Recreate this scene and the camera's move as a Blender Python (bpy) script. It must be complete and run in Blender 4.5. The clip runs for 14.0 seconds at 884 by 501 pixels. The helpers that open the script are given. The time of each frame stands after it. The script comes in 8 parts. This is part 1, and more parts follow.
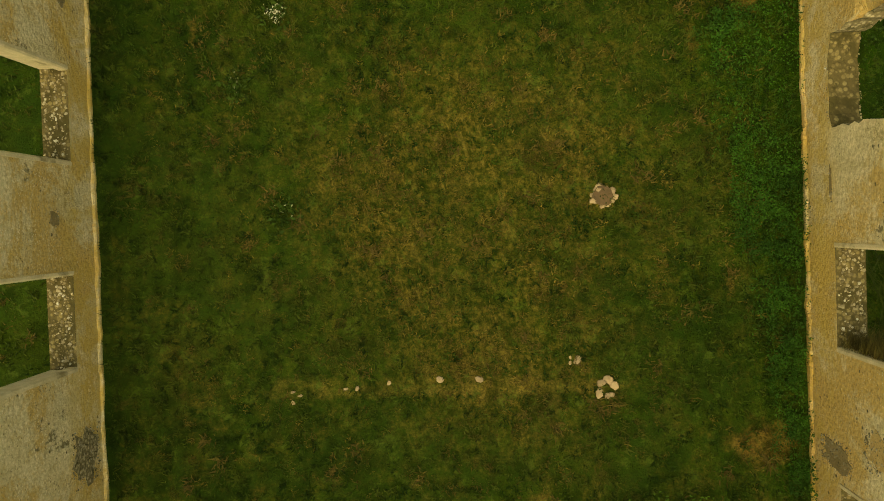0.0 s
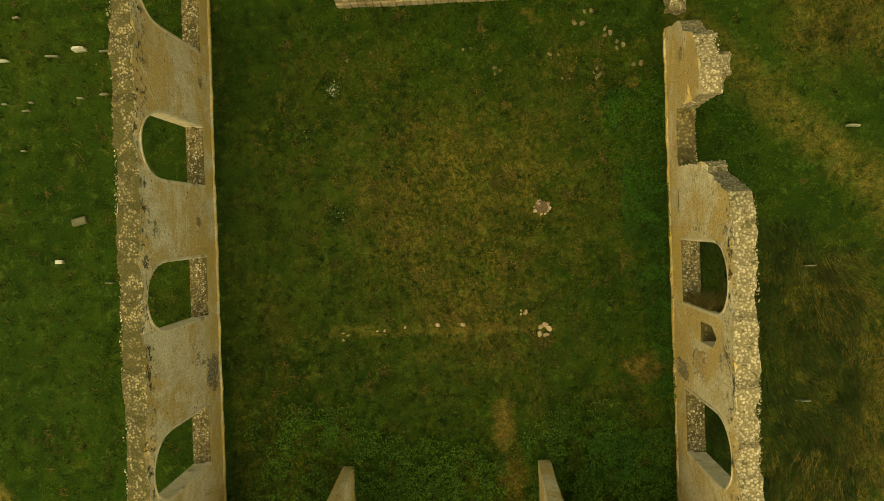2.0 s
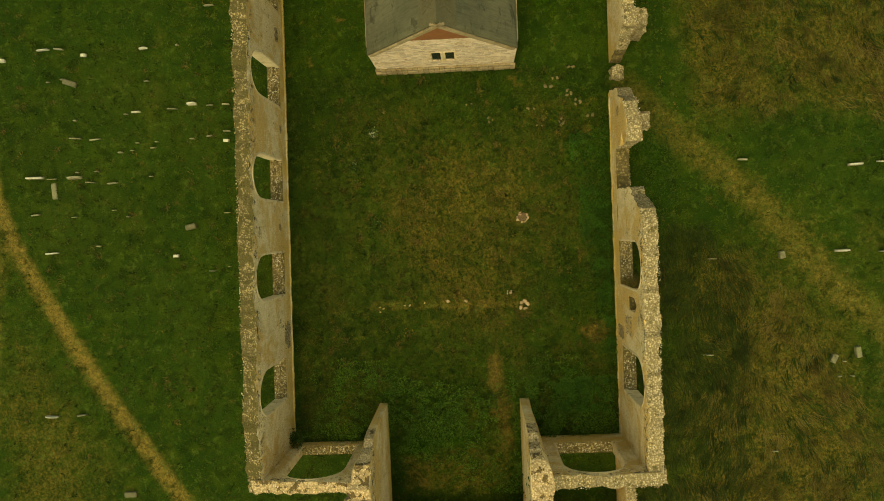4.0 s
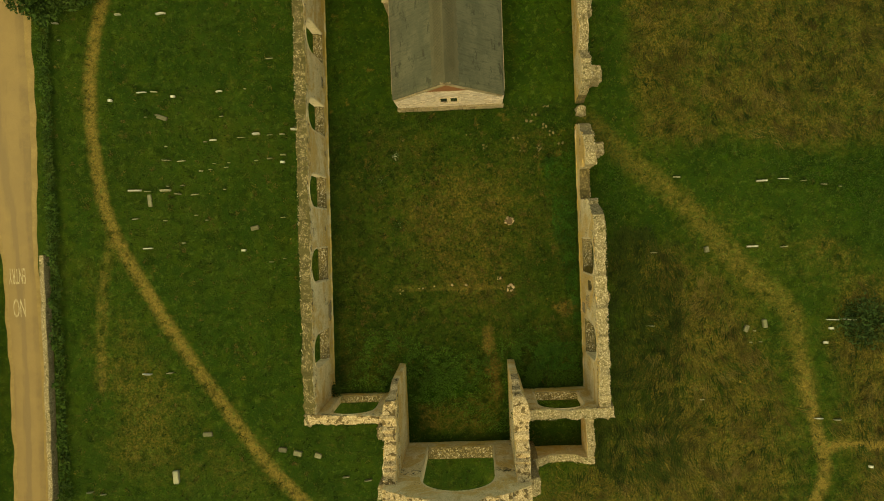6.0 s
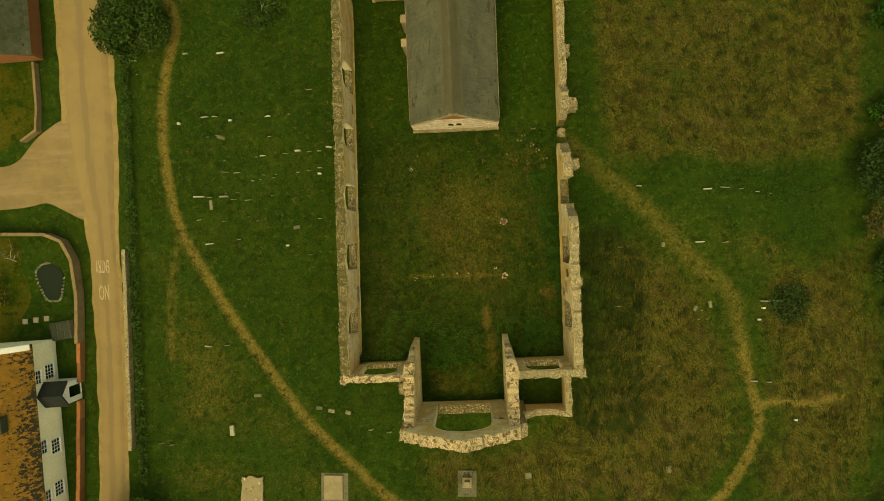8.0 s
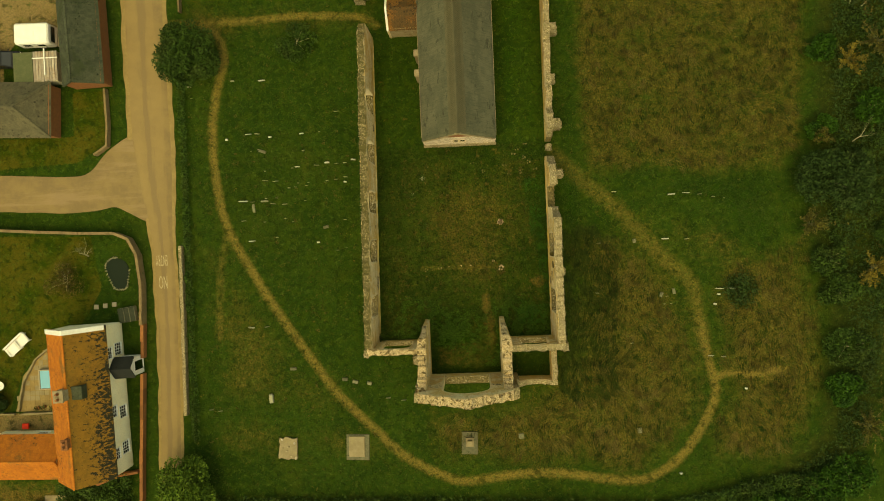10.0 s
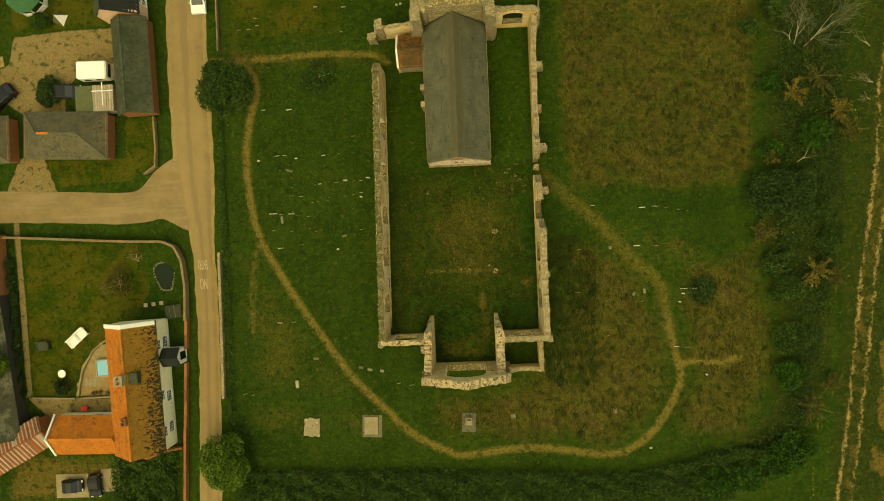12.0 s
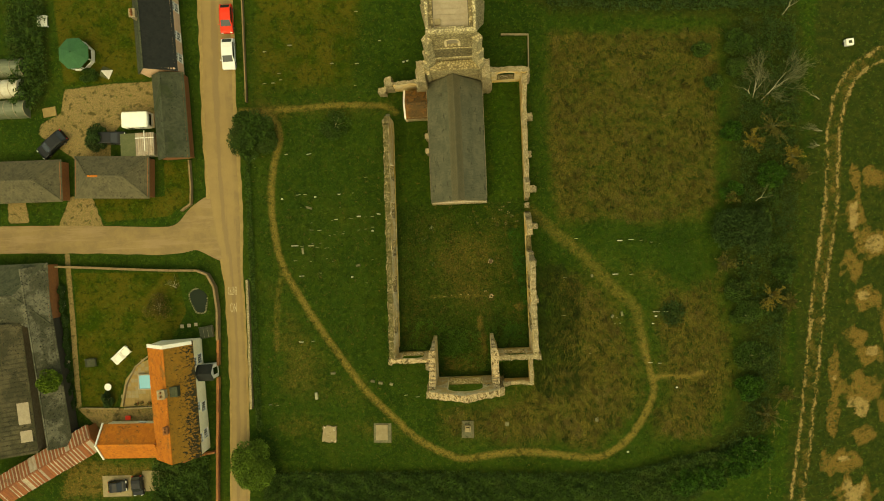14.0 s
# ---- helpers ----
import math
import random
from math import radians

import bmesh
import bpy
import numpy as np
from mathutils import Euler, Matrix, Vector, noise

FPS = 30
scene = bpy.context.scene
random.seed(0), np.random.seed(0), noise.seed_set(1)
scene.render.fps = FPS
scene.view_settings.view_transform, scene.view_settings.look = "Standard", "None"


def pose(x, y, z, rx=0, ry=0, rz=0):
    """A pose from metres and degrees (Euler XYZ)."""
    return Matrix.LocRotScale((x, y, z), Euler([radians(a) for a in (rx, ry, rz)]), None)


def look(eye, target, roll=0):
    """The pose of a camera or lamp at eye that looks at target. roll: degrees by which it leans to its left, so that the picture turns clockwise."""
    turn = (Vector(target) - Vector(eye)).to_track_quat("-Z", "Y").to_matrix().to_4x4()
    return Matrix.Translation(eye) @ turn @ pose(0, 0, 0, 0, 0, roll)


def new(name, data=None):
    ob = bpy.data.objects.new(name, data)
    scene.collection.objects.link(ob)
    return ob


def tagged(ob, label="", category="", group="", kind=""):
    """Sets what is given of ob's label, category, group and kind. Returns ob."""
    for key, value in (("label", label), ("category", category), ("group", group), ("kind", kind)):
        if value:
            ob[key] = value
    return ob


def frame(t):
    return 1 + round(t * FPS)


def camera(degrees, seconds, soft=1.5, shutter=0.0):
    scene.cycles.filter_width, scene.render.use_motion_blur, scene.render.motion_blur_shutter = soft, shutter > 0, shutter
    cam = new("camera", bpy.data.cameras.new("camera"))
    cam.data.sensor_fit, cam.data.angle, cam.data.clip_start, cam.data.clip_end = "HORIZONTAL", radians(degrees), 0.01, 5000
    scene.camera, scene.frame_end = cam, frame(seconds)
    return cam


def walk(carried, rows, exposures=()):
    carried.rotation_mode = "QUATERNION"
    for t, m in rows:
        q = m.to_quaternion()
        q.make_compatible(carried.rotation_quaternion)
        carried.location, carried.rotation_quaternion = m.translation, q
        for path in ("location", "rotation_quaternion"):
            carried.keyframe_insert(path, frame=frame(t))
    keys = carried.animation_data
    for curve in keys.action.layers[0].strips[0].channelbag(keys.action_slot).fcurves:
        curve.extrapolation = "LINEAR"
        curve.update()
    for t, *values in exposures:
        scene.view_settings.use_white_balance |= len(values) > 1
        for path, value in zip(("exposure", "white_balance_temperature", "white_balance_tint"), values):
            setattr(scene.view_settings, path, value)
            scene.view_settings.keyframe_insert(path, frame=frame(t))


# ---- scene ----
# ---- camera: a drone that climbs over a ruined church, looking down ----
cam = camera(60.0, 14.0, soft=1.0)
PATH = [
    (0.0, 0.976, 4.225, 19.287, -2.009, 2.601, -2.441),
    (0.2, 1.068, 4.227, 20.047, -2.014, 2.580, -2.433),
    (0.5, 1.194, 4.243, 21.319, -2.021, 2.550, -2.421),
    (0.8, 1.298, 4.277, 22.879, -2.026, 2.521, -2.409),
    (1.0, 1.355, 4.291, 24.057, -2.027, 2.504, -2.401),
    (1.2, 1.404, 4.285, 25.306, -2.027, 2.488, -2.393),
    (1.5, 1.459, 4.259, 27.201, -2.023, 2.467, -2.382),
    (2.0, 1.497, 4.252, 30.143, -2.003, 2.443, -2.363),
    (2.5, 1.502, 4.277, 32.976, -1.961, 2.438, -2.346),
    (3.3, 1.524, 4.314, 37.767, -1.847, 2.471, -2.321),
    (4.2, 1.581, 4.328, 43.488, -1.695, 2.532, -2.297),
    (5.0, 1.655, 4.303, 48.692, -1.590, 2.566, -2.280),
    (5.5, 1.708, 4.268, 51.934, -1.556, 2.563, -2.271),
    (6.0, 1.748, 4.228, 55.162, -1.543, 2.546, -2.265),
    (6.5, 1.756, 4.193, 58.381, -1.540, 2.521, -2.262),
    (7.0, 1.722, 4.170, 61.597, -1.536, 2.497, -2.263),
    (7.5, 1.663, 4.136, 64.809, -1.522, 2.481, -2.268),
    (8.0, 1.610, 4.060, 68.014, -1.487, 2.481, -2.279),
    (8.8, 1.581, 3.827, 73.130, -1.377, 2.522, -2.307),
    (9.7, 1.631, 3.548, 78.894, -1.218, 2.595, -2.346),
    (10.5, 1.735, 3.460, 84.061, -1.097, 2.646, -2.381),
    (11.0, 1.820, 3.552, 87.314, -1.052, 2.656, -2.400),
    (11.5, 1.904, 3.786, 90.548, -1.030, 2.649, -2.417),
    (12.0, 1.972, 4.193, 93.727, -1.027, 2.628, -2.431),
    (12.5, 2.026, 4.863, 96.874, -1.040, 2.596, -2.444),
    (13.0, 2.070, 5.860, 100.017, -1.064, 2.555, -2.456),
    (13.5, 2.108, 7.100, 103.161, -1.096, 2.509, -2.467),
    (14.0, 2.143, 8.462, 106.307, -1.132, 2.460, -2.478),
]
walk(cam, [(t, pose(x, y, z, a, b, g)) for t, x, y, z, a, b, g in PATH],
     exposures=[(0.0, 0.90, 13500, -17), (5.0, 0.80, 13500, -17), (14.0, 0.85, 13500, -17)])

# ---- sky and sun: soft light from a veiled sun on the south side ----
SUN_EL, SUN_AZ = 68.0, 252.0
world = bpy.data.worlds.new("sky")
scene.world = world
world.use_nodes = True
wn = world.node_tree
sky = wn.nodes.new("ShaderNodeTexSky")
sky.sky_type = "NISHITA"
sky.sun_disc = False
sky.sun_elevation = radians(SUN_EL)
sky.sun_rotation = radians(270 - (SUN_AZ - 180))
sky.dust_density = 4.0
bg = wn.nodes["Background"]
wn.links.new(sky.outputs["Color"], bg.inputs["Color"])
bg.inputs["Strength"].default_value = 0.15
sun_data = bpy.data.lights.new("sun", "SUN")
sun_data.energy = 0.47
sun_data.angle = radians(100)
sun_data.color = (1.0, 0.93, 0.80)
sun = new("sun", sun_data)
el, az = radians(SUN_EL), radians(SUN_AZ)
sun.matrix_basis = look((100 * math.cos(el) * math.cos(az), 100 * math.cos(el) * math.sin(az), 100 * math.sin(el)), (0, 0, 0))


# ---- materials ----
def nodes_of(name, rough=0.9):
    m = bpy.data.materials.new(name)
    m.use_nodes = True
    nt = m.node_tree
    b = nt.nodes["Principled BSDF"]
    b.inputs["Roughness"].default_value = rough
    b.inputs["Specular IOR Level"].default_value = 0.25
    return m, nt, b


def world_pos(nt):
    return nt.nodes.new("ShaderNodeNewGeometry").outputs["Position"]


def noise_of(nt, vec, scale, detail=5.0, rough=0.6, distortion=0.0):
    n = nt.nodes.new("ShaderNodeTexNoise")
    n.inputs["Scale"].default_value = scale
    n.inputs["Detail"].default_value = detail
    n.inputs["Roughness"].default_value = rough
    n.inputs["Distortion"].default_value = distortion
    nt.links.new(vec, n.inputs["Vector"])
    return n.outputs["Fac"]


def span(nt, value, a, b, lo=0.0, hi=1.0):
    n = nt.nodes.new("ShaderNodeMapRange")
    n.interpolation_type = "SMOOTHSTEP"
    nt.links.new(value, n.inputs["Value"])
    for key, v in (("From Min", a), ("From Max", b), ("To Min", lo), ("To Max", hi)):
        n.inputs[key].default_value = v
    return n.outputs["Result"]


def mix_of(nt, fac, a, b, blend="MIX"):
    n = nt.nodes.new("ShaderNodeMix")
    n.data_type, n.blend_type = "RGBA", blend
    for sock, v in ((n.inputs["Factor"], fac), (n.inputs["A"], a), (n.inputs["B"], b)):
        if isinstance(v, bpy.types.NodeSocket):
            nt.links.new(v, sock)
        elif isinstance(v, (int, float)):
            sock.default_value = v
        else:
            sock.default_value = (*v, 1)
    return n.outputs["Result"]


def calc(nt, op, a, b=0.0):
    n = nt.nodes.new("ShaderNodeMath")
    n.operation = op
    n.use_clamp = op in ("MULTIPLY", "ADD", "SUBTRACT")
    for sock, v in zip(n.inputs, (a, b)):
        if isinstance(v, bpy.types.NodeSocket):
            nt.links.new(v, sock)
        else:
            sock.default_value = v
    return n.outputs[0]


def cells(nt, vec, scale, feature="F1", out="Distance", rand=1.0):
    n = nt.nodes.new("ShaderNodeTexVoronoi")
    n.feature = feature
    n.inputs["Scale"].default_value = scale
    n.inputs["Randomness"].default_value = rand
    nt.links.new(vec, n.inputs["Vector"])
    return n.outputs[out]


def bump(nt, b, height, strength=0.5, distance=0.05):
    n = nt.nodes.new("ShaderNodeBump")
    n.inputs["Strength"].default_value = strength
    n.inputs["Distance"].default_value = distance
    nt.links.new(height, n.inputs["Height"])
    nt.links.new(n.outputs["Normal"], b.inputs["Normal"])


def stretched(nt, vec, sx, sy, sz, turn=0.0):
    n = nt.nodes.new("ShaderNodeMapping")
    n.vector_type = "TEXTURE" if turn else "POINT"
    n.inputs["Rotation"].default_value = (0, 0, turn)
    if turn:
        sx, sy, sz = 1 / sx, 1 / sy, 1 / sz
    n.inputs["Scale"].default_value = (sx, sy, sz)
    nt.links.new(vec, n.inputs["Vector"])
    return n.outputs["Vector"]


def plain(name, c1, c2, scale=3.0, rough=0.85, relief=0.3, c3=None, metal=0.0, each=0.0, fine=9.0):
    """A surface of two tones with grain, an optional stain tone, and a shift from piece to piece."""
    m, nt, b = nodes_of(name, rough)
    v = world_pos(nt)
    big = noise_of(nt, v, scale, 6, 0.65)
    small = noise_of(nt, v, scale * fine, 4, 0.7)
    col = mix_of(nt, span(nt, big, 0.35, 0.68), c1, c2)
    col = mix_of(nt, span(nt, small, 0.3, 0.75, 0.0, 0.5), col, tuple(x * 0.55 for x in c1))
    if c3:
        col = mix_of(nt, span(nt, noise_of(nt, v, scale * 0.45, 6, 0.7, 0.6), 0.54, 0.68, 0.0, 0.85), col, c3)
    if each:
        info = nt.nodes.new("ShaderNodeObjectInfo")
        col = mix_of(nt, calc(nt, "MULTIPLY", info.outputs["Random"], each), col, tuple(x * 0.3 for x in c1))
    nt.links.new(col, b.inputs["Base Color"])
    b.inputs["Metallic"].default_value = metal
    if relief:
        bump(nt, b, small, relief, 0.03)
    return m


def make_plaster():
    """Old lime render over flint: warm and pale, with orange lichen, mossy pits, and stretches where the render has come away."""
    m, nt, b = nodes_of("old_render", 0.95)
    v = world_pos(nt)
    sep = nt.nodes.new("ShaderNodeSeparateXYZ")
    nt.links.new(v, sep.inputs[0])
    col = mix_of(nt, span(nt, noise_of(nt, v, 0.9, 8, 0.75), 0.36, 0.64), (0.82, 0.66, 0.40), (0.68, 0.525, 0.285))
    col = mix_of(nt, span(nt, noise_of(nt, v, 0.45, 6, 0.7), 0.52, 0.64, 0.0, 0.6), col, (0.66, 0.54, 0.32))
    streak = noise_of(nt, stretched(nt, v, 2.6, 2.6, 0.5), 1.0, 6, 0.7)
    col = mix_of(nt, span(nt, streak, 0.52, 0.70, 0.0, 0.55), col, (0.42, 0.31, 0.13))
    rust = noise_of(nt, v, 0.36, 9, 0.78, 0.7)
    col = mix_of(nt, span(nt, rust, 0.46, 0.56, 0.0, 0.80), col, (0.60, 0.345, 0.075))
    col = mix_of(nt, span(nt, noise_of(nt, v, 0.7, 9, 0.8), 0.58, 0.66, 0.0, 0.7), col, (0.22, 0.165, 0.05))
    pebble = cells(nt, v, 14.0)
    col = mix_of(nt, span(nt, pebble, 0.32, 0.60, 0.0, 0.30), col, (0.36, 0.27, 0.13))
    flint = cells(nt, v, 8.5)
    bare = span(nt, noise_of(nt, v, 0.62, 9, 0.78), 0.61, 0.65)
    stone = mix_of(nt, span(nt, flint, 0.26, 0.50), (0.60, 0.49, 0.29), (0.20, 0.155, 0.075))
    col = mix_of(nt, bare, col, stone)
    pit = calc(nt, "MULTIPLY", span(nt, cells(nt, v, 5.5), 0.28, 0.16), span(nt, noise_of(nt, v, 1.3, 5, 0.7), 0.54, 0.60))
    col = mix_of(nt, calc(nt, "MULTIPLY", pit, 0.9), col, (0.055, 0.045, 0.018))
    crown_pit = calc(nt, "MULTIPLY", span(nt, noise_of(nt, v, 3.1, 5, 0.75, 0.5), 0.52, 0.56), calc(nt, "MULTIPLY", span(nt, sep.outputs["Z"], 5.7, 6.6), span(nt, sep.outputs["Z"], 7.5, 7.2)))
    col = mix_of(nt, calc(nt, "MULTIPLY", crown_pit, span(nt, noise_of(nt, v, 0.9, 4), 0.40, 0.5)), col, (0.05, 0.042, 0.018))
    dot = calc(nt, "MULTIPLY", span(nt, cells(nt, v, 10.0), 0.24, 0.14), span(nt, noise_of(nt, v, 0.9, 5, 0.7), 0.46, 0.58, 0.0, 0.75))
    col = mix_of(nt, dot, col, (0.13, 0.095, 0.035))
    fleck = calc(nt, "MULTIPLY", span(nt, cells(nt, stretched(nt, v, 1.0, 1.0, 1.3, 0.7), 13.0), 0.30, 0.18), span(nt, noise_of(nt, v, 1.4, 6, 0.75), 0.47, 0.56, 0.0, 0.7))
    col = mix_of(nt, fleck, col, (0.88, 0.74, 0.50))
    foot = calc(nt, "MULTIPLY", span(nt, noise_of(nt, v, 0.8, 8, 0.78, 0.4), 0.42, 0.56, 0.0, 0.75), span(nt, sep.outputs["Z"], 2.0, 0.9))
    col = mix_of(nt, foot, col, (0.58, 0.37, 0.085))
    grain = noise_of(nt, v, 24.0, 5, 0.8)
    col = mix_of(nt, span(nt, grain, 0.46, 0.72, 0.0, 0.5), col, (0.30, 0.22, 0.10))
    nt.links.new(col, b.inputs["Base Color"])
    bump(nt, b, mix_of(nt, 0.5, grain, calc(nt, "SUBTRACT", 1.0, flint)), 0.8, 0.06)
    return m


def moss_mask(nt, v, lo=0.475, hi=0.545, scale=1.5, top=0.74):
    return span(nt, noise_of(nt, v, scale, 6, 0.66, 0.6), lo, hi, 0.0, top)


def make_flint(name, c1, c2, mortar, moss, lo, hi, scale=1.5, size=9.0):
    """Broken flint and mortar core with dark moss."""
    m, nt, b = nodes_of(name, 0.9)
    v = world_pos(nt)
    n = nt.nodes.new("ShaderNodeTexVoronoi")
    n.inputs["Scale"].default_value = size
    nt.links.new(v, n.inputs["Vector"])
    d = n.outputs["Distance"]
    tone = nt.nodes.new("ShaderNodeSeparateColor")
    nt.links.new(n.outputs["Color"], tone.inputs["Color"])
    col = mix_of(nt, tone.outputs["Red"], c1, c2)
    col = mix_of(nt, span(nt, d, 0.34, 0.56), col, mortar)
    col = mix_of(nt, span(nt, noise_of(nt, v, 0.7, 7, 0.75), 0.5, 0.66, 0.0, 0.6), col, tuple(x * 0.55 for x in c2))
    col = mix_of(nt, moss_mask(nt, v, lo, hi, scale, 0.92), col, moss)
    col = mix_of(nt, span(nt, noise_of(nt, v, 22.0, 4, 0.75), 0.48, 0.72, 0.0, 0.45), col, tuple(x * 0.5 for x in mortar))
    nt.links.new(col, b.inputs["Base Color"])
    bump(nt, b, calc(nt, "SUBTRACT", 1.0, d), 0.6, 0.05)
    return m


def make_stones(name="loose_flint", k=1.0, mossy=0.6):
    """Loose flints, no two alike."""
    m, nt, b = nodes_of(name, 0.85)
    v = world_pos(nt)
    isl = nt.nodes.new("ShaderNodeNewGeometry").outputs["Random Per Island"]
    both = nt.nodes.new("ShaderNodeMath")
    both.operation = "ADD"
    nt.links.new(nt.nodes.new("ShaderNodeObjectInfo").outputs["Random"], both.inputs[0])
    nt.links.new(isl, both.inputs[1])
    pickv = calc(nt, "FRACT", both.outputs[0])
    col = mix_of(nt, span(nt, pickv, 0.0, 0.55), (0.20 * k, 0.155 * k, 0.075 * k), (0.56 * k, 0.45 * k, 0.27 * k))
    col = mix_of(nt, span(nt, pickv, 0.70, 1.0), col, (0.88 * k, 0.79 * k, 0.60 * k))
    col = mix_of(nt, calc(nt, "MULTIPLY", moss_mask(nt, v), mossy), col, (0.085, 0.062, 0.018))
    col = mix_of(nt, span(nt, noise_of(nt, v, 18.0, 4, 0.7), 0.45, 0.75, 0.0, 0.5), col, (0.14 * k, 0.11 * k, 0.055 * k))
    nt.links.new(col, b.inputs["Base Color"])
    return m


def make_ground():
    """Rough grass over thin soil; the worn, dry, lush and bare stretches come from the sheet's own layers."""
    m, nt, b = nodes_of("rough_grass", 1.0)
    b.inputs["Specular IOR Level"].default_value = 0.05
    v = world_pos(nt)

    def layer(key):
        n = nt.nodes.new("ShaderNodeAttribute")
        n.attribute_name = key
        return n.outputs["Fac"]

    big = noise_of(nt, v, 0.16, 6, 0.62)
    mid = noise_of(nt, v, 0.9, 6, 0.68)
    fine = noise_of(nt, v, 6.0, 6, 0.75)
    tuft = noise_of(nt, v, 17.0, 3, 0.7)
    blotch = noise_of(nt, v, 1.5, 8, 0.8)
    col = mix_of(nt, span(nt, big, 0.38, 0.62), (0.013, 0.031, 0.004), (0.022, 0.045, 0.006))
    col = mix_of(nt, span(nt, mid, 0.46, 0.62, 0.0, 0.85), col, (0.030, 0.051, 0.006))
    col = mix_of(nt, span(nt, noise_of(nt, v, 2.4, 7, 0.75), 0.52, 0.66, 0.0, 0.8), col, (0.010, 0.026, 0.002))
    col = mix_of(nt, span(nt, noise_of(nt, v, 3.3, 8, 0.8), 0.57, 0.68, 0.0, 0.8), col, (0.075, 0.060, 0.012))

    def over(base, key, tone, a, z, rough_edge, gain=0.9):
        edge = calc(nt, "ADD", layer(key), 0.0)
        n = nt.nodes.new("ShaderNodeMath")
        n.operation = "MULTIPLY_ADD"
        nt.links.new(rough_edge, n.inputs[0])
        n.inputs[1].default_value = gain
        nt.links.new(edge, n.inputs[2])
        return mix_of(nt, span(nt, n.outputs[0], a, z), base, tone)

    drift = noise_of(nt, v, 0.075, 7, 0.72, 0.5)
    col = mix_of(nt, span(nt, drift, 0.52, 0.70, 0.0, 0.45), col, (0.044, 0.050, 0.007))
    lush = mix_of(nt, span(nt, fine, 0.35, 0.65), (0.010, 0.030, 0.003), (0.026, 0.070, 0.006))
    col = over(col, "lush", lush, 0.80, 1.15, mid)
    strands = noise_of(nt, stretched(nt, v, 7.0, 1.3, 1.0, 0.30), 1.0, 6, 0.75, 0.6)
    dry = mix_of(nt, span(nt, fine, 0.36, 0.66), (0.024, 0.028, 0.004), (0.130, 0.094, 0.021))
    dry = mix_of(nt, span(nt, strands, 0.50, 0.66, 0.0, 0.7), dry, (0.185, 0.128, 0.036))
    dry = mix_of(nt, span(nt, noise_of(nt, v, 0.55, 7, 0.75), 0.52, 0.64, 0.0, 0.7), dry, (0.060, 0.046, 0.012))
    col = over(col, "dry", dry, 0.70, 1.22, blotch)
    bald = noise_of(nt, v, 1.15, 9, 0.82, 0.4)
    col = mix_of(nt, span(nt, bald, 0.575, 0.65, 0.0, 0.6), col, (0.085, 0.060, 0.018))
    scrub = mix_of(nt, span(nt, mid, 0.3, 0.7), (0.014, 0.024, 0.005), (0.036, 0.042, 0.008))
    col = over(col, "scrub", scrub, 0.80, 1.15, mid)
    worn = mix_of(nt, span(nt, fine, 0.3, 0.7), (0.100, 0.074, 0.018), (0.205, 0.142, 0.036))
    col = over(col, "worn", worn, 0.74, 1.40, blotch)
    soil = mix_of(nt, span(nt, fine, 0.3, 0.7), (0.095, 0.060, 0.016), (0.175, 0.110, 0.030))
    col = over(col, "soil", soil, 0.82, 1.22, blotch)
    sand = mix_of(nt, span(nt, mid, 0.3, 0.7), (0.205, 0.138, 0.050), (0.31, 0.215, 0.085))
    col = over(col, "sand", sand, 1.30, 1.50, noise_of(nt, v, 2.3, 8, 0.85), 1.8)
    gravel = mix_of(nt, span(nt, fine, 0.3, 0.7), (0.175, 0.120, 0.050), (0.265, 0.186, 0.080))
    gravel = mix_of(nt, span(nt, noise_of(nt, v, 0.35, 7, 0.75), 0.44, 0.62), gravel, (0.20, 0.140, 0.056))
    col = over(col, "gravel", gravel, 0.82, 1.06, blotch)
    lawn = mix_of(nt, span(nt, noise_of(nt, v, 0.3, 6, 0.7), 0.36, 0.62), (0.022, 0.038, 0.003), (0.068, 0.058, 0.008))
    col = over(col, "lawn", lawn, 0.88, 1.02, fine)
    col = mix_of(nt, span(nt, tuft, 0.45, 0.68, 0.0, 0.65), col, (0.012, 0.019, 0.003))
    col = mix_of(nt, span(nt, noise_of(nt, v, 3.6, 8, 0.85), 0.51, 0.60, 0.0, 0.45), col, (0.009, 0.015, 0.002))
    col = mix_of(nt, span(nt, noise_of(nt, v, 1.3, 3, 0.55, 0.4), 0.52, 0.68, 0.0, 0.65), col, (0.009, 0.018, 0.002))
    col = mix_of(nt, span(nt, noise_of(nt, v, 1.9, 8, 0.85, 0.3), 0.54, 0.60, 0.0, 0.55), col, (0.062, 0.090, 0.017))
    nt.links.new(col, b.inputs["Base Color"])
    bump(nt, b, mix_of(nt, 0.5, fine, tuft), 0.8, 0.10)
    return m


def leaf_material(name, c1, c2, c3=None, hollow=1.0):
    m, nt, b = nodes_of(name, 0.75)
    b.inputs["Specular IOR Level"].default_value = 0.15
    isl = nt.nodes.new("ShaderNodeNewGeometry").outputs["Random Per Island"]
    v = world_pos(nt)
    col = mix_of(nt, isl, c1, c2)
    if c3:
        col = mix_of(nt, span(nt, noise_of(nt, v, 0.35, 5, 0.65), 0.5, 0.66), col, c3)
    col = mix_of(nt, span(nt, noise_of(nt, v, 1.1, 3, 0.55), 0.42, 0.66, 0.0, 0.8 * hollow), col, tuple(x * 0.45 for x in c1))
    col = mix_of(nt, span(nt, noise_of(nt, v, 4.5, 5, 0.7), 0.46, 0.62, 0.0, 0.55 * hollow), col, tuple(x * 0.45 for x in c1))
    nt.links.new(col, b.inputs["Base Color"])
    return m


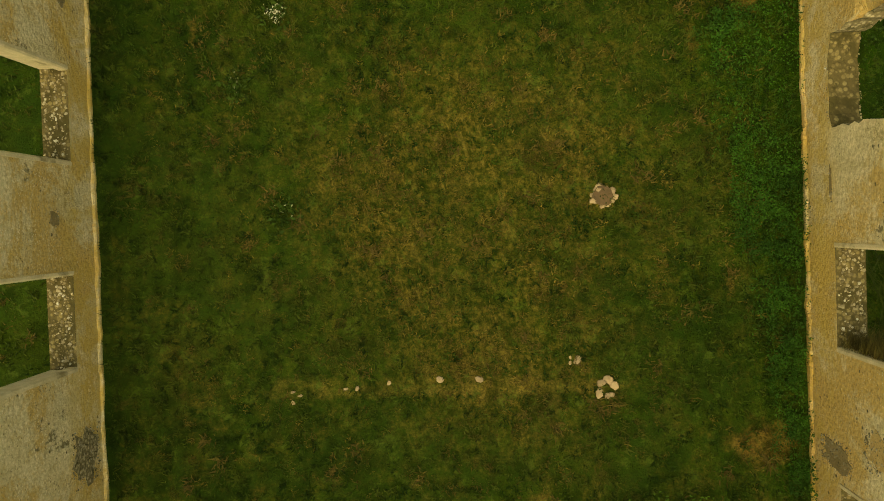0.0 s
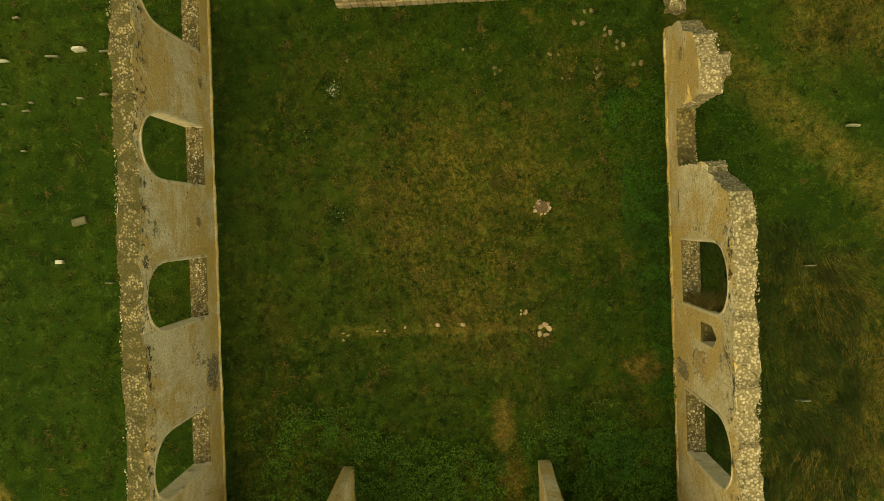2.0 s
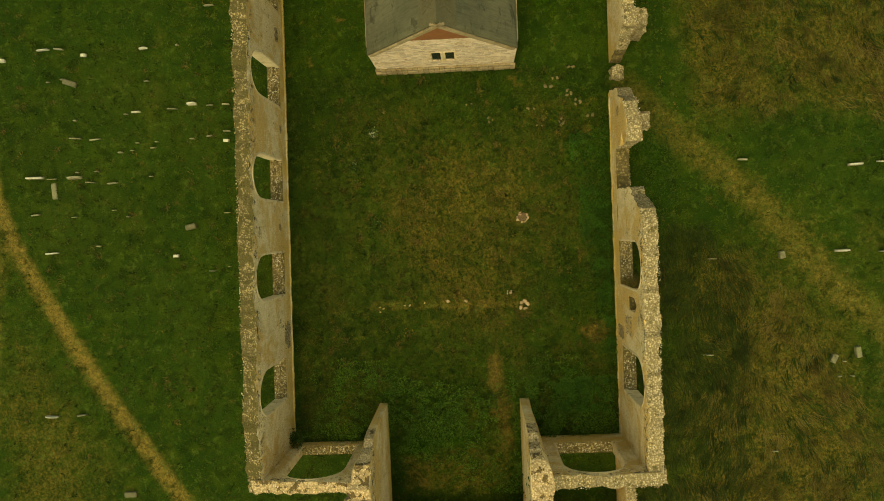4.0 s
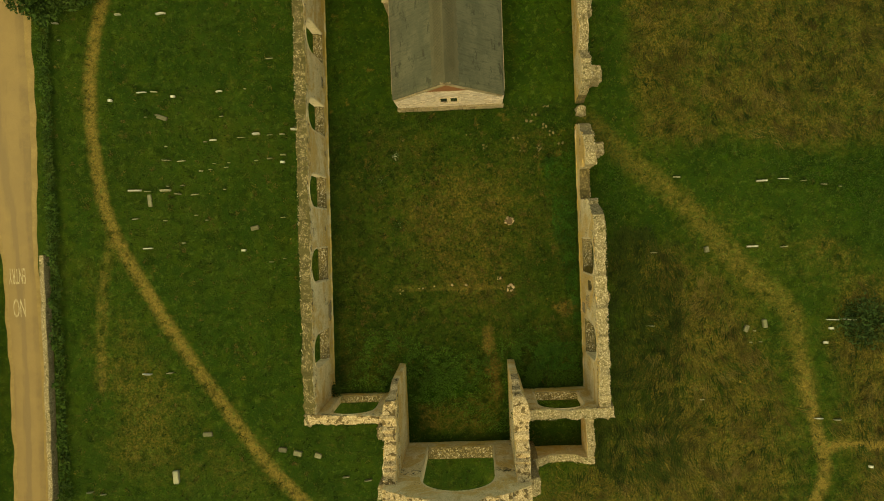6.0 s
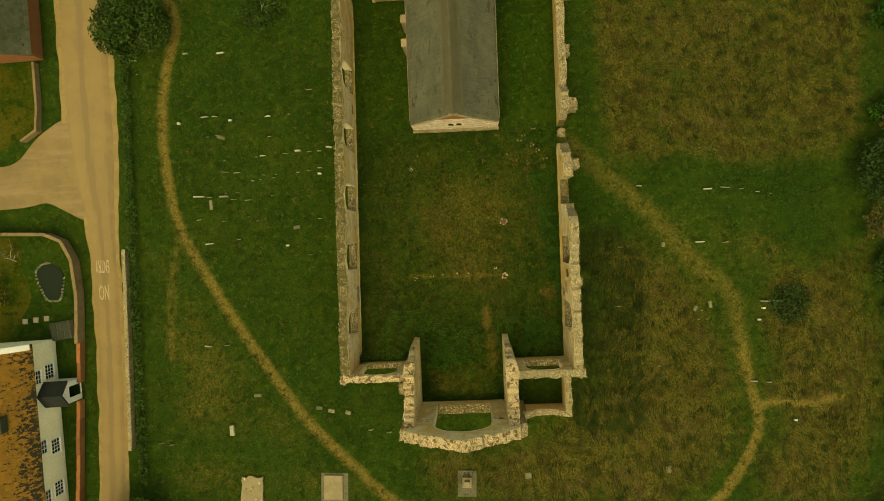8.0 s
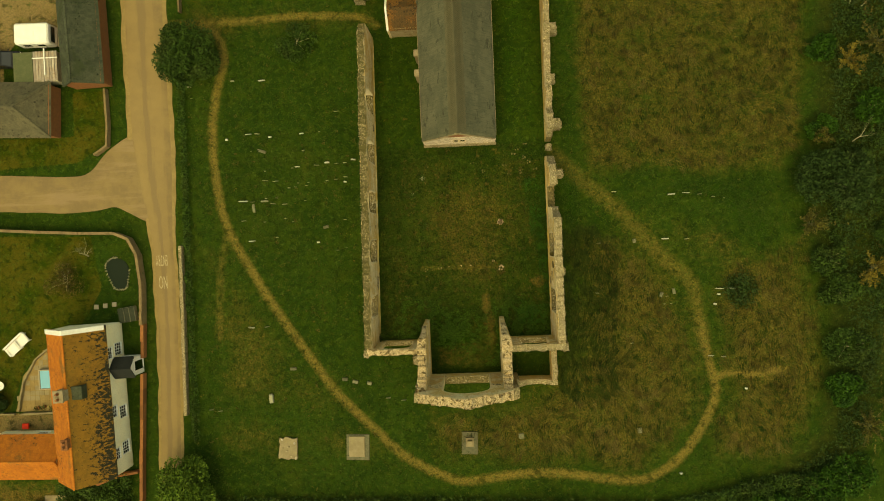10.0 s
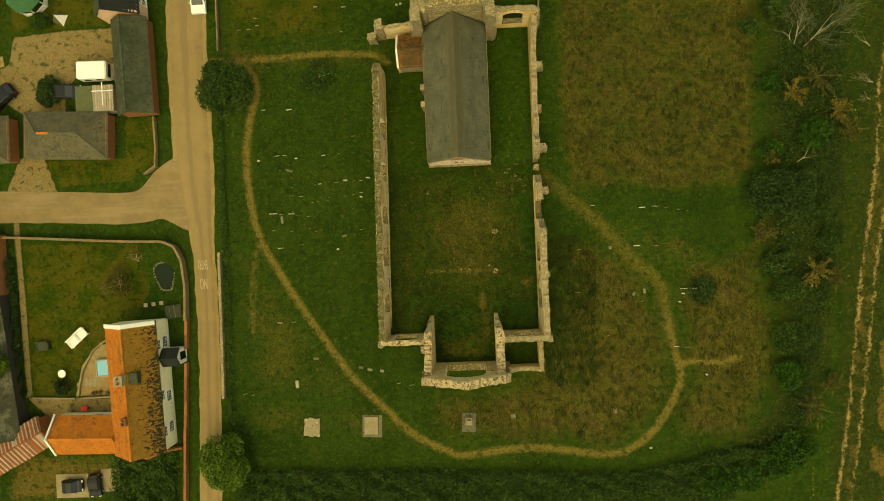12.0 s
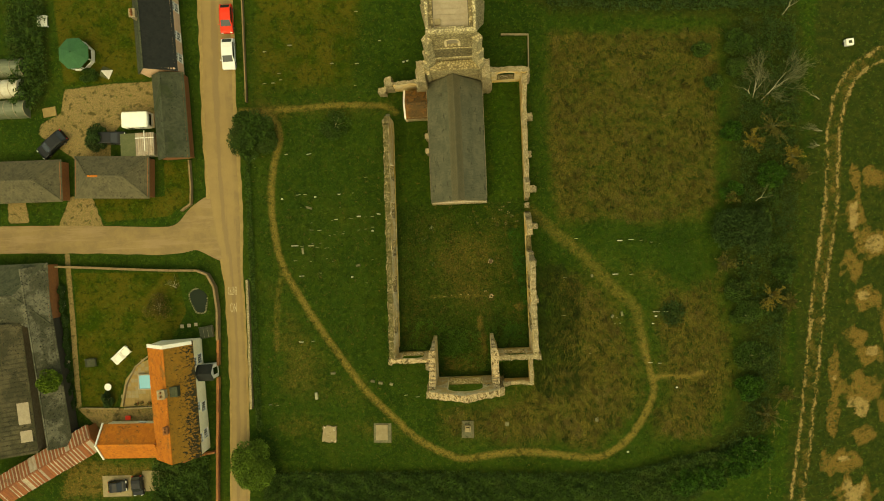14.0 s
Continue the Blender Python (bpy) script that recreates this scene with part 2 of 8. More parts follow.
def roof_tiles(name, c1, c2, moss, row=0.28, wave=0.22, amount=0.5, flecked=None):
    """Tiled or slated slope: courses, small tone shifts, moss."""
    m, nt, b = nodes_of(name, 0.85)
    v = world_pos(nt)
    col = mix_of(nt, span(nt, noise_of(nt, v, 0.9, 6, 0.65), 0.35, 0.65), c1, c2)
    col = mix_of(nt, span(nt, noise_of(nt, v, 7.0, 3, 0.7), 0.4, 0.8, 0.0, 0.55), col, tuple(x * 0.45 for x in c1))
    col = mix_of(nt, span(nt, noise_of(nt, v, 0.33, 7, 0.72, 0.4), 0.62 - amount * 0.2, 0.74 - amount * 0.2, 0.0, 0.85), col, moss)
    col = mix_of(nt, calc(nt, "MULTIPLY", span(nt, cells(nt, v, 2.6), 0.34, 0.20), span(nt, noise_of(nt, v, 0.5, 4), 0.60 - amount * 0.16, 0.70 - amount * 0.16)), col, tuple(x * 0.5 for x in moss))
    fleck = noise_of(nt, v, 2.8, 8, 0.85)
    zone = span(nt, noise_of(nt, v, 0.3, 4), 0.62 - amount * 0.25, 0.72 - amount * 0.25)
    col = mix_of(nt, calc(nt, "MULTIPLY", span(nt, fleck, 0.54, 0.58), zone), col, tuple(x * 0.4 for x in moss))
    col = mix_of(nt, span(nt, noise_of(nt, v, 5.0, 6, 0.8), 0.58, 0.66, 0.0, 0.5), col, tuple(min(1, x * 1.8) for x in c1))
    isl = nt.nodes.new("ShaderNodeNewGeometry").outputs["Random Per Island"]
    col = mix_of(nt, span(nt, isl, 0.55, 1.0, 0.0, 0.5), col, tuple(x * 0.5 for x in c1))
    if flecked:
        sep = nt.nodes.new("ShaderNodeSeparateXYZ")
        nt.links.new(v, sep.inputs[0])
        n = nt.nodes.new("ShaderNodeMath")
        n.operation = "MULTIPLY_ADD"
        nt.links.new(noise_of(nt, v, 0.5, 5), n.inputs[0])
        n.inputs[1].default_value = 3.0
        nt.links.new(sep.outputs["X"], n.inputs[2])
        there = span(nt, n.outputs[0], flecked[0], flecked[1], 0.0, 0.16)
        spots = noise_of(nt, stretched(nt, v, 1.4, 2.2, 1.0), 1.6, 6, 0.75)
        n = nt.nodes.new("ShaderNodeMath")
        nt.links.new(spots, n.inputs[0])
        nt.links.new(there, n.inputs[1])
        col = mix_of(nt, span(nt, n.outputs[0], 0.60, 0.63), col, (0.018, 0.016, 0.006))
    nt.links.new(col, b.inputs["Base Color"])
    bump(nt, b, noise_of(nt, v, 9.0, 3), 0.4, 0.03)
    return m


def make_road(name, lines):
    """Sand-dusted asphalt: paler wheel lines along the lane, a darker middle, patches and grit."""
    m, nt, b = nodes_of(name, 0.95)
    v = world_pos(nt)
    col = mix_of(nt, span(nt, noise_of(nt, v, 0.4, 7, 0.7), 0.36, 0.64), (0.205, 0.140, 0.058), (0.165, 0.113, 0.050))
    if lines:
        sep = nt.nodes.new("ShaderNodeAttribute")
        sep.attribute_name = "across"
        w = noise_of(nt, stretched(nt, v, 1.2, 0.12, 1.0), 1.0, 5, 0.7)
        n = nt.nodes.new("ShaderNodeMath")
        n.operation = "MULTIPLY_ADD"
        nt.links.new(w, n.inputs[0])
        n.inputs[1].default_value = 0.5
        nt.links.new(sep.outputs["Fac"], n.inputs[2])
        t = n.outputs[0]
        for a, z, tone, k in ((0.50, 0.68, (0.255, 0.170, 0.068), 0.42), (0.98, 1.14, (0.255, 0.172, 0.068), 0.42)):
            up = span(nt, t, a - 0.12, a, 0.0, k)
            down = span(nt, t, z, z + 0.12, 1.0, 0.0)
            col = mix_of(nt, calc(nt, "MULTIPLY", up, down), col, tone)
        col = mix_of(nt, calc(nt, "MULTIPLY", span(nt, t, 0.70, 0.78), span(nt, t, 0.86, 0.94, 1.0, 0.0)), col, (0.175, 0.120, 0.054))
    else:
        col = mix_of(nt, span(nt, noise_of(nt, stretched(nt, v, 0.1, 0.9, 1.0), 1.0, 6, 0.75), 0.48, 0.62, 0.0, 0.7), col, (0.235, 0.158, 0.080))
    grit = noise_of(nt, v, 14.0, 5, 0.8)
    col = mix_of(nt, span(nt, grit, 0.5, 0.75, 0.0, 0.5), col, (0.11, 0.08, 0.04))
    col = mix_of(nt, span(nt, noise_of(nt, v, 1.3, 7, 0.8), 0.60, 0.70, 0.0, 0.4), col, (0.13, 0.10, 0.05))
    nt.links.new(col, b.inputs["Base Color"])
    bump(nt, b, grit, 0.4, 0.02)
    return m


def make_tower(name, c1, c2):
    """Knapped flint and rubble in rough courses, with dark hollows and grimy runs."""
    m, nt, b = nodes_of(name, 0.92)
    v = world_pos(nt)
    col = mix_of(nt, span(nt, noise_of(nt, v, 0.8, 7, 0.75), 0.36, 0.62), c1, c2)
    course = noise_of(nt, stretched(nt, v, 0.9, 0.9, 4.5), 1.0, 6, 0.8)
    col = mix_of(nt, span(nt, course, 0.50, 0.62, 0.0, 0.75), col, tuple(x * 0.55 for x in c2))
    d = cells(nt, v, 4.5)
    col = mix_of(nt, calc(nt, "MULTIPLY", span(nt, d, 0.34, 0.56), 0.8), col, tuple(x * 0.4 for x in c2))
    col = mix_of(nt, span(nt, noise_of(nt, v, 3.0, 6, 0.8), 0.58, 0.66, 0.0, 0.7), col, tuple(min(1.0, x * 1.4) for x in c1))
    nt.links.new(col, b.inputs["Base Color"])
    bump(nt, b, calc(nt, "SUBTRACT", 1.0, d), 1.0, 0.10)
    return m


M_PLASTER = make_plaster()
M_FLINT = make_flint("flint_core", (0.48, 0.385, 0.23), (0.27, 0.21, 0.11), (0.18, 0.138, 0.066), (0.080, 0.066, 0.020), 0.565, 0.60, 4.5, 11.0)
M_FLINT_MOSS = make_flint("mossy_flint_core", (0.36, 0.285, 0.15), (0.17, 0.13, 0.055), (0.085, 0.066, 0.024), (0.066, 0.055, 0.014), 0.475, 0.52, 2.6, 13.0)
M_CAP = make_flint("weathered_mortar_cap", (0.60, 0.455, 0.27), (0.44, 0.325, 0.18), (0.30, 0.215, 0.105), (0.070, 0.046, 0.013), 0.54, 0.565, 2.8, 11.0)
M_SILL = make_flint("mossy_sill", (0.25, 0.19, 0.08), (0.15, 0.11, 0.042), (0.095, 0.070, 0.024), (0.060, 0.046, 0.012), 0.50, 0.56, 2.2, 9.0)
M_GROUND = make_ground()
M_ASHLAR = plain("pale_ashlar", (0.76, 0.60, 0.36), (0.58, 0.45, 0.25), 2.5, 0.9, 0.4, (0.24, 0.18, 0.08))
M_STONES = make_stones("loose_flint", 0.78, 0.75)
M_STONES_PALE = make_stones("pale_flint", 0.66, 0.3)
M_STONES_DARK = make_stones("grimy_flint", 0.42)
def make_thatch():
    """Old combed thatch: grey straw, fine strands down the slope, dark mossy streaks."""
    m, nt, b = nodes_of("weathered_thatch", 1.0)
    v = world_pos(nt)
    col = mix_of(nt, span(nt, noise_of(nt, v, 0.5, 5, 0.6), 0.38, 0.64), (0.078, 0.077, 0.043), (0.112, 0.106, 0.060))
    strand = noise_of(nt, stretched(nt, v, 0.8, 9.0, 0.8), 1.0, 6, 0.75)
    col = mix_of(nt, span(nt, strand, 0.44, 0.66, 0.0, 0.6), col, (0.050, 0.049, 0.026))
    col = mix_of(nt, span(nt, noise_of(nt, stretched(nt, v, 1.2, 0.6, 1.0), 1.1, 6, 0.7, 0.5), 0.56, 0.66, 0.0, 0.75), col, (0.030, 0.030, 0.014))
    col = mix_of(nt, span(nt, noise_of(nt, v, 1.6, 7, 0.8), 0.55, 0.66, 0.0, 0.5), col, (0.130, 0.128, 0.078))
    nt.links.new(col, b.inputs["Base Color"])
    bump(nt, b, strand, 0.7, 0.04)
    return m


M_THATCH = make_thatch()
M_ROD = plain("hazel_rod", (0.080, 0.070, 0.034), (0.095, 0.082, 0.040), 2.0, 1.0, 0.3)
M_RIDGE = plain("ridge_thatch", (0.095, 0.084, 0.043), (0.120, 0.104, 0.054), 1.5, 1.0, 0.6)
M_BRICK_RED = plain("old_red_brick", (0.34, 0.13, 0.045), (0.25, 0.10, 0.04), 3.0, 0.9, 0.4, each=0.6)
M_GARDEN_BRICK = plain("brown_garden_brick", (0.22, 0.15, 0.07), (0.16, 0.105, 0.05), 2.0, 0.9, 0.4, (0.10, 0.085, 0.03))
M_TOWER = make_tower("tower_flint", (0.48, 0.385, 0.20), (0.30, 0.23, 0.105))
M_TOWER_DRESS = make_tower("tower_dressings", (0.60, 0.49, 0.27), (0.42, 0.335, 0.17))
M_TOWER_BAND = make_tower("tower_dark_flint", (0.30, 0.235, 0.115), (0.17, 0.135, 0.062))
M_BRICK_PALE = plain("pale_rubble_brick", (0.38, 0.30, 0.175), (0.28, 0.20, 0.10), 2.5, 0.9, 0.5, (0.17, 0.115, 0.05), each=0.5)
M_ROAD = make_road("worn_asphalt", True)
M_SIDE_ROAD = make_road("worn_side_asphalt", False)
M_VERGE = plain("sandy_verge", (0.27, 0.185, 0.072), (0.21, 0.142, 0.054), 1.2, 1.0, 0.5)
M_MARK = plain("road_paint", (0.44, 0.36, 0.20), (0.27, 0.20, 0.095), 5.0, 0.8, 0.1)
M_GRAVE = plain("lichened_gravestone", (0.24, 0.225, 0.13), (0.34, 0.32, 0.20), 3.0, 0.85, 0.4, (0.24, 0.23, 0.11), each=0.6)
M_LEDGER = plain("sunken_ledger", (0.15, 0.14, 0.07), (0.25, 0.235, 0.13), 3.0, 0.85, 0.4, (0.20, 0.20, 0.09), each=0.7)
M_GRAVE_WHITE = plain("white_marble", (0.60, 0.57, 0.43), (0.44, 0.415, 0.29), 3.0, 0.6, 0.1, each=0.3)
M_CONCRETE = plain("old_concrete", (0.26, 0.205, 0.11), (0.20, 0.155, 0.08), 1.2, 0.95, 0.4, (0.24, 0.19, 0.09))
M_DARK = plain("dark_opening", (0.012, 0.012, 0.010), (0.020, 0.018, 0.014), 2.0, 1.0, 0.0)
M_LEAD = plain("grey_boards", (0.33, 0.265, 0.17), (0.27, 0.215, 0.135), 1.5, 0.7, 0.2)
M_SLATE = roof_tiles("dark_slates", (0.036, 0.042, 0.021), (0.058, 0.061, 0.032), (0.026, 0.034, 0.010))
# black porch slates; also the slate house's right slope, where shade is painted in
M_SLATE_BLACK_SHADE = roof_tiles("black_and_shaded_slates", (0.013, 0.015, 0.012), (0.018, 0.019, 0.015), (0.016, 0.018, 0.010), amount=0.1)
M_PANTILE = roof_tiles("orange_pantiles", (0.42, 0.13, 0.018), (0.34, 0.10, 0.015), (0.14, 0.075, 0.018), amount=0.35)
M_PANTILE_MOSS = roof_tiles("mossy_pantiles", (0.24, 0.115, 0.016), (0.19, 0.096, 0.014), (0.14, 0.085, 0.014), amount=0.3, flecked=(-37.4, -34.6))
M_PORCH_TILE = roof_tiles("porch_tiles", (0.20, 0.085, 0.018), (0.14, 0.065, 0.016), (0.055, 0.035, 0.012), amount=0.9)
M_SLATE_SPECK = roof_tiles("speckled_slates", (0.090, 0.086, 0.052), (0.118, 0.110, 0.068), (0.024, 0.026, 0.010), amount=1.0)
M_TILE_GREY = roof_tiles("brown_grey_tiles", (0.075, 0.066, 0.034), (0.100, 0.086, 0.044), (0.050, 0.048, 0.020), amount=0.25)
M_CREAM = plain("cream_render", (0.96, 0.85, 0.56), (0.92, 0.79, 0.49), 0.8, 0.9, 0.1)
M_PINK = plain("pink_render", (0.72, 0.46, 0.29), (0.66, 0.42, 0.26), 0.8, 0.9, 0.1)
M_WHITE = plain("white_paint", (0.80, 0.77, 0.66), (0.74, 0.70, 0.58), 1.5, 0.5, 0.05)
def make_gable():
    """Whitewashed patched masonry, the wash worn off in short dark courses."""
    m, nt, b = nodes_of("gable_brick", 0.9)
    v = world_pos(nt)
    col = mix_of(nt, span(nt, noise_of(nt, v, 1.2, 6, 0.7), 0.36, 0.64), (0.66, 0.53, 0.38), (0.52, 0.40, 0.27))
    course = noise_of(nt, stretched(nt, v, 2.6, 2.6, 8.0), 1.0, 4, 0.7)
    col = mix_of(nt, span(nt, course, 0.54, 0.60, 0.0, 0.75), col, (0.19, 0.14, 0.07))
    col = mix_of(nt, span(nt, noise_of(nt, v, 2.4, 7, 0.8), 0.54, 0.64, 0.0, 0.5), col, (0.30, 0.225, 0.12))
    nt.links.new(col, b.inputs["Base Color"])
    bump(nt, b, course, 0.5, 0.03)
    return m


M_WASHED = plain("worn_whitewash", (0.64, 0.53, 0.39), (0.52, 0.41, 0.29), 3.0, 0.9, 0.3, (0.34, 0.25, 0.14), each=0.7)
M_GABLE = make_gable()
M_GLASS = nodes_of("window_glass", 0.08)[0]
M_GLASS.node_tree.nodes["Principled BSDF"].inputs["Base Color"].default_value = (0.02, 0.022, 0.02, 1)
M_GLASS.node_tree.nodes["Principled BSDF"].inputs["Specular IOR Level"].default_value = 0.5
M_BARK = plain("pale_bark", (0.34, 0.30, 0.19), (0.24, 0.21, 0.13), 2.0, 0.95, 0.5)
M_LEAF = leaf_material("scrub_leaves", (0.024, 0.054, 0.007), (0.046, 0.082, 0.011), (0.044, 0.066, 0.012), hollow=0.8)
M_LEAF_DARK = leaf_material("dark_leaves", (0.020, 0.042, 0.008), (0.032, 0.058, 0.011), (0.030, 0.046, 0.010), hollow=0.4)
M_LEAF_BRIGHT = leaf_material("bright_leaves", (0.018, 0.058, 0.004), (0.040, 0.095, 0.008))
# brightened copy of the nettle leaves: light put into the colour
M_NETTLE_LIT = leaf_material("lit_nettle_leaves", (0.040, 0.092, 0.011), (0.078, 0.145, 0.019), hollow=0.6)
M_LEAF_LIME = leaf_material("lime_leaves", (0.060, 0.105, 0.010), (0.110, 0.160, 0.016), hollow=0.6)
M_LEAF_GOLD = leaf_material("golden_leaves", (0.13, 0.10, 0.016), (0.20, 0.15, 0.026))
M_TWIG = plain("olive_twigs", (0.15, 0.143, 0.068), (0.105, 0.10, 0.046), 2.0, 0.95, 0.2)
M_LEAF_TREE = leaf_material("roadside_leaves", (0.052, 0.096, 0.010), (0.100, 0.150, 0.018), hollow=0.6)
M_LEAF_BROWN = leaf_material("russet_leaves", (0.070, 0.055, 0.012), (0.14, 0.10, 0.022))
M_GRASS = leaf_material("grass_blades", (0.019, 0.043, 0.004), (0.040, 0.064, 0.006), (0.060, 0.062, 0.009))
M_GRASS_DRY = leaf_material("dry_grass_blades", (0.090, 0.068, 0.015), (0.185, 0.130, 0.032), (0.088, 0.070, 0.016))


# ---- mesh helpers ----
def part(name, bm, material, parent=None, label=""):
    me = bpy.data.meshes.new(name)
    bm.to_mesh(me)
    bm.free()
    for mm in material if isinstance(material, (list, tuple)) else [material]:
        me.materials.append(mm)
    ob = new(name, me)
    ob.parent = parent
    if label:
        ob["label"] = label
    return ob


def thing(name, m, label, category, group="", kind=""):
    ob = new(name)
    ob.empty_display_size = 0.3
    ob.matrix_basis = m if isinstance(m, Matrix) else pose(*m)
    return tagged(ob, label, category, group, kind)


def raw(name, verts, faces, material, parent=None, label=""):
    me = bpy.data.meshes.new(name)
    me.from_pydata(verts, [], faces)
    me.materials.append(material)
    ob = new(name, me)
    ob.parent = parent
    if label:
        ob["label"] = label
    return ob


def box(bm, x0, x1, y0, y1, z0, z1, bevel=0.0, m=None):
    vs = bmesh.ops.create_cube(bm, size=1.0)["verts"]
    for v in vs:
        v.co = Vector(((x0 + x1) / 2 + v.co.x * (x1 - x0), (y0 + y1) / 2 + v.co.y * (y1 - y0), (z0 + z1) / 2 + v.co.z * (z1 - z0)))
    if bevel:
        es = list({e for v in vs for e in v.link_edges})
        vs = list({v for f in bmesh.ops.bevel(bm, geom=es, offset=bevel, segments=1, affect="EDGES")["faces"] for v in f.verts} | {v for v in vs if v.is_valid})
    if m is not None:
        bmesh.ops.transform(bm, matrix=m, verts=[v for v in vs if v.is_valid])
    return vs


def boxed(*a, **k):
    bm = bmesh.new()
    box(bm, *a, **k)
    return bm


def cyl(bm, r0, r1, z0, z1, seg=12, m=None):
    vs = bmesh.ops.create_cone(bm, cap_ends=True, segments=seg, radius1=r0, radius2=r1, depth=z1 - z0)["verts"]
    t = Matrix.Translation((0, 0, (z0 + z1) / 2))
    bmesh.ops.transform(bm, matrix=(m @ t) if m is not None else t, verts=vs)
    return vs


def prism(bm, pts, z0, z1):
    """An upright prism over a plan polygon."""
    lo = [bm.verts.new((x, y, z0)) for x, y in pts]
    hi = [bm.verts.new((x, y, z1)) for x, y in pts]
    bm.faces.new(lo[::-1])
    bm.faces.new(hi)
    for i in range(len(pts)):
        j = (i + 1) % len(pts)
        bm.faces.new((lo[i], lo[j], hi[j], hi[i]))
    bmesh.ops.recalc_face_normals(bm, faces=bm.faces[:])


def ragged(pts, step, amp, rng):
    """The polyline cut into short steps and shaken."""
    out = []
    for (a, b), (c, d) in zip(pts, pts[1:]):
        n = max(1, int(math.hypot(c - a, d - b) / step))
        for i in range(n):
            t = i / n
            s = amp if 0 < i else amp * 0.4
            out.append((a + (c - a) * t + rng.uniform(-s, s) * 0.5, b + (d - b) * t + rng.uniform(-s, s)))
    out.append(pts[-1])
    return out


def arch(a, b, sill, spring, top, n=8):
    """A pointed-arched opening from a to b."""
    mid, half, rise = (a + b) / 2, (b - a) / 2, top - spring
    left = [(a + half * (1 - math.cos(t * math.pi / 2 / n) ** 1.0), spring + rise * math.sin(t * math.pi / 2 / n) ** 0.85) for t in range(n + 1)]
    right = [(a + b - s, z) for s, z in left[::-1][1:]]
    return [(a, sill)] + left + right + [(b, sill)]


def split_tri(bm, f, halved):
    """Cut a triangle at the middles that its edges have."""
    a, b, c = f.verts
    mid = [halved.get(frozenset(q)) for q in ((a, b), (b, c), (c, a))]
    count = sum(m is not None for m in mid)
    if not count:
        return
    while (count == 1 and mid[0] is None) or (count == 2 and mid[2] is not None):
        a, b, c = b, c, a
        mid = mid[1:] + mid[:1]
    bm.faces.remove(f)
    if count == 1:
        tris = ((a, mid[0], c), (mid[0], b, c))
    elif count == 2:
        tris = ((mid[0], b, mid[1]), (a, mid[0], mid[1]), (a, mid[1], c))
    else:
        tris = ((a, mid[0], mid[2]), (mid[0], b, mid[1]), (mid[2], mid[1], c), (mid[0], mid[1], mid[2]))
    for t in tris:
        bm.faces.new(t)


def slab_wall(outline, holes, depth, to, rough=0.0):
    """A wall between two ragged faces: outline and holes are (along, up) loops, to(along, up, into) places them. Faces 0, broken edges 1, dressed edges 2, sills and low stubs 3."""
    bm = bmesh.new()
    loops = []
    for loop in [outline] + list(holes):
        vs = [bm.verts.new((s, z, 0)) for s, z in loop]
        loops.append(vs)
        for i in range(len(vs)):
            bm.edges.new((vs[i], vs[(i + 1) % len(vs)]))
    bmesh.ops.triangle_fill(bm, use_beauty=True, use_dissolve=False, edges=bm.edges[:])
    if rough:
        for _ in range(4):
            halved = {}
            for e in [e for e in bm.edges if len(e.link_faces) == 2 and e.calc_length() > 0.6]:
                halved[frozenset(e.verts)] = bm.verts.new((e.verts[0].co + e.verts[1].co) / 2)
            for f in bm.faces[:]:
                split_tri(bm, f, halved)
            for e in [e for e in bm.edges if frozenset(e.verts) in halved]:
                bm.edges.remove(e)
    front = bm.faces[:]
    twin = {v: bm.verts.new((v.co.x, v.co.y, depth)) for v in bm.verts[:]}
    if rough:
        crest = sorted((q for q in outline if q[1] > 0.3), key=lambda q: q[0])
        crest_s, crest_z = [q[0] for q in crest], [q[1] for q in crest]
        for v in list(twin):
            s, z = v.co.x, v.co.y
            below = float(np.interp(s, crest_s, crest_z)) - z
            fade = math.exp(-max(below, 0.0) / 0.35) * min(1.0, max(0.0, (z - 1.7) / 1.5))
            if z > 0.3 and fade > 0.02:
                v.co.z = fade * rough * (1.1 * noise.noise((s * 0.9, z * 0.6, depth)) + 1.0 * noise.noise((s * 3.7, z * 2.0, 4.0)))
                twin[v].co.z = depth + fade * rough * (1.1 * noise.noise((s * 0.9, z * 0.6, 9.0 + depth)) + 1.0 * noise.noise((s * 3.7, z * 2.0, 14.0)))
    for f in front:
        bm.faces.new([twin[v] for v in f.verts][::-1]).material_index = 0
    for vs in loops:
        for i in range(len(vs)):
            a, b = vs[i], vs[(i + 1) % len(vs)]
            at_sill = abs(a.co.y - vs[0].co.y) < 0.02 and abs(b.co.y - vs[0].co.y) < 0.02
            bm.faces.new((a, b, twin[b], twin[a])).material_index = (0 if abs(b.co.y - a.co.y) > 4.0 else 3 if max(a.co.y, b.co.y) < 1.9 else 1) if vs is loops[0] else 3 if at_sill else 2
    for v in bm.verts:
        v.co = Vector(to(*v.co))
    bmesh.ops.recalc_face_normals(bm, faces=bm.faces[:])
    return bm


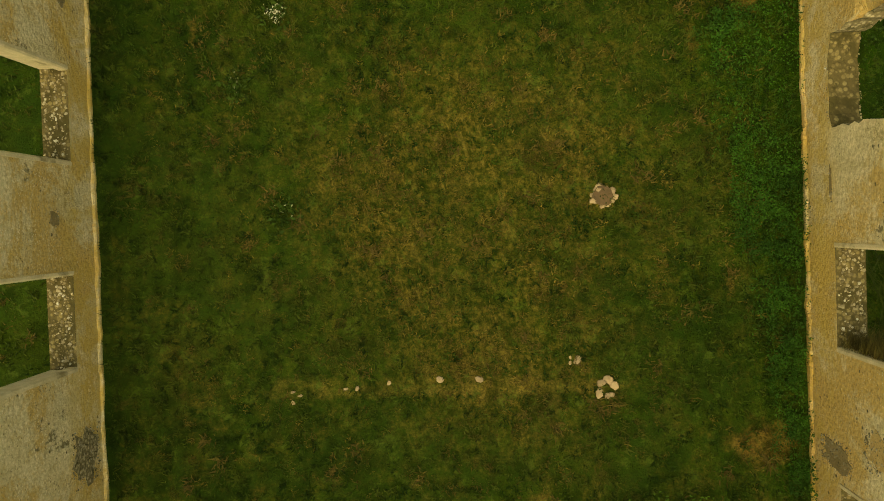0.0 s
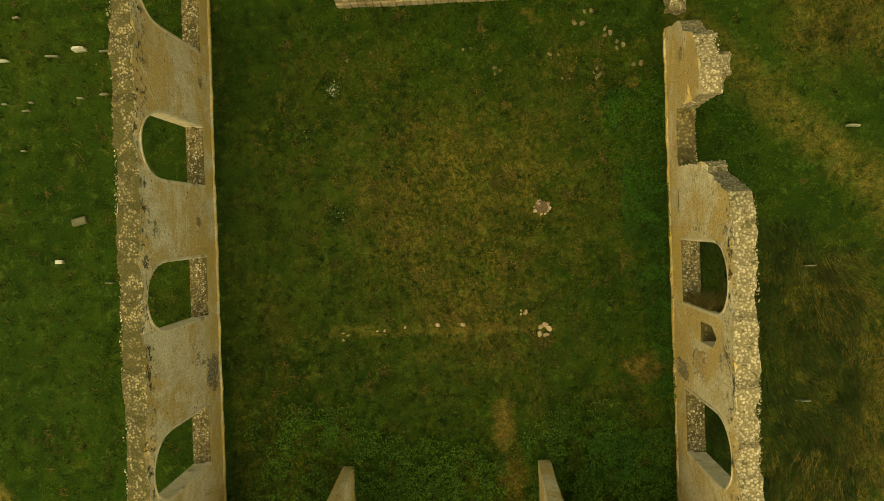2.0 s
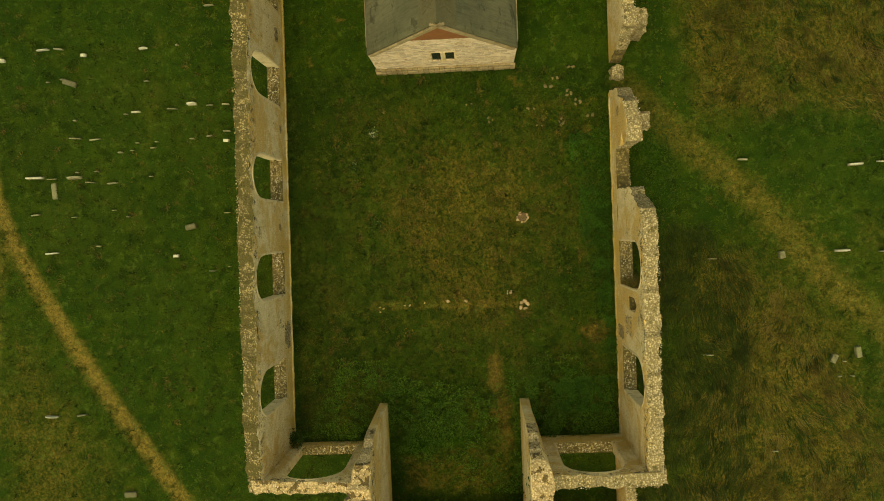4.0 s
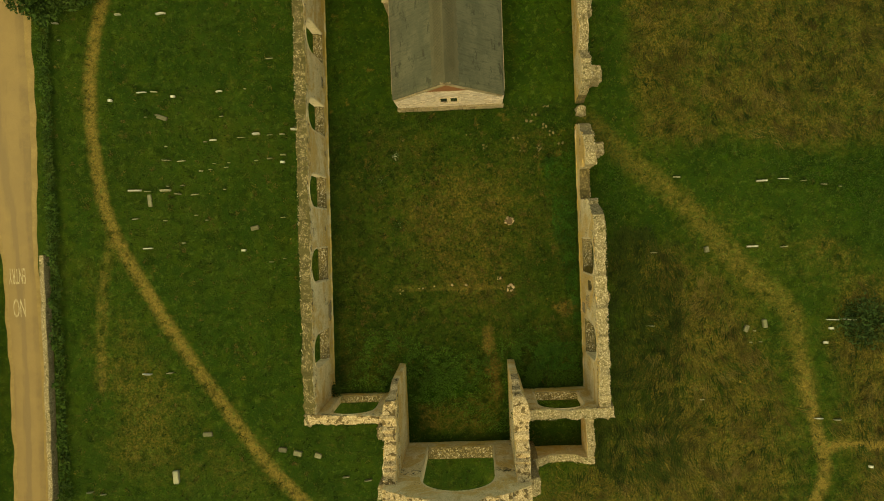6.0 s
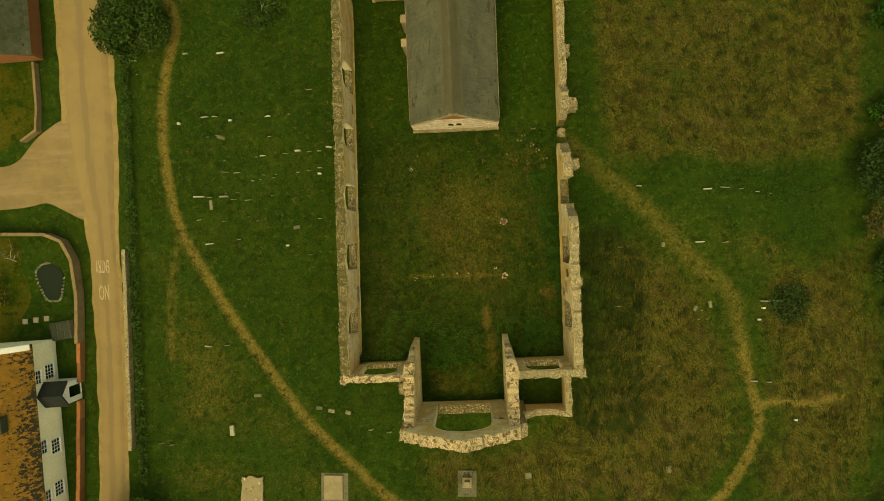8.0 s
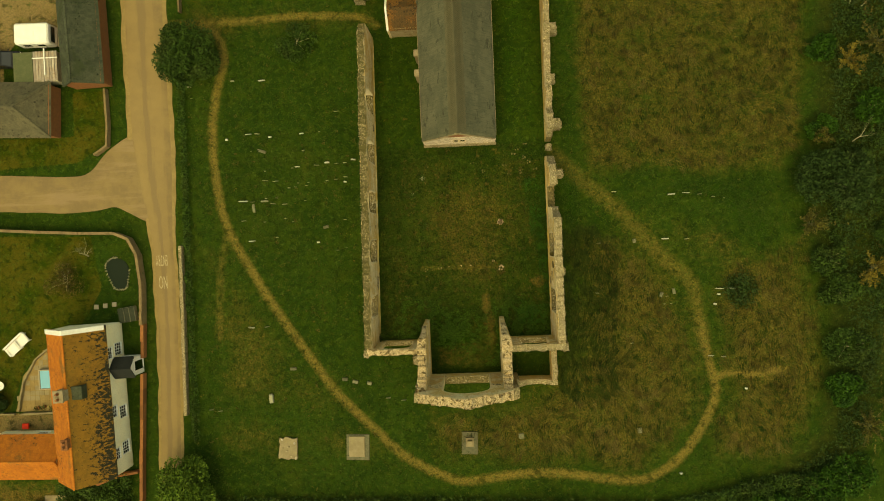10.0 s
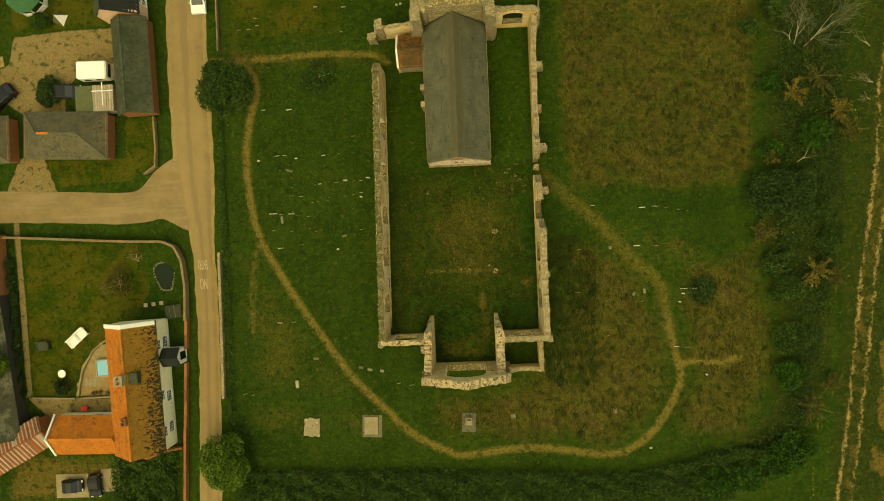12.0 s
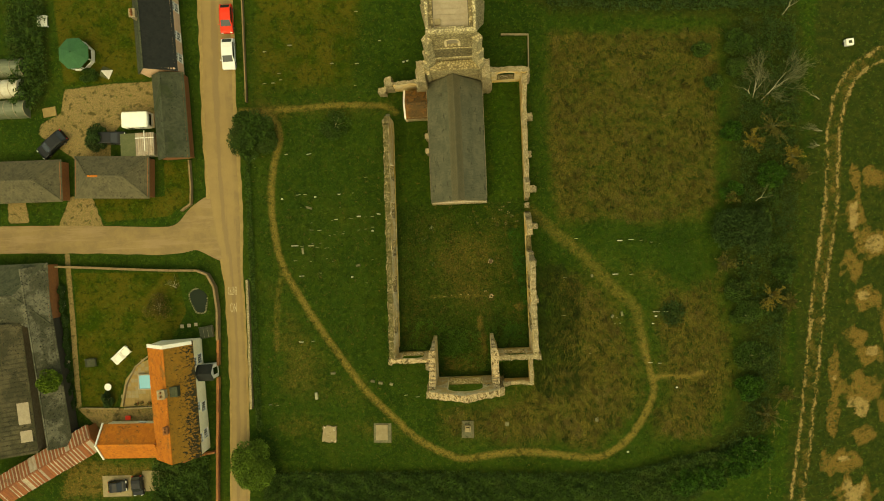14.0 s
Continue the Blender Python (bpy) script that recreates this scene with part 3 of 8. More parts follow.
def band(loop, width, d0, d1, to, closed=False):
    """A moulded band that runs round an opening."""
    bm = bmesh.new()
    n = len(loop)
    cx, cz = sum(p[0] for p in loop) / n, sum(p[1] for p in loop) / n
    rows = []
    for i, (s, z) in enumerate(loop):
        a, b = loop[max(i - 1, 0)], loop[min(i + 1, n - 1)]
        t = Vector((b[0] - a[0], b[1] - a[1])).normalized()
        o = Vector((-t.y, t.x))
        if o.dot(Vector((s - cx, z - cz))) < 0:
            o = -o
        rows.append([bm.verts.new(to(s + o.x * w, z + o.y * w, d)) for w, d in ((-0.06, d1), (-0.06, d0 + 0.03), (-0.02, d0), (width, d0), (width, d1))])
    for r, q in zip(rows, rows[1:]):
        for i in range(5):
            j = (i + 1) % 5
            bm.faces.new((r[i], r[j], q[j], q[i]))
    for r in (rows[0], rows[-1]):
        bm.faces.new(r)
    bmesh.ops.recalc_face_normals(bm, faces=bm.faces[:])
    return bm


def stone_meshes(name, material, count=6, squash=0.65):
    out = []
    rng = random.Random(7)
    for _ in range(count):
        bm = bmesh.new()
        bmesh.ops.create_icosphere(bm, subdivisions=1, radius=0.5)
        for v in bm.verts:
            v.co *= rng.uniform(0.75, 1.2)
            v.co.z *= squash
        me = bpy.data.meshes.new(name)
        bm.to_mesh(me)
        bm.free()
        me.materials.append(material)
        out.append(me)
    return out


FLINTS = stone_meshes("flint", M_STONES)


def scatter_flints(owner, places, single, rng, name="flint", size=(0.035, 0.085), stones=M_STONES):
    """Stones on a wall: the first ones singly, the rest joined."""
    joined_v, joined_f = [], []
    base = [([v.co.copy() for v in me.vertices], [tuple(p.vertices) for p in me.polygons]) for me in FLINTS]
    for i, p in enumerate(places):
        s = size[0] + (size[1] - size[0]) * rng.random() ** 1.7
        k = rng.randrange(len(FLINTS))
        m = Matrix.LocRotScale(p, Euler((rng.uniform(-0.5, 0.5), rng.uniform(-0.5, 0.5), rng.uniform(0, 6.28))), Vector((s, s * rng.uniform(0.6, 1.0), s * 0.6)))
        if i < single:
            ob = new(name, FLINTS[k])
            ob.parent = owner
            ob.matrix_basis = m
        else:
            o = len(joined_v)
            joined_v.extend(m @ v for v in base[k][0])
            joined_f.extend(tuple(o + a for a in f) for f in base[k][1])
    if joined_v:
        tagged(raw("rubble", joined_v, joined_f, stones, owner), "small pale flints bedded in the wall", kind="stuff")


def smooth(a, b, x):
    t = np.clip((x - a) / (b - a), 0, 1)
    return t * t * (3 - 2 * t)


def leaf_mesh(name, centres, size, material, parent=None, rng=None, up=0.0):
    """Many small loose leaves, one triangle pair each, turned at random round the given points."""
    c = np.asarray(centres, dtype=np.float64)
    n = len(c)
    a = rng.normal(size=(n, 3))
    a[:, 2] *= 1 - up
    a /= np.linalg.norm(a, axis=1)[:, None]
    b = np.cross(a, rng.normal(size=(n, 3)))
    b /= np.linalg.norm(b, axis=1)[:, None]
    s = (size * rng.uniform(0.6, 1.4, n))[:, None]
    quad = np.stack([c - a * s, c - b * s * 0.45, c + a * s, c + b * s * 0.45], 1).reshape(-1, 3)
    return quick_mesh(name, quad, np.arange(4 * n).reshape(-1, 4), material, parent)


def quick_mesh(name, verts, faces, material, parent=None):
    me = bpy.data.meshes.new(name)
    n, k = faces.shape
    me.vertices.add(len(verts))
    me.vertices.foreach_set("co", np.asarray(verts, dtype=np.float32).ravel())
    me.loops.add(n * k)
    me.loops.foreach_set("vertex_index", faces.astype(np.int32).ravel())
    me.polygons.add(n)
    me.polygons.foreach_set("loop_start", np.arange(0, n * k, k, dtype=np.int32))
    me.update(calc_edges=True)
    me.materials.append(material)
    ob = new(name, me)
    ob.parent = parent
    return ob


def blades(name, x, y, z, length, material, rng, lean=0.6, parent=None, width=0.06, combed=False):
    n = len(x)
    ang = rng.uniform(0, 2 * np.pi, n)
    if combed:
        ang = -1.75 + 1.1 * wavy(x, y, 7.0, 91) + rng.normal(size=n) * 0.45
    l = length * rng.uniform(0.5, 1.3, n)
    tip = np.stack([x + np.cos(ang) * l * lean, y + np.sin(ang) * l * lean, z + l * 0.8], 1)
    o = np.stack([-np.sin(ang), np.cos(ang), np.zeros(n)], 1) * (l * width)[:, None]
    root = np.stack([x, y, z - 0.02 + np.zeros(n)], 1)
    v = np.stack([root - o, root + o, tip], 1).reshape(-1, 3)
    return quick_mesh(name, v, np.arange(3 * n).reshape(-1, 3), material, parent)


# ---- ground ----
def axis_steps(lo, hi, step):
    mid = np.arange(lo, hi + 0.01, step)
    far = np.array([6, 18, 45, 100, 220, 480, 1000, 2200], dtype=float)
    return np.concatenate([lo - far[::-1], mid, hi + far])


def near_line(X, Y, pts):
    """Distance from every point of the sheet to a polyline."""
    best = np.full(X.shape, 1e9)
    for (a, b), (c, d) in zip(pts, pts[1:]):
        t = np.clip(((X - a) * (c - a) + (Y - b) * (d - b)) / ((c - a) ** 2 + (d - b) ** 2), 0, 1)
        best = np.minimum(best, np.hypot(X - a - t * (c - a), Y - b - t * (d - b)))
    return best


def inside(X, Y, pts, soft):
    """One inside a polygon, fading over soft metres at its edge."""
    odd = np.zeros(X.shape, dtype=bool)
    for (a, b), (c, d) in zip(pts, pts[1:] + pts[:1]):
        if b != d:
            odd ^= ((b > Y) != (d > Y)) & (X < (c - a) * (Y - b) / (d - b) + a)
    dist = near_line(X, Y, pts + pts[:1])
    return 0.5 + 0.5 * np.clip(np.where(odd, dist, -dist) / soft, -1, 1)


def curve_of(pts, n=8):
    """A smooth line through the given points."""
    p = np.array([pts[0]] + list(pts) + [pts[-1]], dtype=float)
    out = []
    for i in range(1, len(p) - 2):
        for k in range(n):
            t = k / n
            a, b, c, d = p[i - 1], p[i], p[i + 1], p[i + 2]
            out.append(tuple(0.5 * (2 * b + (c - a) * t + (2 * a - 5 * b + 4 * c - d) * t * t + (3 * b - a - 3 * c + d) * t ** 3)))
    return out + [tuple(p[-2])]


FOOTPATH = curve_of([(-29.8, 27.2), (-27.5, 27.0), (-25.4, 26.0), (-24.5, 23.4), (-25.5, 19.7), (-26.1, 16.0), (-26.0, 11.0), (-25.0, 5.5), (-22.1, -0.2),
                     (-19.2, -5.0), (-16.2, -9.5), (-13.9, -12.8), (-10.2, -16.6), (-7.0, -19.7), (-2.8, -22.0), (0.0, -22.6), (3.8, -22.1), (9.3, -22.0), (17.0, -23.0),
                     (20.9, -21.6), (23.8, -18.4), (25.8, -14.4), (25.5, -11.6), (24.9, -8.6), (24.25, -5.2), (23.7, -2.4), (21.2, 0.2), (19.1, 2.5), (16.1, 5.9), (13.0, 8.6), (10.0, 11.6)])
WEST_PATH = curve_of([(-27.5, 27.2), (-22.0, 27.2), (-16.0, 27.4), (-10.0, 27.0), (-8.0, 26.0)])
FORK_PATH = curve_of([(26.0, -12.2), (27.4, -12.0), (29.0, -12.2), (31.0, -12.1), (33.0, -11.5)])
FAINT_PATH = curve_of([(-25.0, 4.6), (-25.9, 1.0), (-26.1, -1.6), (-26.4, -6.4)])
FARM_TRACK = curve_of([(75.0, 31.6), (60.0, 30.8), (56.7, 29.9), (53.8, 27.8), (52.0, 23.8), (51.2, 19.0), (50.95, 14.2), (50.4, 9.0), (49.6, 4.4), (48.75, -0.85), (47.4, -11.2), (46.0, -21.6), (44.7, -29.7), (43.0, -45.0)])

gx, gy = axis_steps(-70, 64, 0.4), axis_steps(-34, 50, 0.4)
GX, GY = np.meshgrid(gx, gy, indexing="ij")


def wavy(X, Y, size, seed):
    """Smooth random swells between -1 and 1."""
    r = np.random.RandomState(seed)
    s = np.zeros_like(X)
    for _ in range(14):
        a, k, p = r.uniform(0, 6.28), 2 * np.pi / (size * r.uniform(0.5, 1.8)), r.uniform(0, 6.28)
        s += np.sin((X * np.cos(a) + Y * np.sin(a)) * k + p)
    return s / 6.0


LAYERS = {}
near = (np.abs(GX) < 72) & (np.abs(GY) < 52)
road_side = near_line(GX, GY, FOOTPATH)
east_arm = smooth(-9.0, -2.0, GY) * (GX > 9)
LAYERS["worn"] = np.maximum.reduce([(0.90 - 0.37 * east_arm) * (1 - smooth(0.0, 1.15, road_side)), 0.8 * (1 - smooth(0.1, 0.9, near_line(GX, GY, WEST_PATH))),
                                    0.9 * (1 - smooth(0.1, 0.7, near_line(GX, GY, FORK_PATH))), 0.55 * (1 - smooth(0.2, 1.1, near_line(GX, GY, FAINT_PATH))),
                                    0.60 * (1 - smooth(0.2, 2.2, near_line(GX, GY, FOOTPATH[-56:]))),
                                    0.42 * (1 - smooth(0.0, 0.5, near_line(GX, GY, [(0.2, -22.4), (0.1, -19.5)]))),
                                    0.66 * (1 - smooth(0.0, 0.6, near_line(GX, GY, [(-4.5, 0.2), (4.5, 0.0)]))),
                                    0.45 * (1 - smooth(0.2, 0.9, near_line(GX, GY, [(2.2, -3.2), (2.3, -5.2), (2.6, -8.0), (4.0, -10.0)]))),
                                    0.36 * (1 - smooth(0.2, 1.0, near_line(GX, GY, [(-15.4, 16.0), (-16.6, 9.6), (-17.3, 5.3), (-17.8, 1.8)]))),
                                    0.36 * inside(GX, GY, [(14.0, 7.2), (18.0, 6.6), (26.0, 4.6), (30.0, 2.5), (31.0, -1.0), (25.0, -3.0), (19.0, 1.5)], 2.2) + 0.06 * wavy(GX, GY, 2.2, 99), 0.40 * (1 - smooth(0.0, 0.55, near_line(GX, GY, [(13.0, 36.6), (25.0, 36.6), (36.0, 35.6), (36.2, 33.0), (35.2, 26.0), (34.3, 17.0), (33.0, 8.0), (32.6, 4.0)])))])
in_nave = inside(GX, GY, [(-8.8, -7.0), (9.0, -7.0), (9.0, 30.0), (-8.8, 30.0)], 0.3)
nave_dry = np.exp(-(((GX - 1.2) / 6.6) ** 2 + ((GY - 4.4) / 8.4) ** 2) ** 1.3)
LAYERS["dry"] = np.maximum.reduce([0.60 * nave_dry, 0.60 * inside(GX, GY, [(12.6, 36.4), (36.8, 35.8), (36.6, 24.0), (35.6, 11.0), (33.0, 8.6), (23.0, 8.9), (13.0, 9.6), (12.2, 24.0)], 1.3),
                                   0.68 * inside(GX, GY, [(11.5, 5.0), (16.5, 3.4), (21.8, -1.0), (24.0, -6.0), (25.4, -12.0), (24.0, -17.6), (20.5, -21.4), (16.0, -22.6), (4.0, -21.6), (-3.0, -20.0), (-6.0, -16.0), (6.0, -13.5), (11.0, -9.0)], 3.2),
                                   0.70 * inside(GX, GY, [(26.0, -0.5), (35.0, 2.0), (37.0, -8.0), (37.8, -12.0), (35.0, -18.0), (32.0, -22.0), (25.0, -21.0), (26.5, -13.0), (26.0, -6.0)], 2.6),
                                   0.34 * inside(GX, GY, [(13.0, 7.5), (18.0, 7.2), (26.0, 4.6), (32.0, 2.0), (33.0, -1.5), (25.0, -3.0), (19.0, 1.5)], 2.0),
                                   0.17 + 0.0 * GX, 0.36 * in_nave * (1 - smooth(10.5, 13.0, GY)), 0.48 * inside(GX, GY, [(-28.0, 4.0), (-20.0, -2.0), (-15.0, -10.0), (-11.0, -14.0), (-14.0, -16.0), (-28.0, -14.0)], 4.0), 0.50 * inside(GX, GY, [(-30.0, 29.5), (-8.0, 28.6), (-8.0, 25.0), (-28.0, 25.0)], 2.0), 0.52 * inside(GX, GY, [(-28.0, -19.0), (-8.0, -20.5), (-8.0, -17.0), (-27.0, -14.0)], 3.0)]) + 0.10 * wavy(GX, GY, 6.0, 3) + 0.08 * wavy(GX, GY, 1.8, 13)
LAYERS["lush"] = np.maximum.reduce([0.62 * inside(GX, GY, [(6.0, 9.0), (9.2, 10.5), (9.2, -6.5), (7.6, -2.0), (6.8, 3.0)], 0.8), 0.60 * inside(GX, GY, [(-8.5, -7.0), (3.4, -10.8), (9.0, -7.2), (9.0, -3.0), (4.5, -3.2), (0.0, -4.6), (-6.5, -2.6)], 1.2),
                                    0.35 * inside(GX, GY, [(-9.0, 10.0), (-7.4, 10.0), (-7.2, -5.0), (-8.9, -6.0)], 1.0),
                                    0.45 * inside(GX, GY, [(4.6, 30.0), (8.8, 30.0), (8.8, 14.0), (4.6, 13.5)], 1.0),
                                    0.50 * inside(GX, GY, [(9.6, 12.0), (12.2, 11.0), (13.0, 5.0), (10.0, 3.0)], 1.0), 0.40 * inside(GX, GY, [(9.8, -2.0), (12.5, -3.0), (13.0, -8.0), (9.8, -8.0)], 1.0),
                                    0.46 * inside(GX, GY, [(15.0, 9.8), (32.5, 8.6), (32.3, -0.5), (29.5, 1.0), (26.0, 5.5)], 1.2), 0.30 * inside(GX, GY, [(10.5, 30.0), (12.0, 30.0), (12.2, 13.0), (10.5, 13.0)], 0.8)]) + 0.12 * wavy(GX, GY, 3.0, 5)
LAYERS["scrub"] = np.maximum.reduce([inside(GX, GY, [(-29.0, -23.6), (-2.0, -24.4), (20.0, -25.2), (31.5, -22.6), (36.5, -18.0), (38.2, -8.0), (36.0, 2.0), (36.6, 12.0), (37.6, 36.4), (14.0, 38.4), (-10.0, 52.0), (46.0, 52.0), (48.0, 30.0), (46.8, 5.0), (43.6, -12.0), (41.4, -20.0), (36.0, -26.0), (30.0, -29.5), (-29.5, -31.0)], 2.2), 0.74 * smooth(44.0, 47.0, GX - 0.1 * GY) * (GX < 66),
                                     0.75 * np.exp(-((GX - 28.5) ** 2 + (GY + 3.5) ** 2) / 5.0), 0.55 * inside(GX, GY, [(-29.9, 26.0), (-28.6, 26.0), (-28.9, -18.0), (-30.2, -18.0)], 0.6),
                                     0.8 * inside(GX, GY, [(-63.0, 52.0), (-56.5, 52.0), (-56.5, 33.0), (-58.0, 28.5), (-63.0, 27.0)], 1.5), 0.7 * inside(GX, GY, [(-45.0, -21.0), (-36.4, -20.5), (-36.6, -32.0), (-46.0, -32.0)], 1.5)])
BROWN_PATCHES = [(54.8, -2.5, 2.6, 1.7), (53.4, -7.6, 1.9, 1.4), (55.2, -10.1, 1.8, 1.4), (54.1, -14.6, 3.2, 2.4), (53.8, -21.2, 1.8, 1.3), (50.7, -24.6, 2.8, 1.8), (49.9, -18.6, 1.0, 2.8), (56.7, 13.9, 2.4, 1.6), (54.0, 14.0, 0.9, 2.2),
                 (53.6, 8.9, 1.3, 3.2), (56.2, 5.0, 2.6, 2.4), (50.4, -12.5, 0.9, 3.6), (53.2, 2.1, 1.4, 2.4), (58.5, -6.0, 2.0, 3.0), (57.5, -18.0, 1.8, 2.2), (52.2, -29.0, 3.0, 2.4)]
PALE_PATCHES = [(53.3, -17.0, 1.5, 1.6), (52.2, -28.8, 1.9, 1.7), (53.6, 8.9, 0.7, 2.4), (56.2, 5.0, 1.5, 1.4), (55.4, -9.6, 0.9, 0.8), (54.6, -2.0, 0.9, 0.6), (50.4, -13.1, 0.4, 0.4), (51.2, -24.2, 1.0, 0.5)]
track_d = near_line(GX, GY, FARM_TRACK)


def blobs(spots, k):
    """Soft patches with an uneven outline, each (x, y, half width, half height)."""
    wob = 0.35 * wavy(GX, GY, 1.6, 61) + 0.25 * wavy(GX, GY, 3.4, 62)
    best = np.zeros_like(GX)
    for x, y, a, c in spots:
        best = np.maximum(best, 1 - smooth(0.45, 1.5, np.hypot((GX - x) / a, (GY - y) / c) + wob))
    return k * best


# chancel soil is brown litter; its lighter tone also offsets shade from the walls
LAYERS["soil"] = np.maximum.reduce([0.75 * np.exp(-((GX - 8.0) ** 2 / 2.2 + (GY + 1.6) ** 2 / 0.7)), 0.50 * np.exp(-((GX - 3.0) ** 2 + (GY + 6.0) ** 2) / 4.0), 0.50 * inside(GX, GY, [(-3.6, -11.0), (3.6, -11.0), (3.6, -6.5), (0.0, -7.2), (-3.6, -7.8)], 0.8), 0.66 * (1 - smooth(0.2, 0.9, near_line(GX, GY, [(2.3, -3.0), (2.5, -5.2), (2.9, -8.0)]))), blobs(BROWN_PATCHES, 0.84), (0.46 + 0.16 * wavy(GX, GY, 2.5, 66)) * (1 - smooth(0.9, 2.0, track_d)), 0.58 * smooth(0.3, 1.0, wavy(GX, GY, 1.6, 51)) * in_nave,
                                    0.62 * inside(GX, GY, [(-58.0, -19.5), (-50.0, -20.5), (-43.0, -21.0), (-46.0, -27.5), (-60.0, -28.0)], 2.0)])
ruts = np.maximum(0.95 * np.exp(-((track_d - 0.80 + 0.16 * wavy(GX, GY, 1.4, 68) + 0.12 * wavy(GX, GY, 4.0, 69)) / 0.34) ** 2), 0.34 * (1 - smooth(1.0, 1.8, track_d)))
spur = 1 - smooth(0.05, 0.5, near_line(GX, GY, [(43.4, -6.0), (42.6, -16.0), (41.4, -24.0), (40.6, -34.0)]))
LAYERS["sand"] = np.maximum.reduce([ruts * (0.66 + 0.22 * wavy(GX, GY, 2.0, 4)), blobs(PALE_PATCHES, 0.74), 0.42 * spur])
LAYERS["gravel"] = np.maximum.reduce([inside(GX, GY, [(-54.9, 31.5), (-48.0, 32.0), (-40.5, 32.0), (-40.5, 27.0), (-46.8, 26.5), (-48.6, 24.5), (-48.8, 21.0), (-53.0, 21.0), (-59.0, 25.4), (-58.6, 26.8), (-55.6, 28.2)], 0.4),
                                      inside(GX, GY, [(-54.9, 16.4), (-51.8, 16.4), (-50.3, 12.0), (-56.8, 12.2)], 0.2), inside(GX, GY, [(-56.1, 8.4), (-55.4, 8.4), (-54.8, -13.6), (-55.5, -13.6)], 0.2),
                                      inside(GX, GY, [(-55.6, -13.6), (-44.0, -14.2), (-44.0, -16.4), (-52.0, -17.0)], 0.4), inside(GX, GY, [(-64.0, 16.5), (-61.5, 16.5), (-61.0, 13.0), (-64.0, 13.0)], 0.3)])
LAYERS["lawn"] = np.maximum.reduce([inside(GX, GY, [(-55.0, 5.6), (-40.0, 5.0), (-39.0, -0.6), (-41.0, -4.0), (-44.6, -6.6), (-48.0, -9.0), (-49.9, -13.6), (-54.6, -13.6)], 0.4),
                                    inside(GX, GY, [(-41.2, 20.6), (-37.6, 20.6), (-37.6, 15.0), (-41.0, 13.0), (-50.0, 12.6), (-51.6, 15.9), (-41.2, 15.8)], 0.4), inside(GX, GY, [(-56.0, 46.0), (-43.0, 46.0), (-43.0, 32.4), (-55.0, 32.0)], 0.8),
                                    0.7 * inside(GX, GY, [(-29.0, 45.0), (-10.0, 45.0), (-13.0, 28.5), (-29.0, 28.2)], 4.0)])
GZ = np.where(near, 0.05 * wavy(GX, GY, 4.0, 8) * (1 - np.clip(LAYERS["gravel"] + LAYERS["lawn"], 0, 1)), 0.0)
GZ *= smooth(-28.5, -26.5, GX)
GZ -= 0.06 * np.exp(-(road_side / 0.6) ** 2) * near
NX, NY = GX.shape
cell = np.arange((NX - 1) * (NY - 1))
ci, cj = cell // (NY - 1), cell % (NY - 1)
k0 = ci * NY + cj
ground = quick_mesh("ground", np.stack([GX, GY, GZ], -1).reshape(-1, 3), np.stack([k0, k0 + NY, k0 + NY + 1, k0 + 1], 1), M_GROUND)
tagged(ground, "rough green and straw-coloured churchyard grass with worn paths", "ground", kind="structure")
for key, val in LAYERS.items():
    att = ground.data.attributes.new(key, "FLOAT", "POINT")
    att.data.foreach_set("value", np.clip(val, 0, 1).astype(np.float32).ravel())


def level(x, y):
    """Height of the ground sheet."""
    i = np.clip(np.searchsorted(gx, x) - 1, 0, NX - 2)
    j = np.clip(np.searchsorted(gy, y) - 1, 0, NY - 2)
    return GZ[i, j]


def pick(layer, x, y):
    i = np.clip(np.searchsorted(gx, x) - 1, 0, NX - 2)
    j = np.clip(np.searchsorted(gy, y) - 1, 0, NY - 2)
    return LAYERS[layer][i, j]


# ---- roads ----
def ribbon(name, line, half, material, z, label, rng, shake=0.05):
    vs, fs, cross = [], [], []
    n = len(line)
    for i, (x, y) in enumerate(line):
        a, b = line[max(i - 1, 0)], line[min(i + 1, n - 1)]
        t = Vector((b[0] - a[0], b[1] - a[1])).normalized()
        w = half(i / (n - 1)) if callable(half) else (half, half)
        l, r = w[0] + shake * 2 * noise.noise((x * 0.5, y * 0.5, 1.0)), w[1] + shake * 2 * noise.noise((x * 0.5, y * 0.5, 7.0))
        for k, f in enumerate((0.0, 0.06, 0.5, 0.94, 1.0)):
            d = -l + (l + r) * f
            vs.append((x + t.y * d, y - t.x * d, z + (0.03 if 0 < k < 4 else -0.04)))
            cross.append(f)
    for i in range(n - 1):
        for k in range(4):
            o = i * 5 + k
            fs.append((o, o + 1, o + 6, o + 5))
    ob = raw(name, vs, fs, material)
    ob.data.attributes.new("across", "FLOAT", "POINT").data.foreach_set("value", cross)
    for p in ob.data.polygons:
        p.use_smooth = True
    return tagged(ob, label, "road", kind="structure")


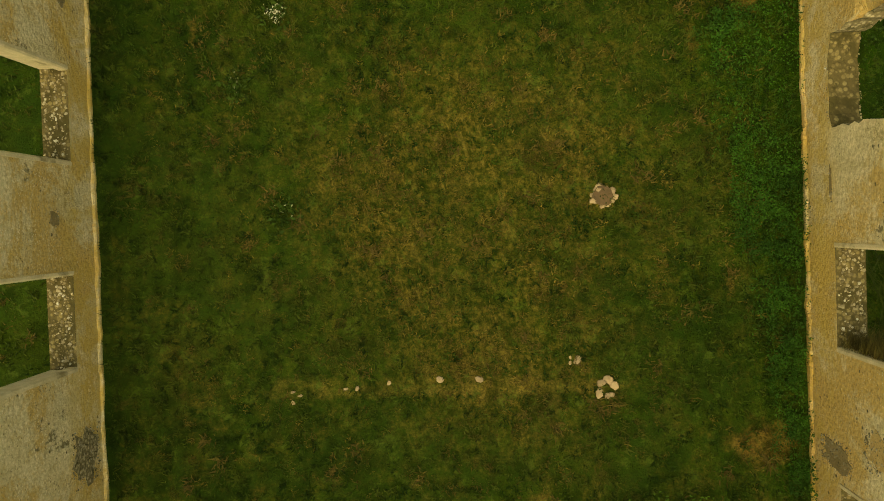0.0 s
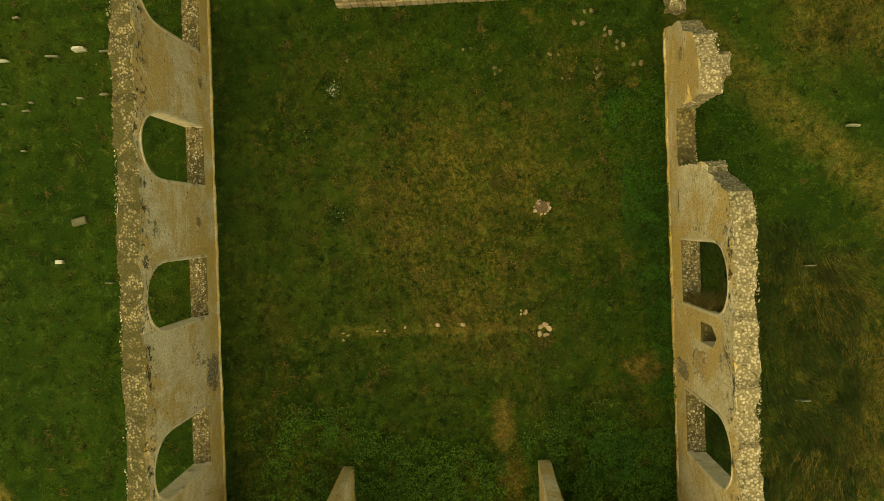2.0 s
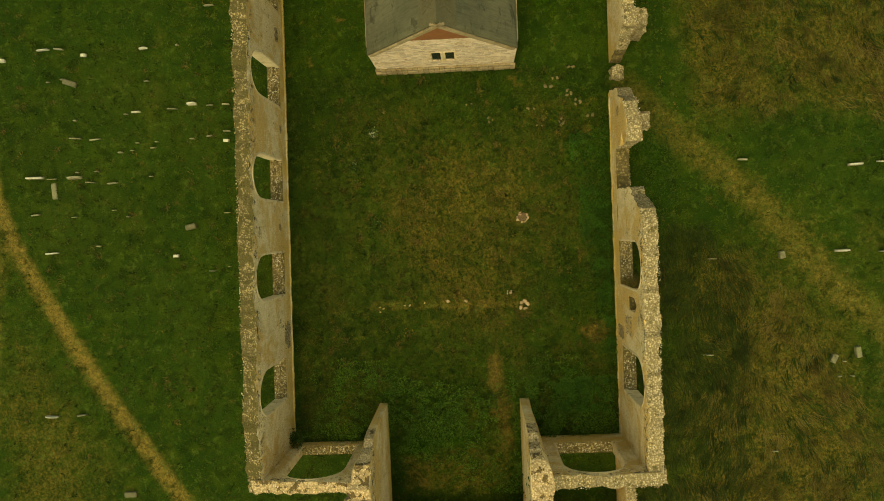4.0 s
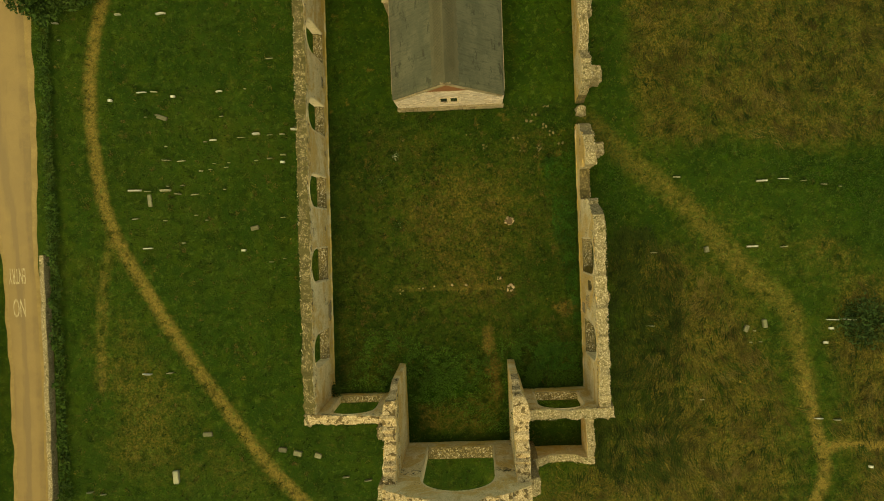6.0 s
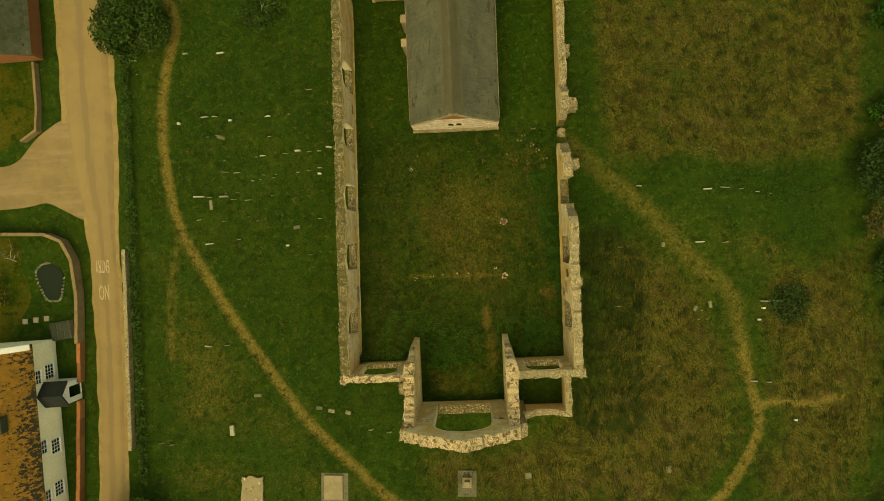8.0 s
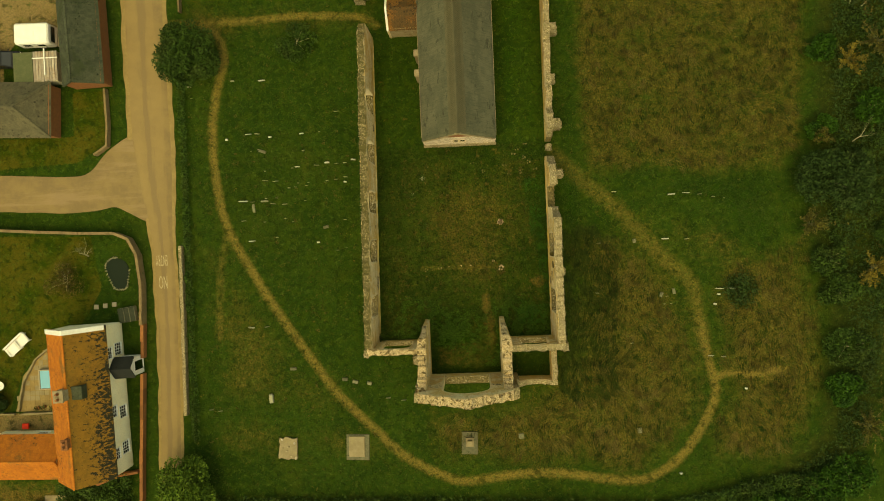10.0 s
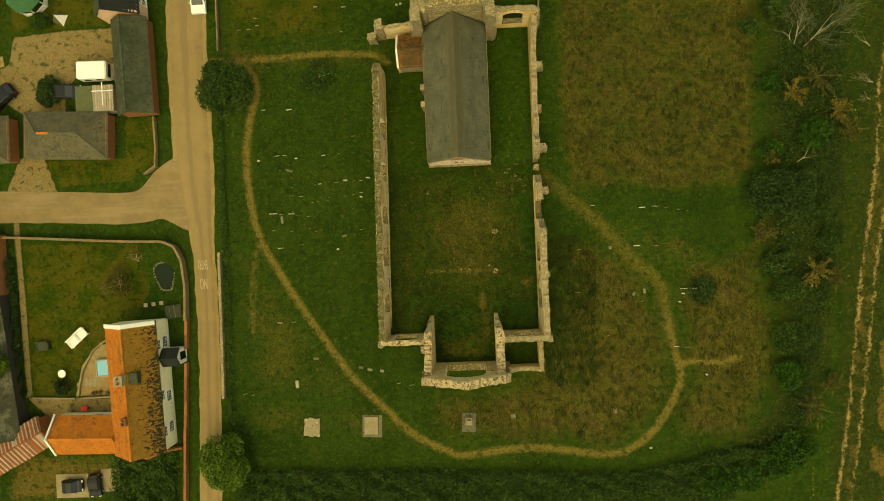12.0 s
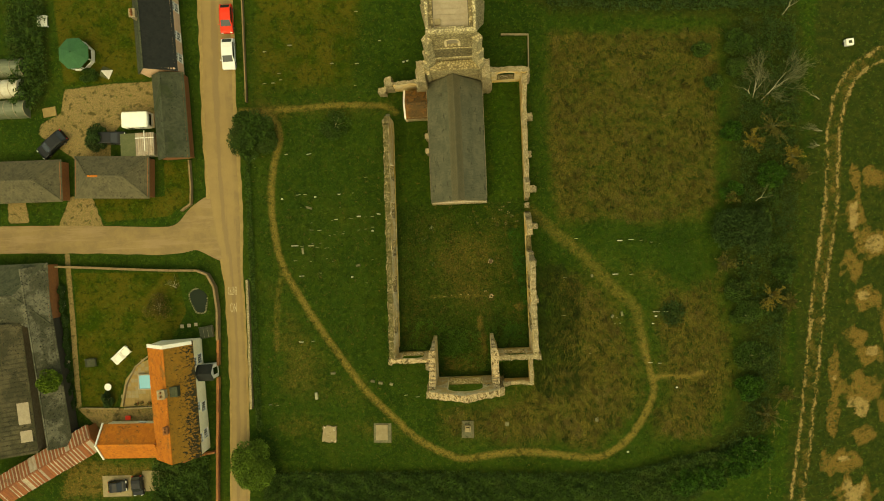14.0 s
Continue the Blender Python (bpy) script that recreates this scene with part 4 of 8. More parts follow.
rng = random.Random(3)
LANE = curve_of([(-32.4, 120.0), (-32.4, 100.0), (-32.4, 80.0), (-32.5, 64.0), (-32.6, 52.0), (-32.7, 43.0), (-32.8, 33.0), (-32.85, 27.0), (-32.75, 19.0), (-32.45, 11.0), (-32.05, 4.0), (-31.9, -4.6), (-32.0, -12.6), (-32.3, -20.6), (-32.6, -28.0), (-33.0, -38.0), (-33.4, -50.0), (-34.0, -66.0), (-35.0, -90.0), (-36.0, -120.0)], 20)
ribbon("verge", LANE, lambda t: (2.6 - 1.15 * smooth(0.44, 0.54, t), 2.75 - 1.3 * smooth(0.44, 0.54, t)), M_VERGE, 0.012, "sandy trodden verge of the lane", rng, 0.10)
ribbon("road", LANE, lambda t: (2.15 - 1.0 * smooth(0.44, 0.54, t), 2.3 - 1.15 * smooth(0.44, 0.54, t)), M_ROAD, 0.035, "worn sand-coloured lane with pale edges", rng)
SIDE = curve_of([(-140.0, 10.9), (-120.0, 10.9), (-100.0, 10.8), (-82.0, 10.8), (-74.0, 10.8), (-66.0, 10.7), (-57.0, 10.4), (-49.0, 10.0), (-41.0, 9.6), (-36.5, 10.2), (-33.0, 10.4)], 20)
ribbon("road", SIDE, lambda t: (2.05 + 3.4 * smooth(0.80, 0.95, t), 2.05 + 2.2 * smooth(0.86, 0.98, t)), M_SIDE_ROAD, 0.013, "sandy side road joining the lane", rng)


# ---- ruined church ----
def skew(y):
    """The south wall stands about a degree off the nave's line."""
    return -8.88 + 0.0165 * y


def ruin_wall(name, label, outline, holes, depth, to, seed, flints=0, single=0, band_holes=(), band_to=None, top_len=None, height_at=None, surround="window_surround", top=M_FLINT, stones=M_STONES_PALE, gaps=-0.12):
    w = thing(name, (0, 0, 0), label, "ruined wall", kind="structure")
    part("masonry", slab_wall(outline, holes, depth, to, 0.13), [M_PLASTER, top, M_ASHLAR, M_SILL], w)
    for h in band_holes:
        part(surround, band(h, 0.05, -0.02, 0.2, to), M_ASHLAR, w, "pale moulded stone surround")
    r = random.Random(seed)
    spots, on_sill = [], []
    if flints:
        a, b = top_len
        while len(spots) < flints * 1.5:
            s, d = r.uniform(a, b), r.uniform(-0.05, depth + 0.05)
            if noise.noise((s * 0.75, d * 1.6, seed * 3.7)) + 0.5 * noise.noise((s * 2.6, d * 2.4, seed * 1.3)) > gaps or r.random() < 0.12:
                spots.append(Vector(to(s, height_at(s) - 0.022, d)))
    for h in holes:
        s0, s1, sill = h[0][0], h[-1][0], h[0][1]
        if abs(s1 - s0) > 1.0:
            for _ in range(int(abs(s1 - s0) * 95)):
                on_sill.append(Vector(to(r.uniform(s0, s1), sill + 0.01, r.uniform(0.05, depth - 0.03))))
    r.shuffle(spots)
    scatter_flints(w, spots, single, r, size=(0.028, 0.085), stones=stones)
    if on_sill:
        scatter_flints(w, on_sill, 0, r, "flint", (0.025, 0.11), M_STONES_PALE)
    return w


def footing(owner, along, face, a, b, seed, label):
    """The ragged pale foot of a wall: a low lip of mortar and stone, along(s) is the wall's face and face its inward side."""
    r = random.Random(seed)
    bm = bmesh.new()
    rows = []
    n = int((b - a) / 0.16)
    for i in range(n + 1):
        t = a + (b - a) * i / n
        out = 0.035 + 0.05 * max(0.0, noise.noise((t * 1.3, seed, 0.0)) + 0.5 * noise.noise((t * 4.1, seed, 3.0)) + 0.3)
        high = 0.10 + r.uniform(0, 0.10)
        x = along(t)
        rows.append([bm.verts.new(q) for q in ((x + face * out, t, -0.2), (x + face * out, t, high * 0.7), (x + face * out * 0.4, t, high), (x - face * 0.03, t, high + 0.03))])
    for p, q in zip(rows, rows[1:]):
        for k in range(3):
            bm.faces.new((p[k], q[k], q[k + 1], p[k + 1]))
    bmesh.ops.recalc_face_normals(bm, faces=bm.faces[:])
    part("footing", bm, M_PLASTER, owner, label)


def height_of(points):
    xs, zs = [p[0] for p in points], [p[1] for p in points]

    def f(s):
        return float(np.interp(s, xs, zs))
    return f


rr = random.Random(11)
WALL_T = 0.68
# south aisle wall
top_s = ragged([(-7.6, 6.5), (-5.0, 7.0), (0.0, 7.1), (6.0, 7.0), (12.0, 7.1), (18.0, 6.9), (23.0, 6.7), (24.6, 6.0)], 0.3, 0.09, rr)
south_windows = [arch(-4.5, -2.2, 1.5, 4.9, 6.6), arch(1.1, 3.45, 1.2, 4.9, 6.65), arch(6.1, 8.4, 1.1, 4.8, 6.65), arch(11.2, 13.4, 1.1, 4.7, 6.5), arch(16.3, 18.5, 1.1, 4.7, 6.5)]
to_south = lambda s, z, d: (skew(s) - d, s, z)
wall_south = ruin_wall("wall_south", "tall roofless flint aisle wall with empty pointed windows", [(-7.6, -0.3)] + top_s + [(24.7, -0.3)], south_windows, WALL_T, to_south, 1,
                       3000, 300, south_windows, to_south, (-7.5, 24.4), height_of(top_s), top=M_FLINT_MOSS, stones=M_STONES, gaps=-0.22)
# north aisle wall, east stretch
top_n = ragged([(-7.6, 6.6), (-5.0, 7.1), (0.0, 7.2), (4.2, 7.2), (4.9, 7.0), (5.15, 6.2), (5.5, 5.2), (5.95, 4.6), (6.05, 1.5), (7.0, 1.35), (8.15, 1.5), (8.25, 4.3), (9.0, 4.6), (10.2, 4.2), (10.7, 2.8), (11.2, 2.2), (11.35, 0.9)], 0.25, 0.10, rr)
north_windows = [arch(-4.6, -2.15, 1.5, 4.9, 6.6), arch(1.0, 3.4, 1.5, 5.2, 6.7)]
stair_door = [(-0.1, 3.7), (-0.1, 5.0), (0.25, 5.4), (0.6, 4.9), (0.6, 3.7)]
to_north = lambda s, z, d: (9.08 + d, s, z)
wall_north = ruin_wall("wall_north", "broken flint aisle wall with pointed windows and a ragged end", [(-7.6, -0.3)] + top_n + [(11.5, -0.3)], north_windows + [stair_door], WALL_T, to_north, 2,
                       1900, 300, north_windows, to_north, (-7.5, 11.2), height_of(top_n), gaps=-0.3)
# north aisle wall, west stretch
top_w = ragged([(13.0, 0.7), (13.4, 2.6), (14.0, 4.4), (15.2, 4.2), (16.0, 3.2), (20.0, 3.0), (24.0, 3.2), (26.5, 3.8), (27.5, 5.2), (29.9, 5.4)], 0.3, 0.12, rr)
to_north_w = lambda s, z, d: (9.12 + d, s, z)
wall_nw = ruin_wall("wall_north_west", "lower weathered flint wall of the old north aisle", [(12.9, -0.3)] + top_w + [(29.95, -0.3)], [], 0.6, to_north_w, 3, 800, 250, (), None, (13.3, 29.6), height_of(top_w))
# aisle east walls
top_e = ragged([(-9.55, 6.6), (-8.0, 6.7), (-6.5, 6.8), (-4.4, 6.9)], 0.3, 0.08, rr)
east_window_s = arch(-8.45, -5.3, 0.7, 4.6, 6.45)
to_east = lambda s, z, d: (s, -7.32 - d, z)
wall_es = ruin_wall("wall_aisle_south_east", "end wall of the south aisle with a wide broken window", [(-9.55, -0.3)] + top_e + [(-4.4, -0.3)], [east_window_s], 0.52, to_east, 4, 300, 80, [east_window_s], to_east, (-9.4, -4.5), height_of(top_e), top=M_CAP)
top_en = ragged([(4.5, 7.1), (6.0, 6.9), (8.0, 6.9), (9.7, 6.9)], 0.3, 0.08, rr)
east_window_n = arch(5.3, 8.4, 1.4, 4.8, 6.55)
wall_en = ruin_wall("wall_aisle_north_east", "end wall of the north aisle with a wide broken window", [(4.5, -0.3)] + top_en + [(9.72, -0.3)], [east_window_n], 0.6, to_east, 5, 320, 90, [east_window_n], to_east, (4.6, 9.6), height_of(top_en))
# chancel
top_cs = ragged([(-12.0, 9.9), (-10.6, 9.0), (-9.0, 8.5), (-7.0, 8.4), (-6.2, 8.2), (-5.9, 7.4)], 0.22, 0.16, rr)
to_cs = lambda s, z, d: (-3.68 - d * (1 - 0.42 * smooth(-6.5, -5.8, s)), s, z)
wall_cs = ruin_wall("wall_chancel_south", "tall chancel side wall ending in a free-standing jamb", [(-12.0, -0.3)] + top_cs + [(-5.82, 6.6), (-5.5, 6.3), (-5.3, 5.2), (-5.22, -0.3)], [], 0.78, to_cs, 6, 420, 150, (), None, (-11.9, -5.8), height_of(top_cs), top=M_CAP, gaps=0.3)
top_cn = ragged([(-12.0, 9.9), (-10.6, 9.1), (-9.0, 8.7), (-7.0, 8.6), (-6.1, 8.3), (-5.8, 7.6)], 0.22, 0.16, rr)
to_cn = lambda s, z, d: (3.62 + d * (1 - 0.42 * smooth(-6.5, -5.8, s)), s, z)
wall_cn = ruin_wall("wall_chancel_north", "tall chancel side wall with ivy and a broken end", [(-12.0, -0.3)] + top_cn + [(-5.72, 6.7), (-5.4, 6.4), (-5.25, 5.2), (-5.18, -0.3)], [], 0.86, to_cn, 7, 420, 150, (), None, (-11.9, -5.8), height_of(top_cn), top=M_CAP, gaps=0.3)
top_ce = ragged([(-4.46, 10.0), (-2.5, 11.6), (0.0, 13.1), (2.4, 11.6), (4.48, 10.0)], 0.25, 0.12, rr)
great_window = arch(-2.3, 2.4, 1.3, 7.6, 10.6, 10)
to_ce = lambda s, z, d: (s, -11.06 - d, z)
wall_ce = ruin_wall("wall_chancel_east", "gabled chancel end wall with one great empty window", [(-4.46, -0.3)] + top_ce + [(4.48, -0.3)], [great_window], 0.85, to_ce, 8, 420, 150, [great_window], to_ce, (-4.3, 4.3), height_of(top_ce), top=M_CAP, gaps=0.3)
# vestry
top_v = ragged([(-12.0, 2.9), (-10.5, 3.1), (-8.1, 2.8)], 0.3, 0.1, rr)
wall_v = ruin_wall("wall_vestry_north", "low broken flint wall of the vanished vestry", [(-12.0, -0.2)] + top_v + [(-8.05, -0.2)], [], 0.5, lambda s, z, d: (8.75 + d, s, z), 9, 60, 40, (), None, (-11.9, -8.2), height_of(top_v))
top_ve = ragged([(4.5, 3.2), (5.6, 3.0), (6.2, 2.3), (7.6, 2.2), (8.4, 2.8), (9.25, 2.9)], 0.3, 0.12, rr)
wall_ve = ruin_wall("wall_vestry_east", "low ragged flint wall with a gap", [(4.5, -0.2)] + top_ve + [(9.25, -0.2)], [], 0.5, lambda s, z, d: (s, -11.55 - d, z), 10, 80, 40, (), None, (4.6, 9.1), height_of(top_ve))


M_HOLLOW = plain("brown_rubble", (0.30, 0.21, 0.095), (0.22, 0.155, 0.065), 4.0, 0.95, 0.5, (0.13, 0.09, 0.035))
M_ORANGE = plain("orange_rubble", (0.50, 0.31, 0.11), (0.60, 0.42, 0.18), 3.0, 0.95, 0.5, (0.36, 0.20, 0.06))


def bare_patch(owner, plane, face, y, z, w, h, seed, material, label):
    """Rubble that shows where the render has fallen; plane is the wall's face, which looks along face in x."""
    r = random.Random(seed)
    ring = []
    for k in range(18):
        a = k * math.pi / 9
        f = 1 / max(abs(math.cos(a)), abs(math.sin(a))) ** 0.35 * r.uniform(0.6, 1.12)
        ring.append((y + w / 2 * f * math.cos(a), z + h / 2 * f * math.sin(a)))
    at = plane if callable(plane) else (lambda s: plane)
    part("bare_patch", slab_wall(ring, [], 0.05, lambda s, zz, d: (at(s) + face * (0.012 - d), s, zz)), material, owner, label)
    places = []
    for _ in range(int(w * h * 150)):
        s, zz = r.uniform(y - w / 2, y + w / 2), r.uniform(z - h / 2, z + h / 2)
        places.append(Vector((at(s) + face * 0.005, s, zz)))
    scatter_flints(owner, places, 0, r, "flint", (0.03, 0.09), M_STONES_DARK)


footing(wall_south, skew, 1, -7.3, 24.4, 71, "ragged pale foot of the wall")
footing(wall_north, lambda t: 9.08, -1, -7.3, 11.3, 72, "ragged pale foot of the wall")
bare_patch(wall_south, skew, 1, 4.75, 1.95, 0.42, 0.42, 61, M_HOLLOW, "blocked square hole")
bare_patch(wall_south, skew, 1, -1.1, 0.95, 1.4, 1.3, 62, M_FLINT, "grey flints bared of render")
bare_patch(wall_south, skew, 1, 10.0, 1.3, 0.42, 0.42, 63, M_HOLLOW, "blocked square hole")
bare_patch(wall_south, skew, 1, 15.0, 1.6, 0.8, 0.7, 64, M_FLINT, "grey flints bared of render")
bare_patch(wall_north, 9.08, -1, 4.8, 1.37, 0.85, 0.14, 65, M_HOLLOW, "narrow dark slot in the wall")
bare_patch(wall_north, 9.08, -1, -1.5, 1.3, 0.75, 1.5, 66, M_HOLLOW, "broken hollow full of brown rubble")
bare_patch(wall_north, 9.08, -1, -0.9, 3.4, 1.0, 1.5, 67, M_ORANGE, "patch of orange brick rubble")
bare_patch(wall_north, 9.08, -1, 10.0, 2.2, 0.5, 0.45, 68, M_HOLLOW, "blocked square hole")


def buttress(x0, x1, y0, y1, steps, seed, label="stepped flint buttress against the old wall"):
    """A stepped pier; steps: heights with how far of its depth is left. The outer end is x1."""
    b = thing("buttress", ((x0 + x1) / 2, (y0 + y1) / 2, 0), label, "buttress", "buttresses of the ruin")
    r = random.Random(seed)
    lo = -0.2
    cx, cy = (x0 + x1) / 2, (y0 + y1) / 2
    for i, (z, keep) in enumerate(steps):
        bm = bmesh.new()
        xe = x0 + (x1 - x0) * keep
        box(bm, min(x0, xe) - cx, max(x0, xe) - cx, y0 - cy, y1 - cy, lo, z)
        bmesh.ops.subdivide_edges(bm, edges=bm.edges[:], cuts=3, use_grid_fill=True)
        for v in bm.verts:
            v.co += Vector((r.uniform(-1, 1), r.uniform(-1, 1), r.uniform(-1, 1))) * 0.08
            if v.co.z > z - 0.1:
                v.co.z -= 0.25 * abs(v.co.x + cx - x0) / max(abs(x1 - x0), 0.1)
        part("stage", bm, M_FLINT, b)
        lo = z - 0.1
    return b


for i, y in enumerate((-0.4, 4.6, 9.4, 14.5, 19.5, 24.2)):
    buttress(skew(y) - WALL_T + 0.02, skew(y) - WALL_T - 0.62, y - 0.32, y + 0.32, [(2.4, 1.0), (4.2, 0.7)], 20 + i)
for i, (y, h, reach) in enumerate(((-0.4, 6.0, 0.55), (4.5, 4.6, 0.55), (9.4, 3.6, 1.0), (14.4, 3.9, 1.0), (19.2, 2.4, 0.6), (24.2, 3.0, 0.95))):
    buttress(9.7, 9.7 + reach, y - 0.36, y + 0.36, [(h * 0.6, 1.0), (h, 0.75)], 30 + i)
# corner buttresses and the rough pier by the gap
buttress(-9.5, -10.2, -8.25, -7.5, [(3.0, 1.0), (5.7, 0.75)], 40, "battered corner buttress of grey flint")
buttress(9.65, 10.3, -8.2, -7.4, [(3.0, 1.0), (6.0, 0.8)], 41, "battered corner buttress of grey flint")
buttress(-4.3, -5.05, -12.2, -11.3, [(5.0, 1.0), (8.6, 0.8)], 42, "tall chancel corner buttress")
buttress(4.4, 5.25, -12.2, -11.1, [(5.0, 1.0), (8.6, 0.8)], 43, "tall chancel corner buttress")
buttress(-4.4, -5.0, -8.75, -8.0, [(7.0, 1.0), (7.6, 0.9)], 44, "pale stone stub on the chancel wall")
buttress(9.15, 9.75, 12.0, 12.65, [(0.9, 1.0)], 45, "short rubble stump in the wall's gap")

# ---- the small church inside the ruin ----
CX, CW, CY0, CY1, EAVE, RIDGE = 0.25, 3.5, 13.05, 28.9, 4.9, 9.7
chapel = thing("small_church", (CX, (CY0 + CY1) / 2, 0), "small thatched church with pale gable inside the ruin", "church")
L = (CY1 - CY0) / 2


def chapel_walls():
    for name, x in (("side_wall", -CW), ("side_wall", CW)):
        part(name, boxed(x - 0.25, x + 0.25, -L + 0.41, L, -0.2, EAVE - 0.6), M_BRICK_PALE, chapel)
    bm = bmesh.new()
    pts = [(-CW - 0.18, -0.2), (-CW - 0.18, EAVE - 0.75), (0, RIDGE - 0.30), (CW + 0.18, EAVE - 0.75), (CW + 0.18, -0.2)]
    hole_l, hole_r = [(-0.62, 2.2), (-0.62, 4.1), (-0.06, 4.1), (-0.06, 2.2)], [(0.06, 2.2), (0.06, 4.1), (0.62, 4.1), (0.62, 2.2)]
    part("gable_wall", slab_wall(pts, [hole_l, hole_r], 0.4, lambda s, z, d: (s, -L + d, z)), [M_GABLE, M_GABLE], chapel, "pale brick and rubble gable")
    for z0, z1, out in ((-0.2, 0.55, 0.16), (0.55, 0.9, 0.10)):
        n = 26
        for i in range(n):
            a = -CW - 0.28 + (2 * CW + 0.56) * i / n
            part("plinth_stone", boxed(a + 0.008, a + (2 * CW + 0.56) / n - 0.008, -L - out - rr.uniform(0, 0.03), -L - 0.004, z0, z1 - rr.uniform(0.0, 0.02), 0.02), M_BRICK_PALE, chapel)
    face = bpy.data.meshes.new("brick")
    bm = boxed(-0.15, 0.15, -0.022, 0.0, -0.055, 0.055, 0.008)
    bm.to_mesh(face)
    bm.free()
    face.materials.append(M_WASHED)
    laid = 0
    for row in range(44):
        z = 1.0 + row * 0.135
        wide = (CW + 0.05) * min(1.0, (RIDGE - 0.5 - z) / (RIDGE - EAVE))
        for col in range(24):
            x = -3.6 + col * 0.325 + 0.16 * (row % 2)
            if abs(x) < wide - 0.2 and not (abs(x) < 0.85 and 2.0 < z < 4.3) and not (z > RIDGE - 2.9 and abs(x) < 1.9) and rr.random() < 0.42 and laid < 300:
                ob = new("brick", face)
                ob.parent, ob.matrix_basis = chapel, Matrix.Translation((x, -L - 0.001, z))
                laid += 1
    for x in (-0.34, 0.34):
        part("window_pane", boxed(x - 0.29, x + 0.29, -L + 0.05, -L + 0.09, 2.2, 4.1), M_GLASS, chapel, "dark leaded window light")
        part("window_frame", band([(x - 0.28, 2.2), (x - 0.28, 4.1), (x + 0.28, 4.1), (x + 0.28, 2.2)], 0.03, -0.02, 0.04, lambda s, z, d: (s, -L + d - 0.004, z)), M_ASHLAR, chapel)
    bm = bmesh.new()
    tri = [(-1.7, RIDGE - 2.75), (0, RIDGE - 0.45), (1.7, RIDGE - 2.75)]
    part("brick_gablet", slab_wall(tri, [], 0.06, lambda s, z, d: (s, -L - 0.065 + d, z)), M_BRICK_RED, chapel, "red brick patch below the gable's peak")
    # coping along both verges
    for sgn in (-1, 1):
        a, b = Vector((sgn * (CW + 0.26), -L + 0.15, EAVE - 0.42)), Vector((0, -L + 0.15, RIDGE + 0.10))
        n = 14
        for i in range(n):
            p, q = a.lerp(b, i / n), a.lerp(b, (i + 0.96) / n)
            m = Matrix.Translation((p + q) / 2) @ Matrix.Rotation(-sgn * math.atan2(b.z - a.z, abs(b.x - a.x)) * -1, 4, "Y")
            part("coping_stone", boxed(-(q - p).length / 2, (q - p).length / 2, -0.26, -0.155, -0.42, -0.2, 0.01, m), M_BRICK_PALE, chapel)


def thatch_slope(sgn):
    """A thick combed slope, a little uneven, with a rounded eave."""
    bm = bmesh.new()
    ny, nx = 60, 16
    grid = {}
    for layer in (0, 1):
        for i in range(ny + 1):
            for j in range(nx + 1):
                t = j / nx
                x = sgn * (CW + 0.20) * t
                z = RIDGE + 0.1 - (RIDGE - EAVE + 0.55) * t
                y = -L - 0.03 + (2 * L + 0.01) * i / ny
                off = 0.28 if layer else 0.0
                w = 0.035 * noise.noise((y * 0.6, x * 1.3, sgn * 3.0)) + 0.02 * noise.noise((y * 3.0, x * 0.8, 1.0))
                grid[layer, i, j] = bm.verts.new((x, y, z - off + (w if not layer else 0)))
    for i in range(ny):
        for j in range(nx):
            bm.faces.new([grid[0, i, j], grid[0, i + 1, j], grid[0, i + 1, j + 1], grid[0, i, j + 1]])
            bm.faces.new([grid[1, i, j], grid[1, i, j + 1], grid[1, i + 1, j + 1], grid[1, i + 1, j]])
        bm.faces.new([grid[0, i, nx], grid[0, i + 1, nx], grid[1, i + 1, nx], grid[1, i, nx]])
    for j in range(nx):
        for i in (0, ny):
            bm.faces.new([grid[0, i, j], grid[0, i, j + 1], grid[1, i, j + 1], grid[1, i, j]])
    bmesh.ops.recalc_face_normals(bm, faces=bm.faces[:])
    for f in bm.faces:
        f.smooth = True
    part("thatch_slope", bm, M_THATCH, chapel, "grey-brown combed thatch")
    # ridge capping of paler sedge, with a scalloped lower edge
    bm = bmesh.new()
    rows = []
    n = 150
    for i in range(n + 1):
        y = -L - 0.05 + (2 * L + 0.03) * i / n
        wide = 0.78 + 0.07 * abs(math.sin(i * math.pi / 5))
        line = []
        for d, lift in ((0.0, 0.16), (wide * 0.5, 0.10), (wide, 0.085), (wide, 0.0)):
            line.append(bm.verts.new((sgn * d, y, RIDGE + 0.1 + lift - (RIDGE - EAVE + 0.55) * d / (CW + 0.42))))
        rows.append(line)
    for r, q in zip(rows, rows[1:]):
        for k in range(3):
            bm.faces.new((r[k], q[k], q[k + 1], r[k + 1]))
    bmesh.ops.recalc_face_normals(bm, faces=bm.faces[:])
    part("ridge_cap", bm, M_RIDGE, chapel, "paler sedge ridge capping")


chapel_walls()
thatch_slope(-1)
thatch_slope(1)
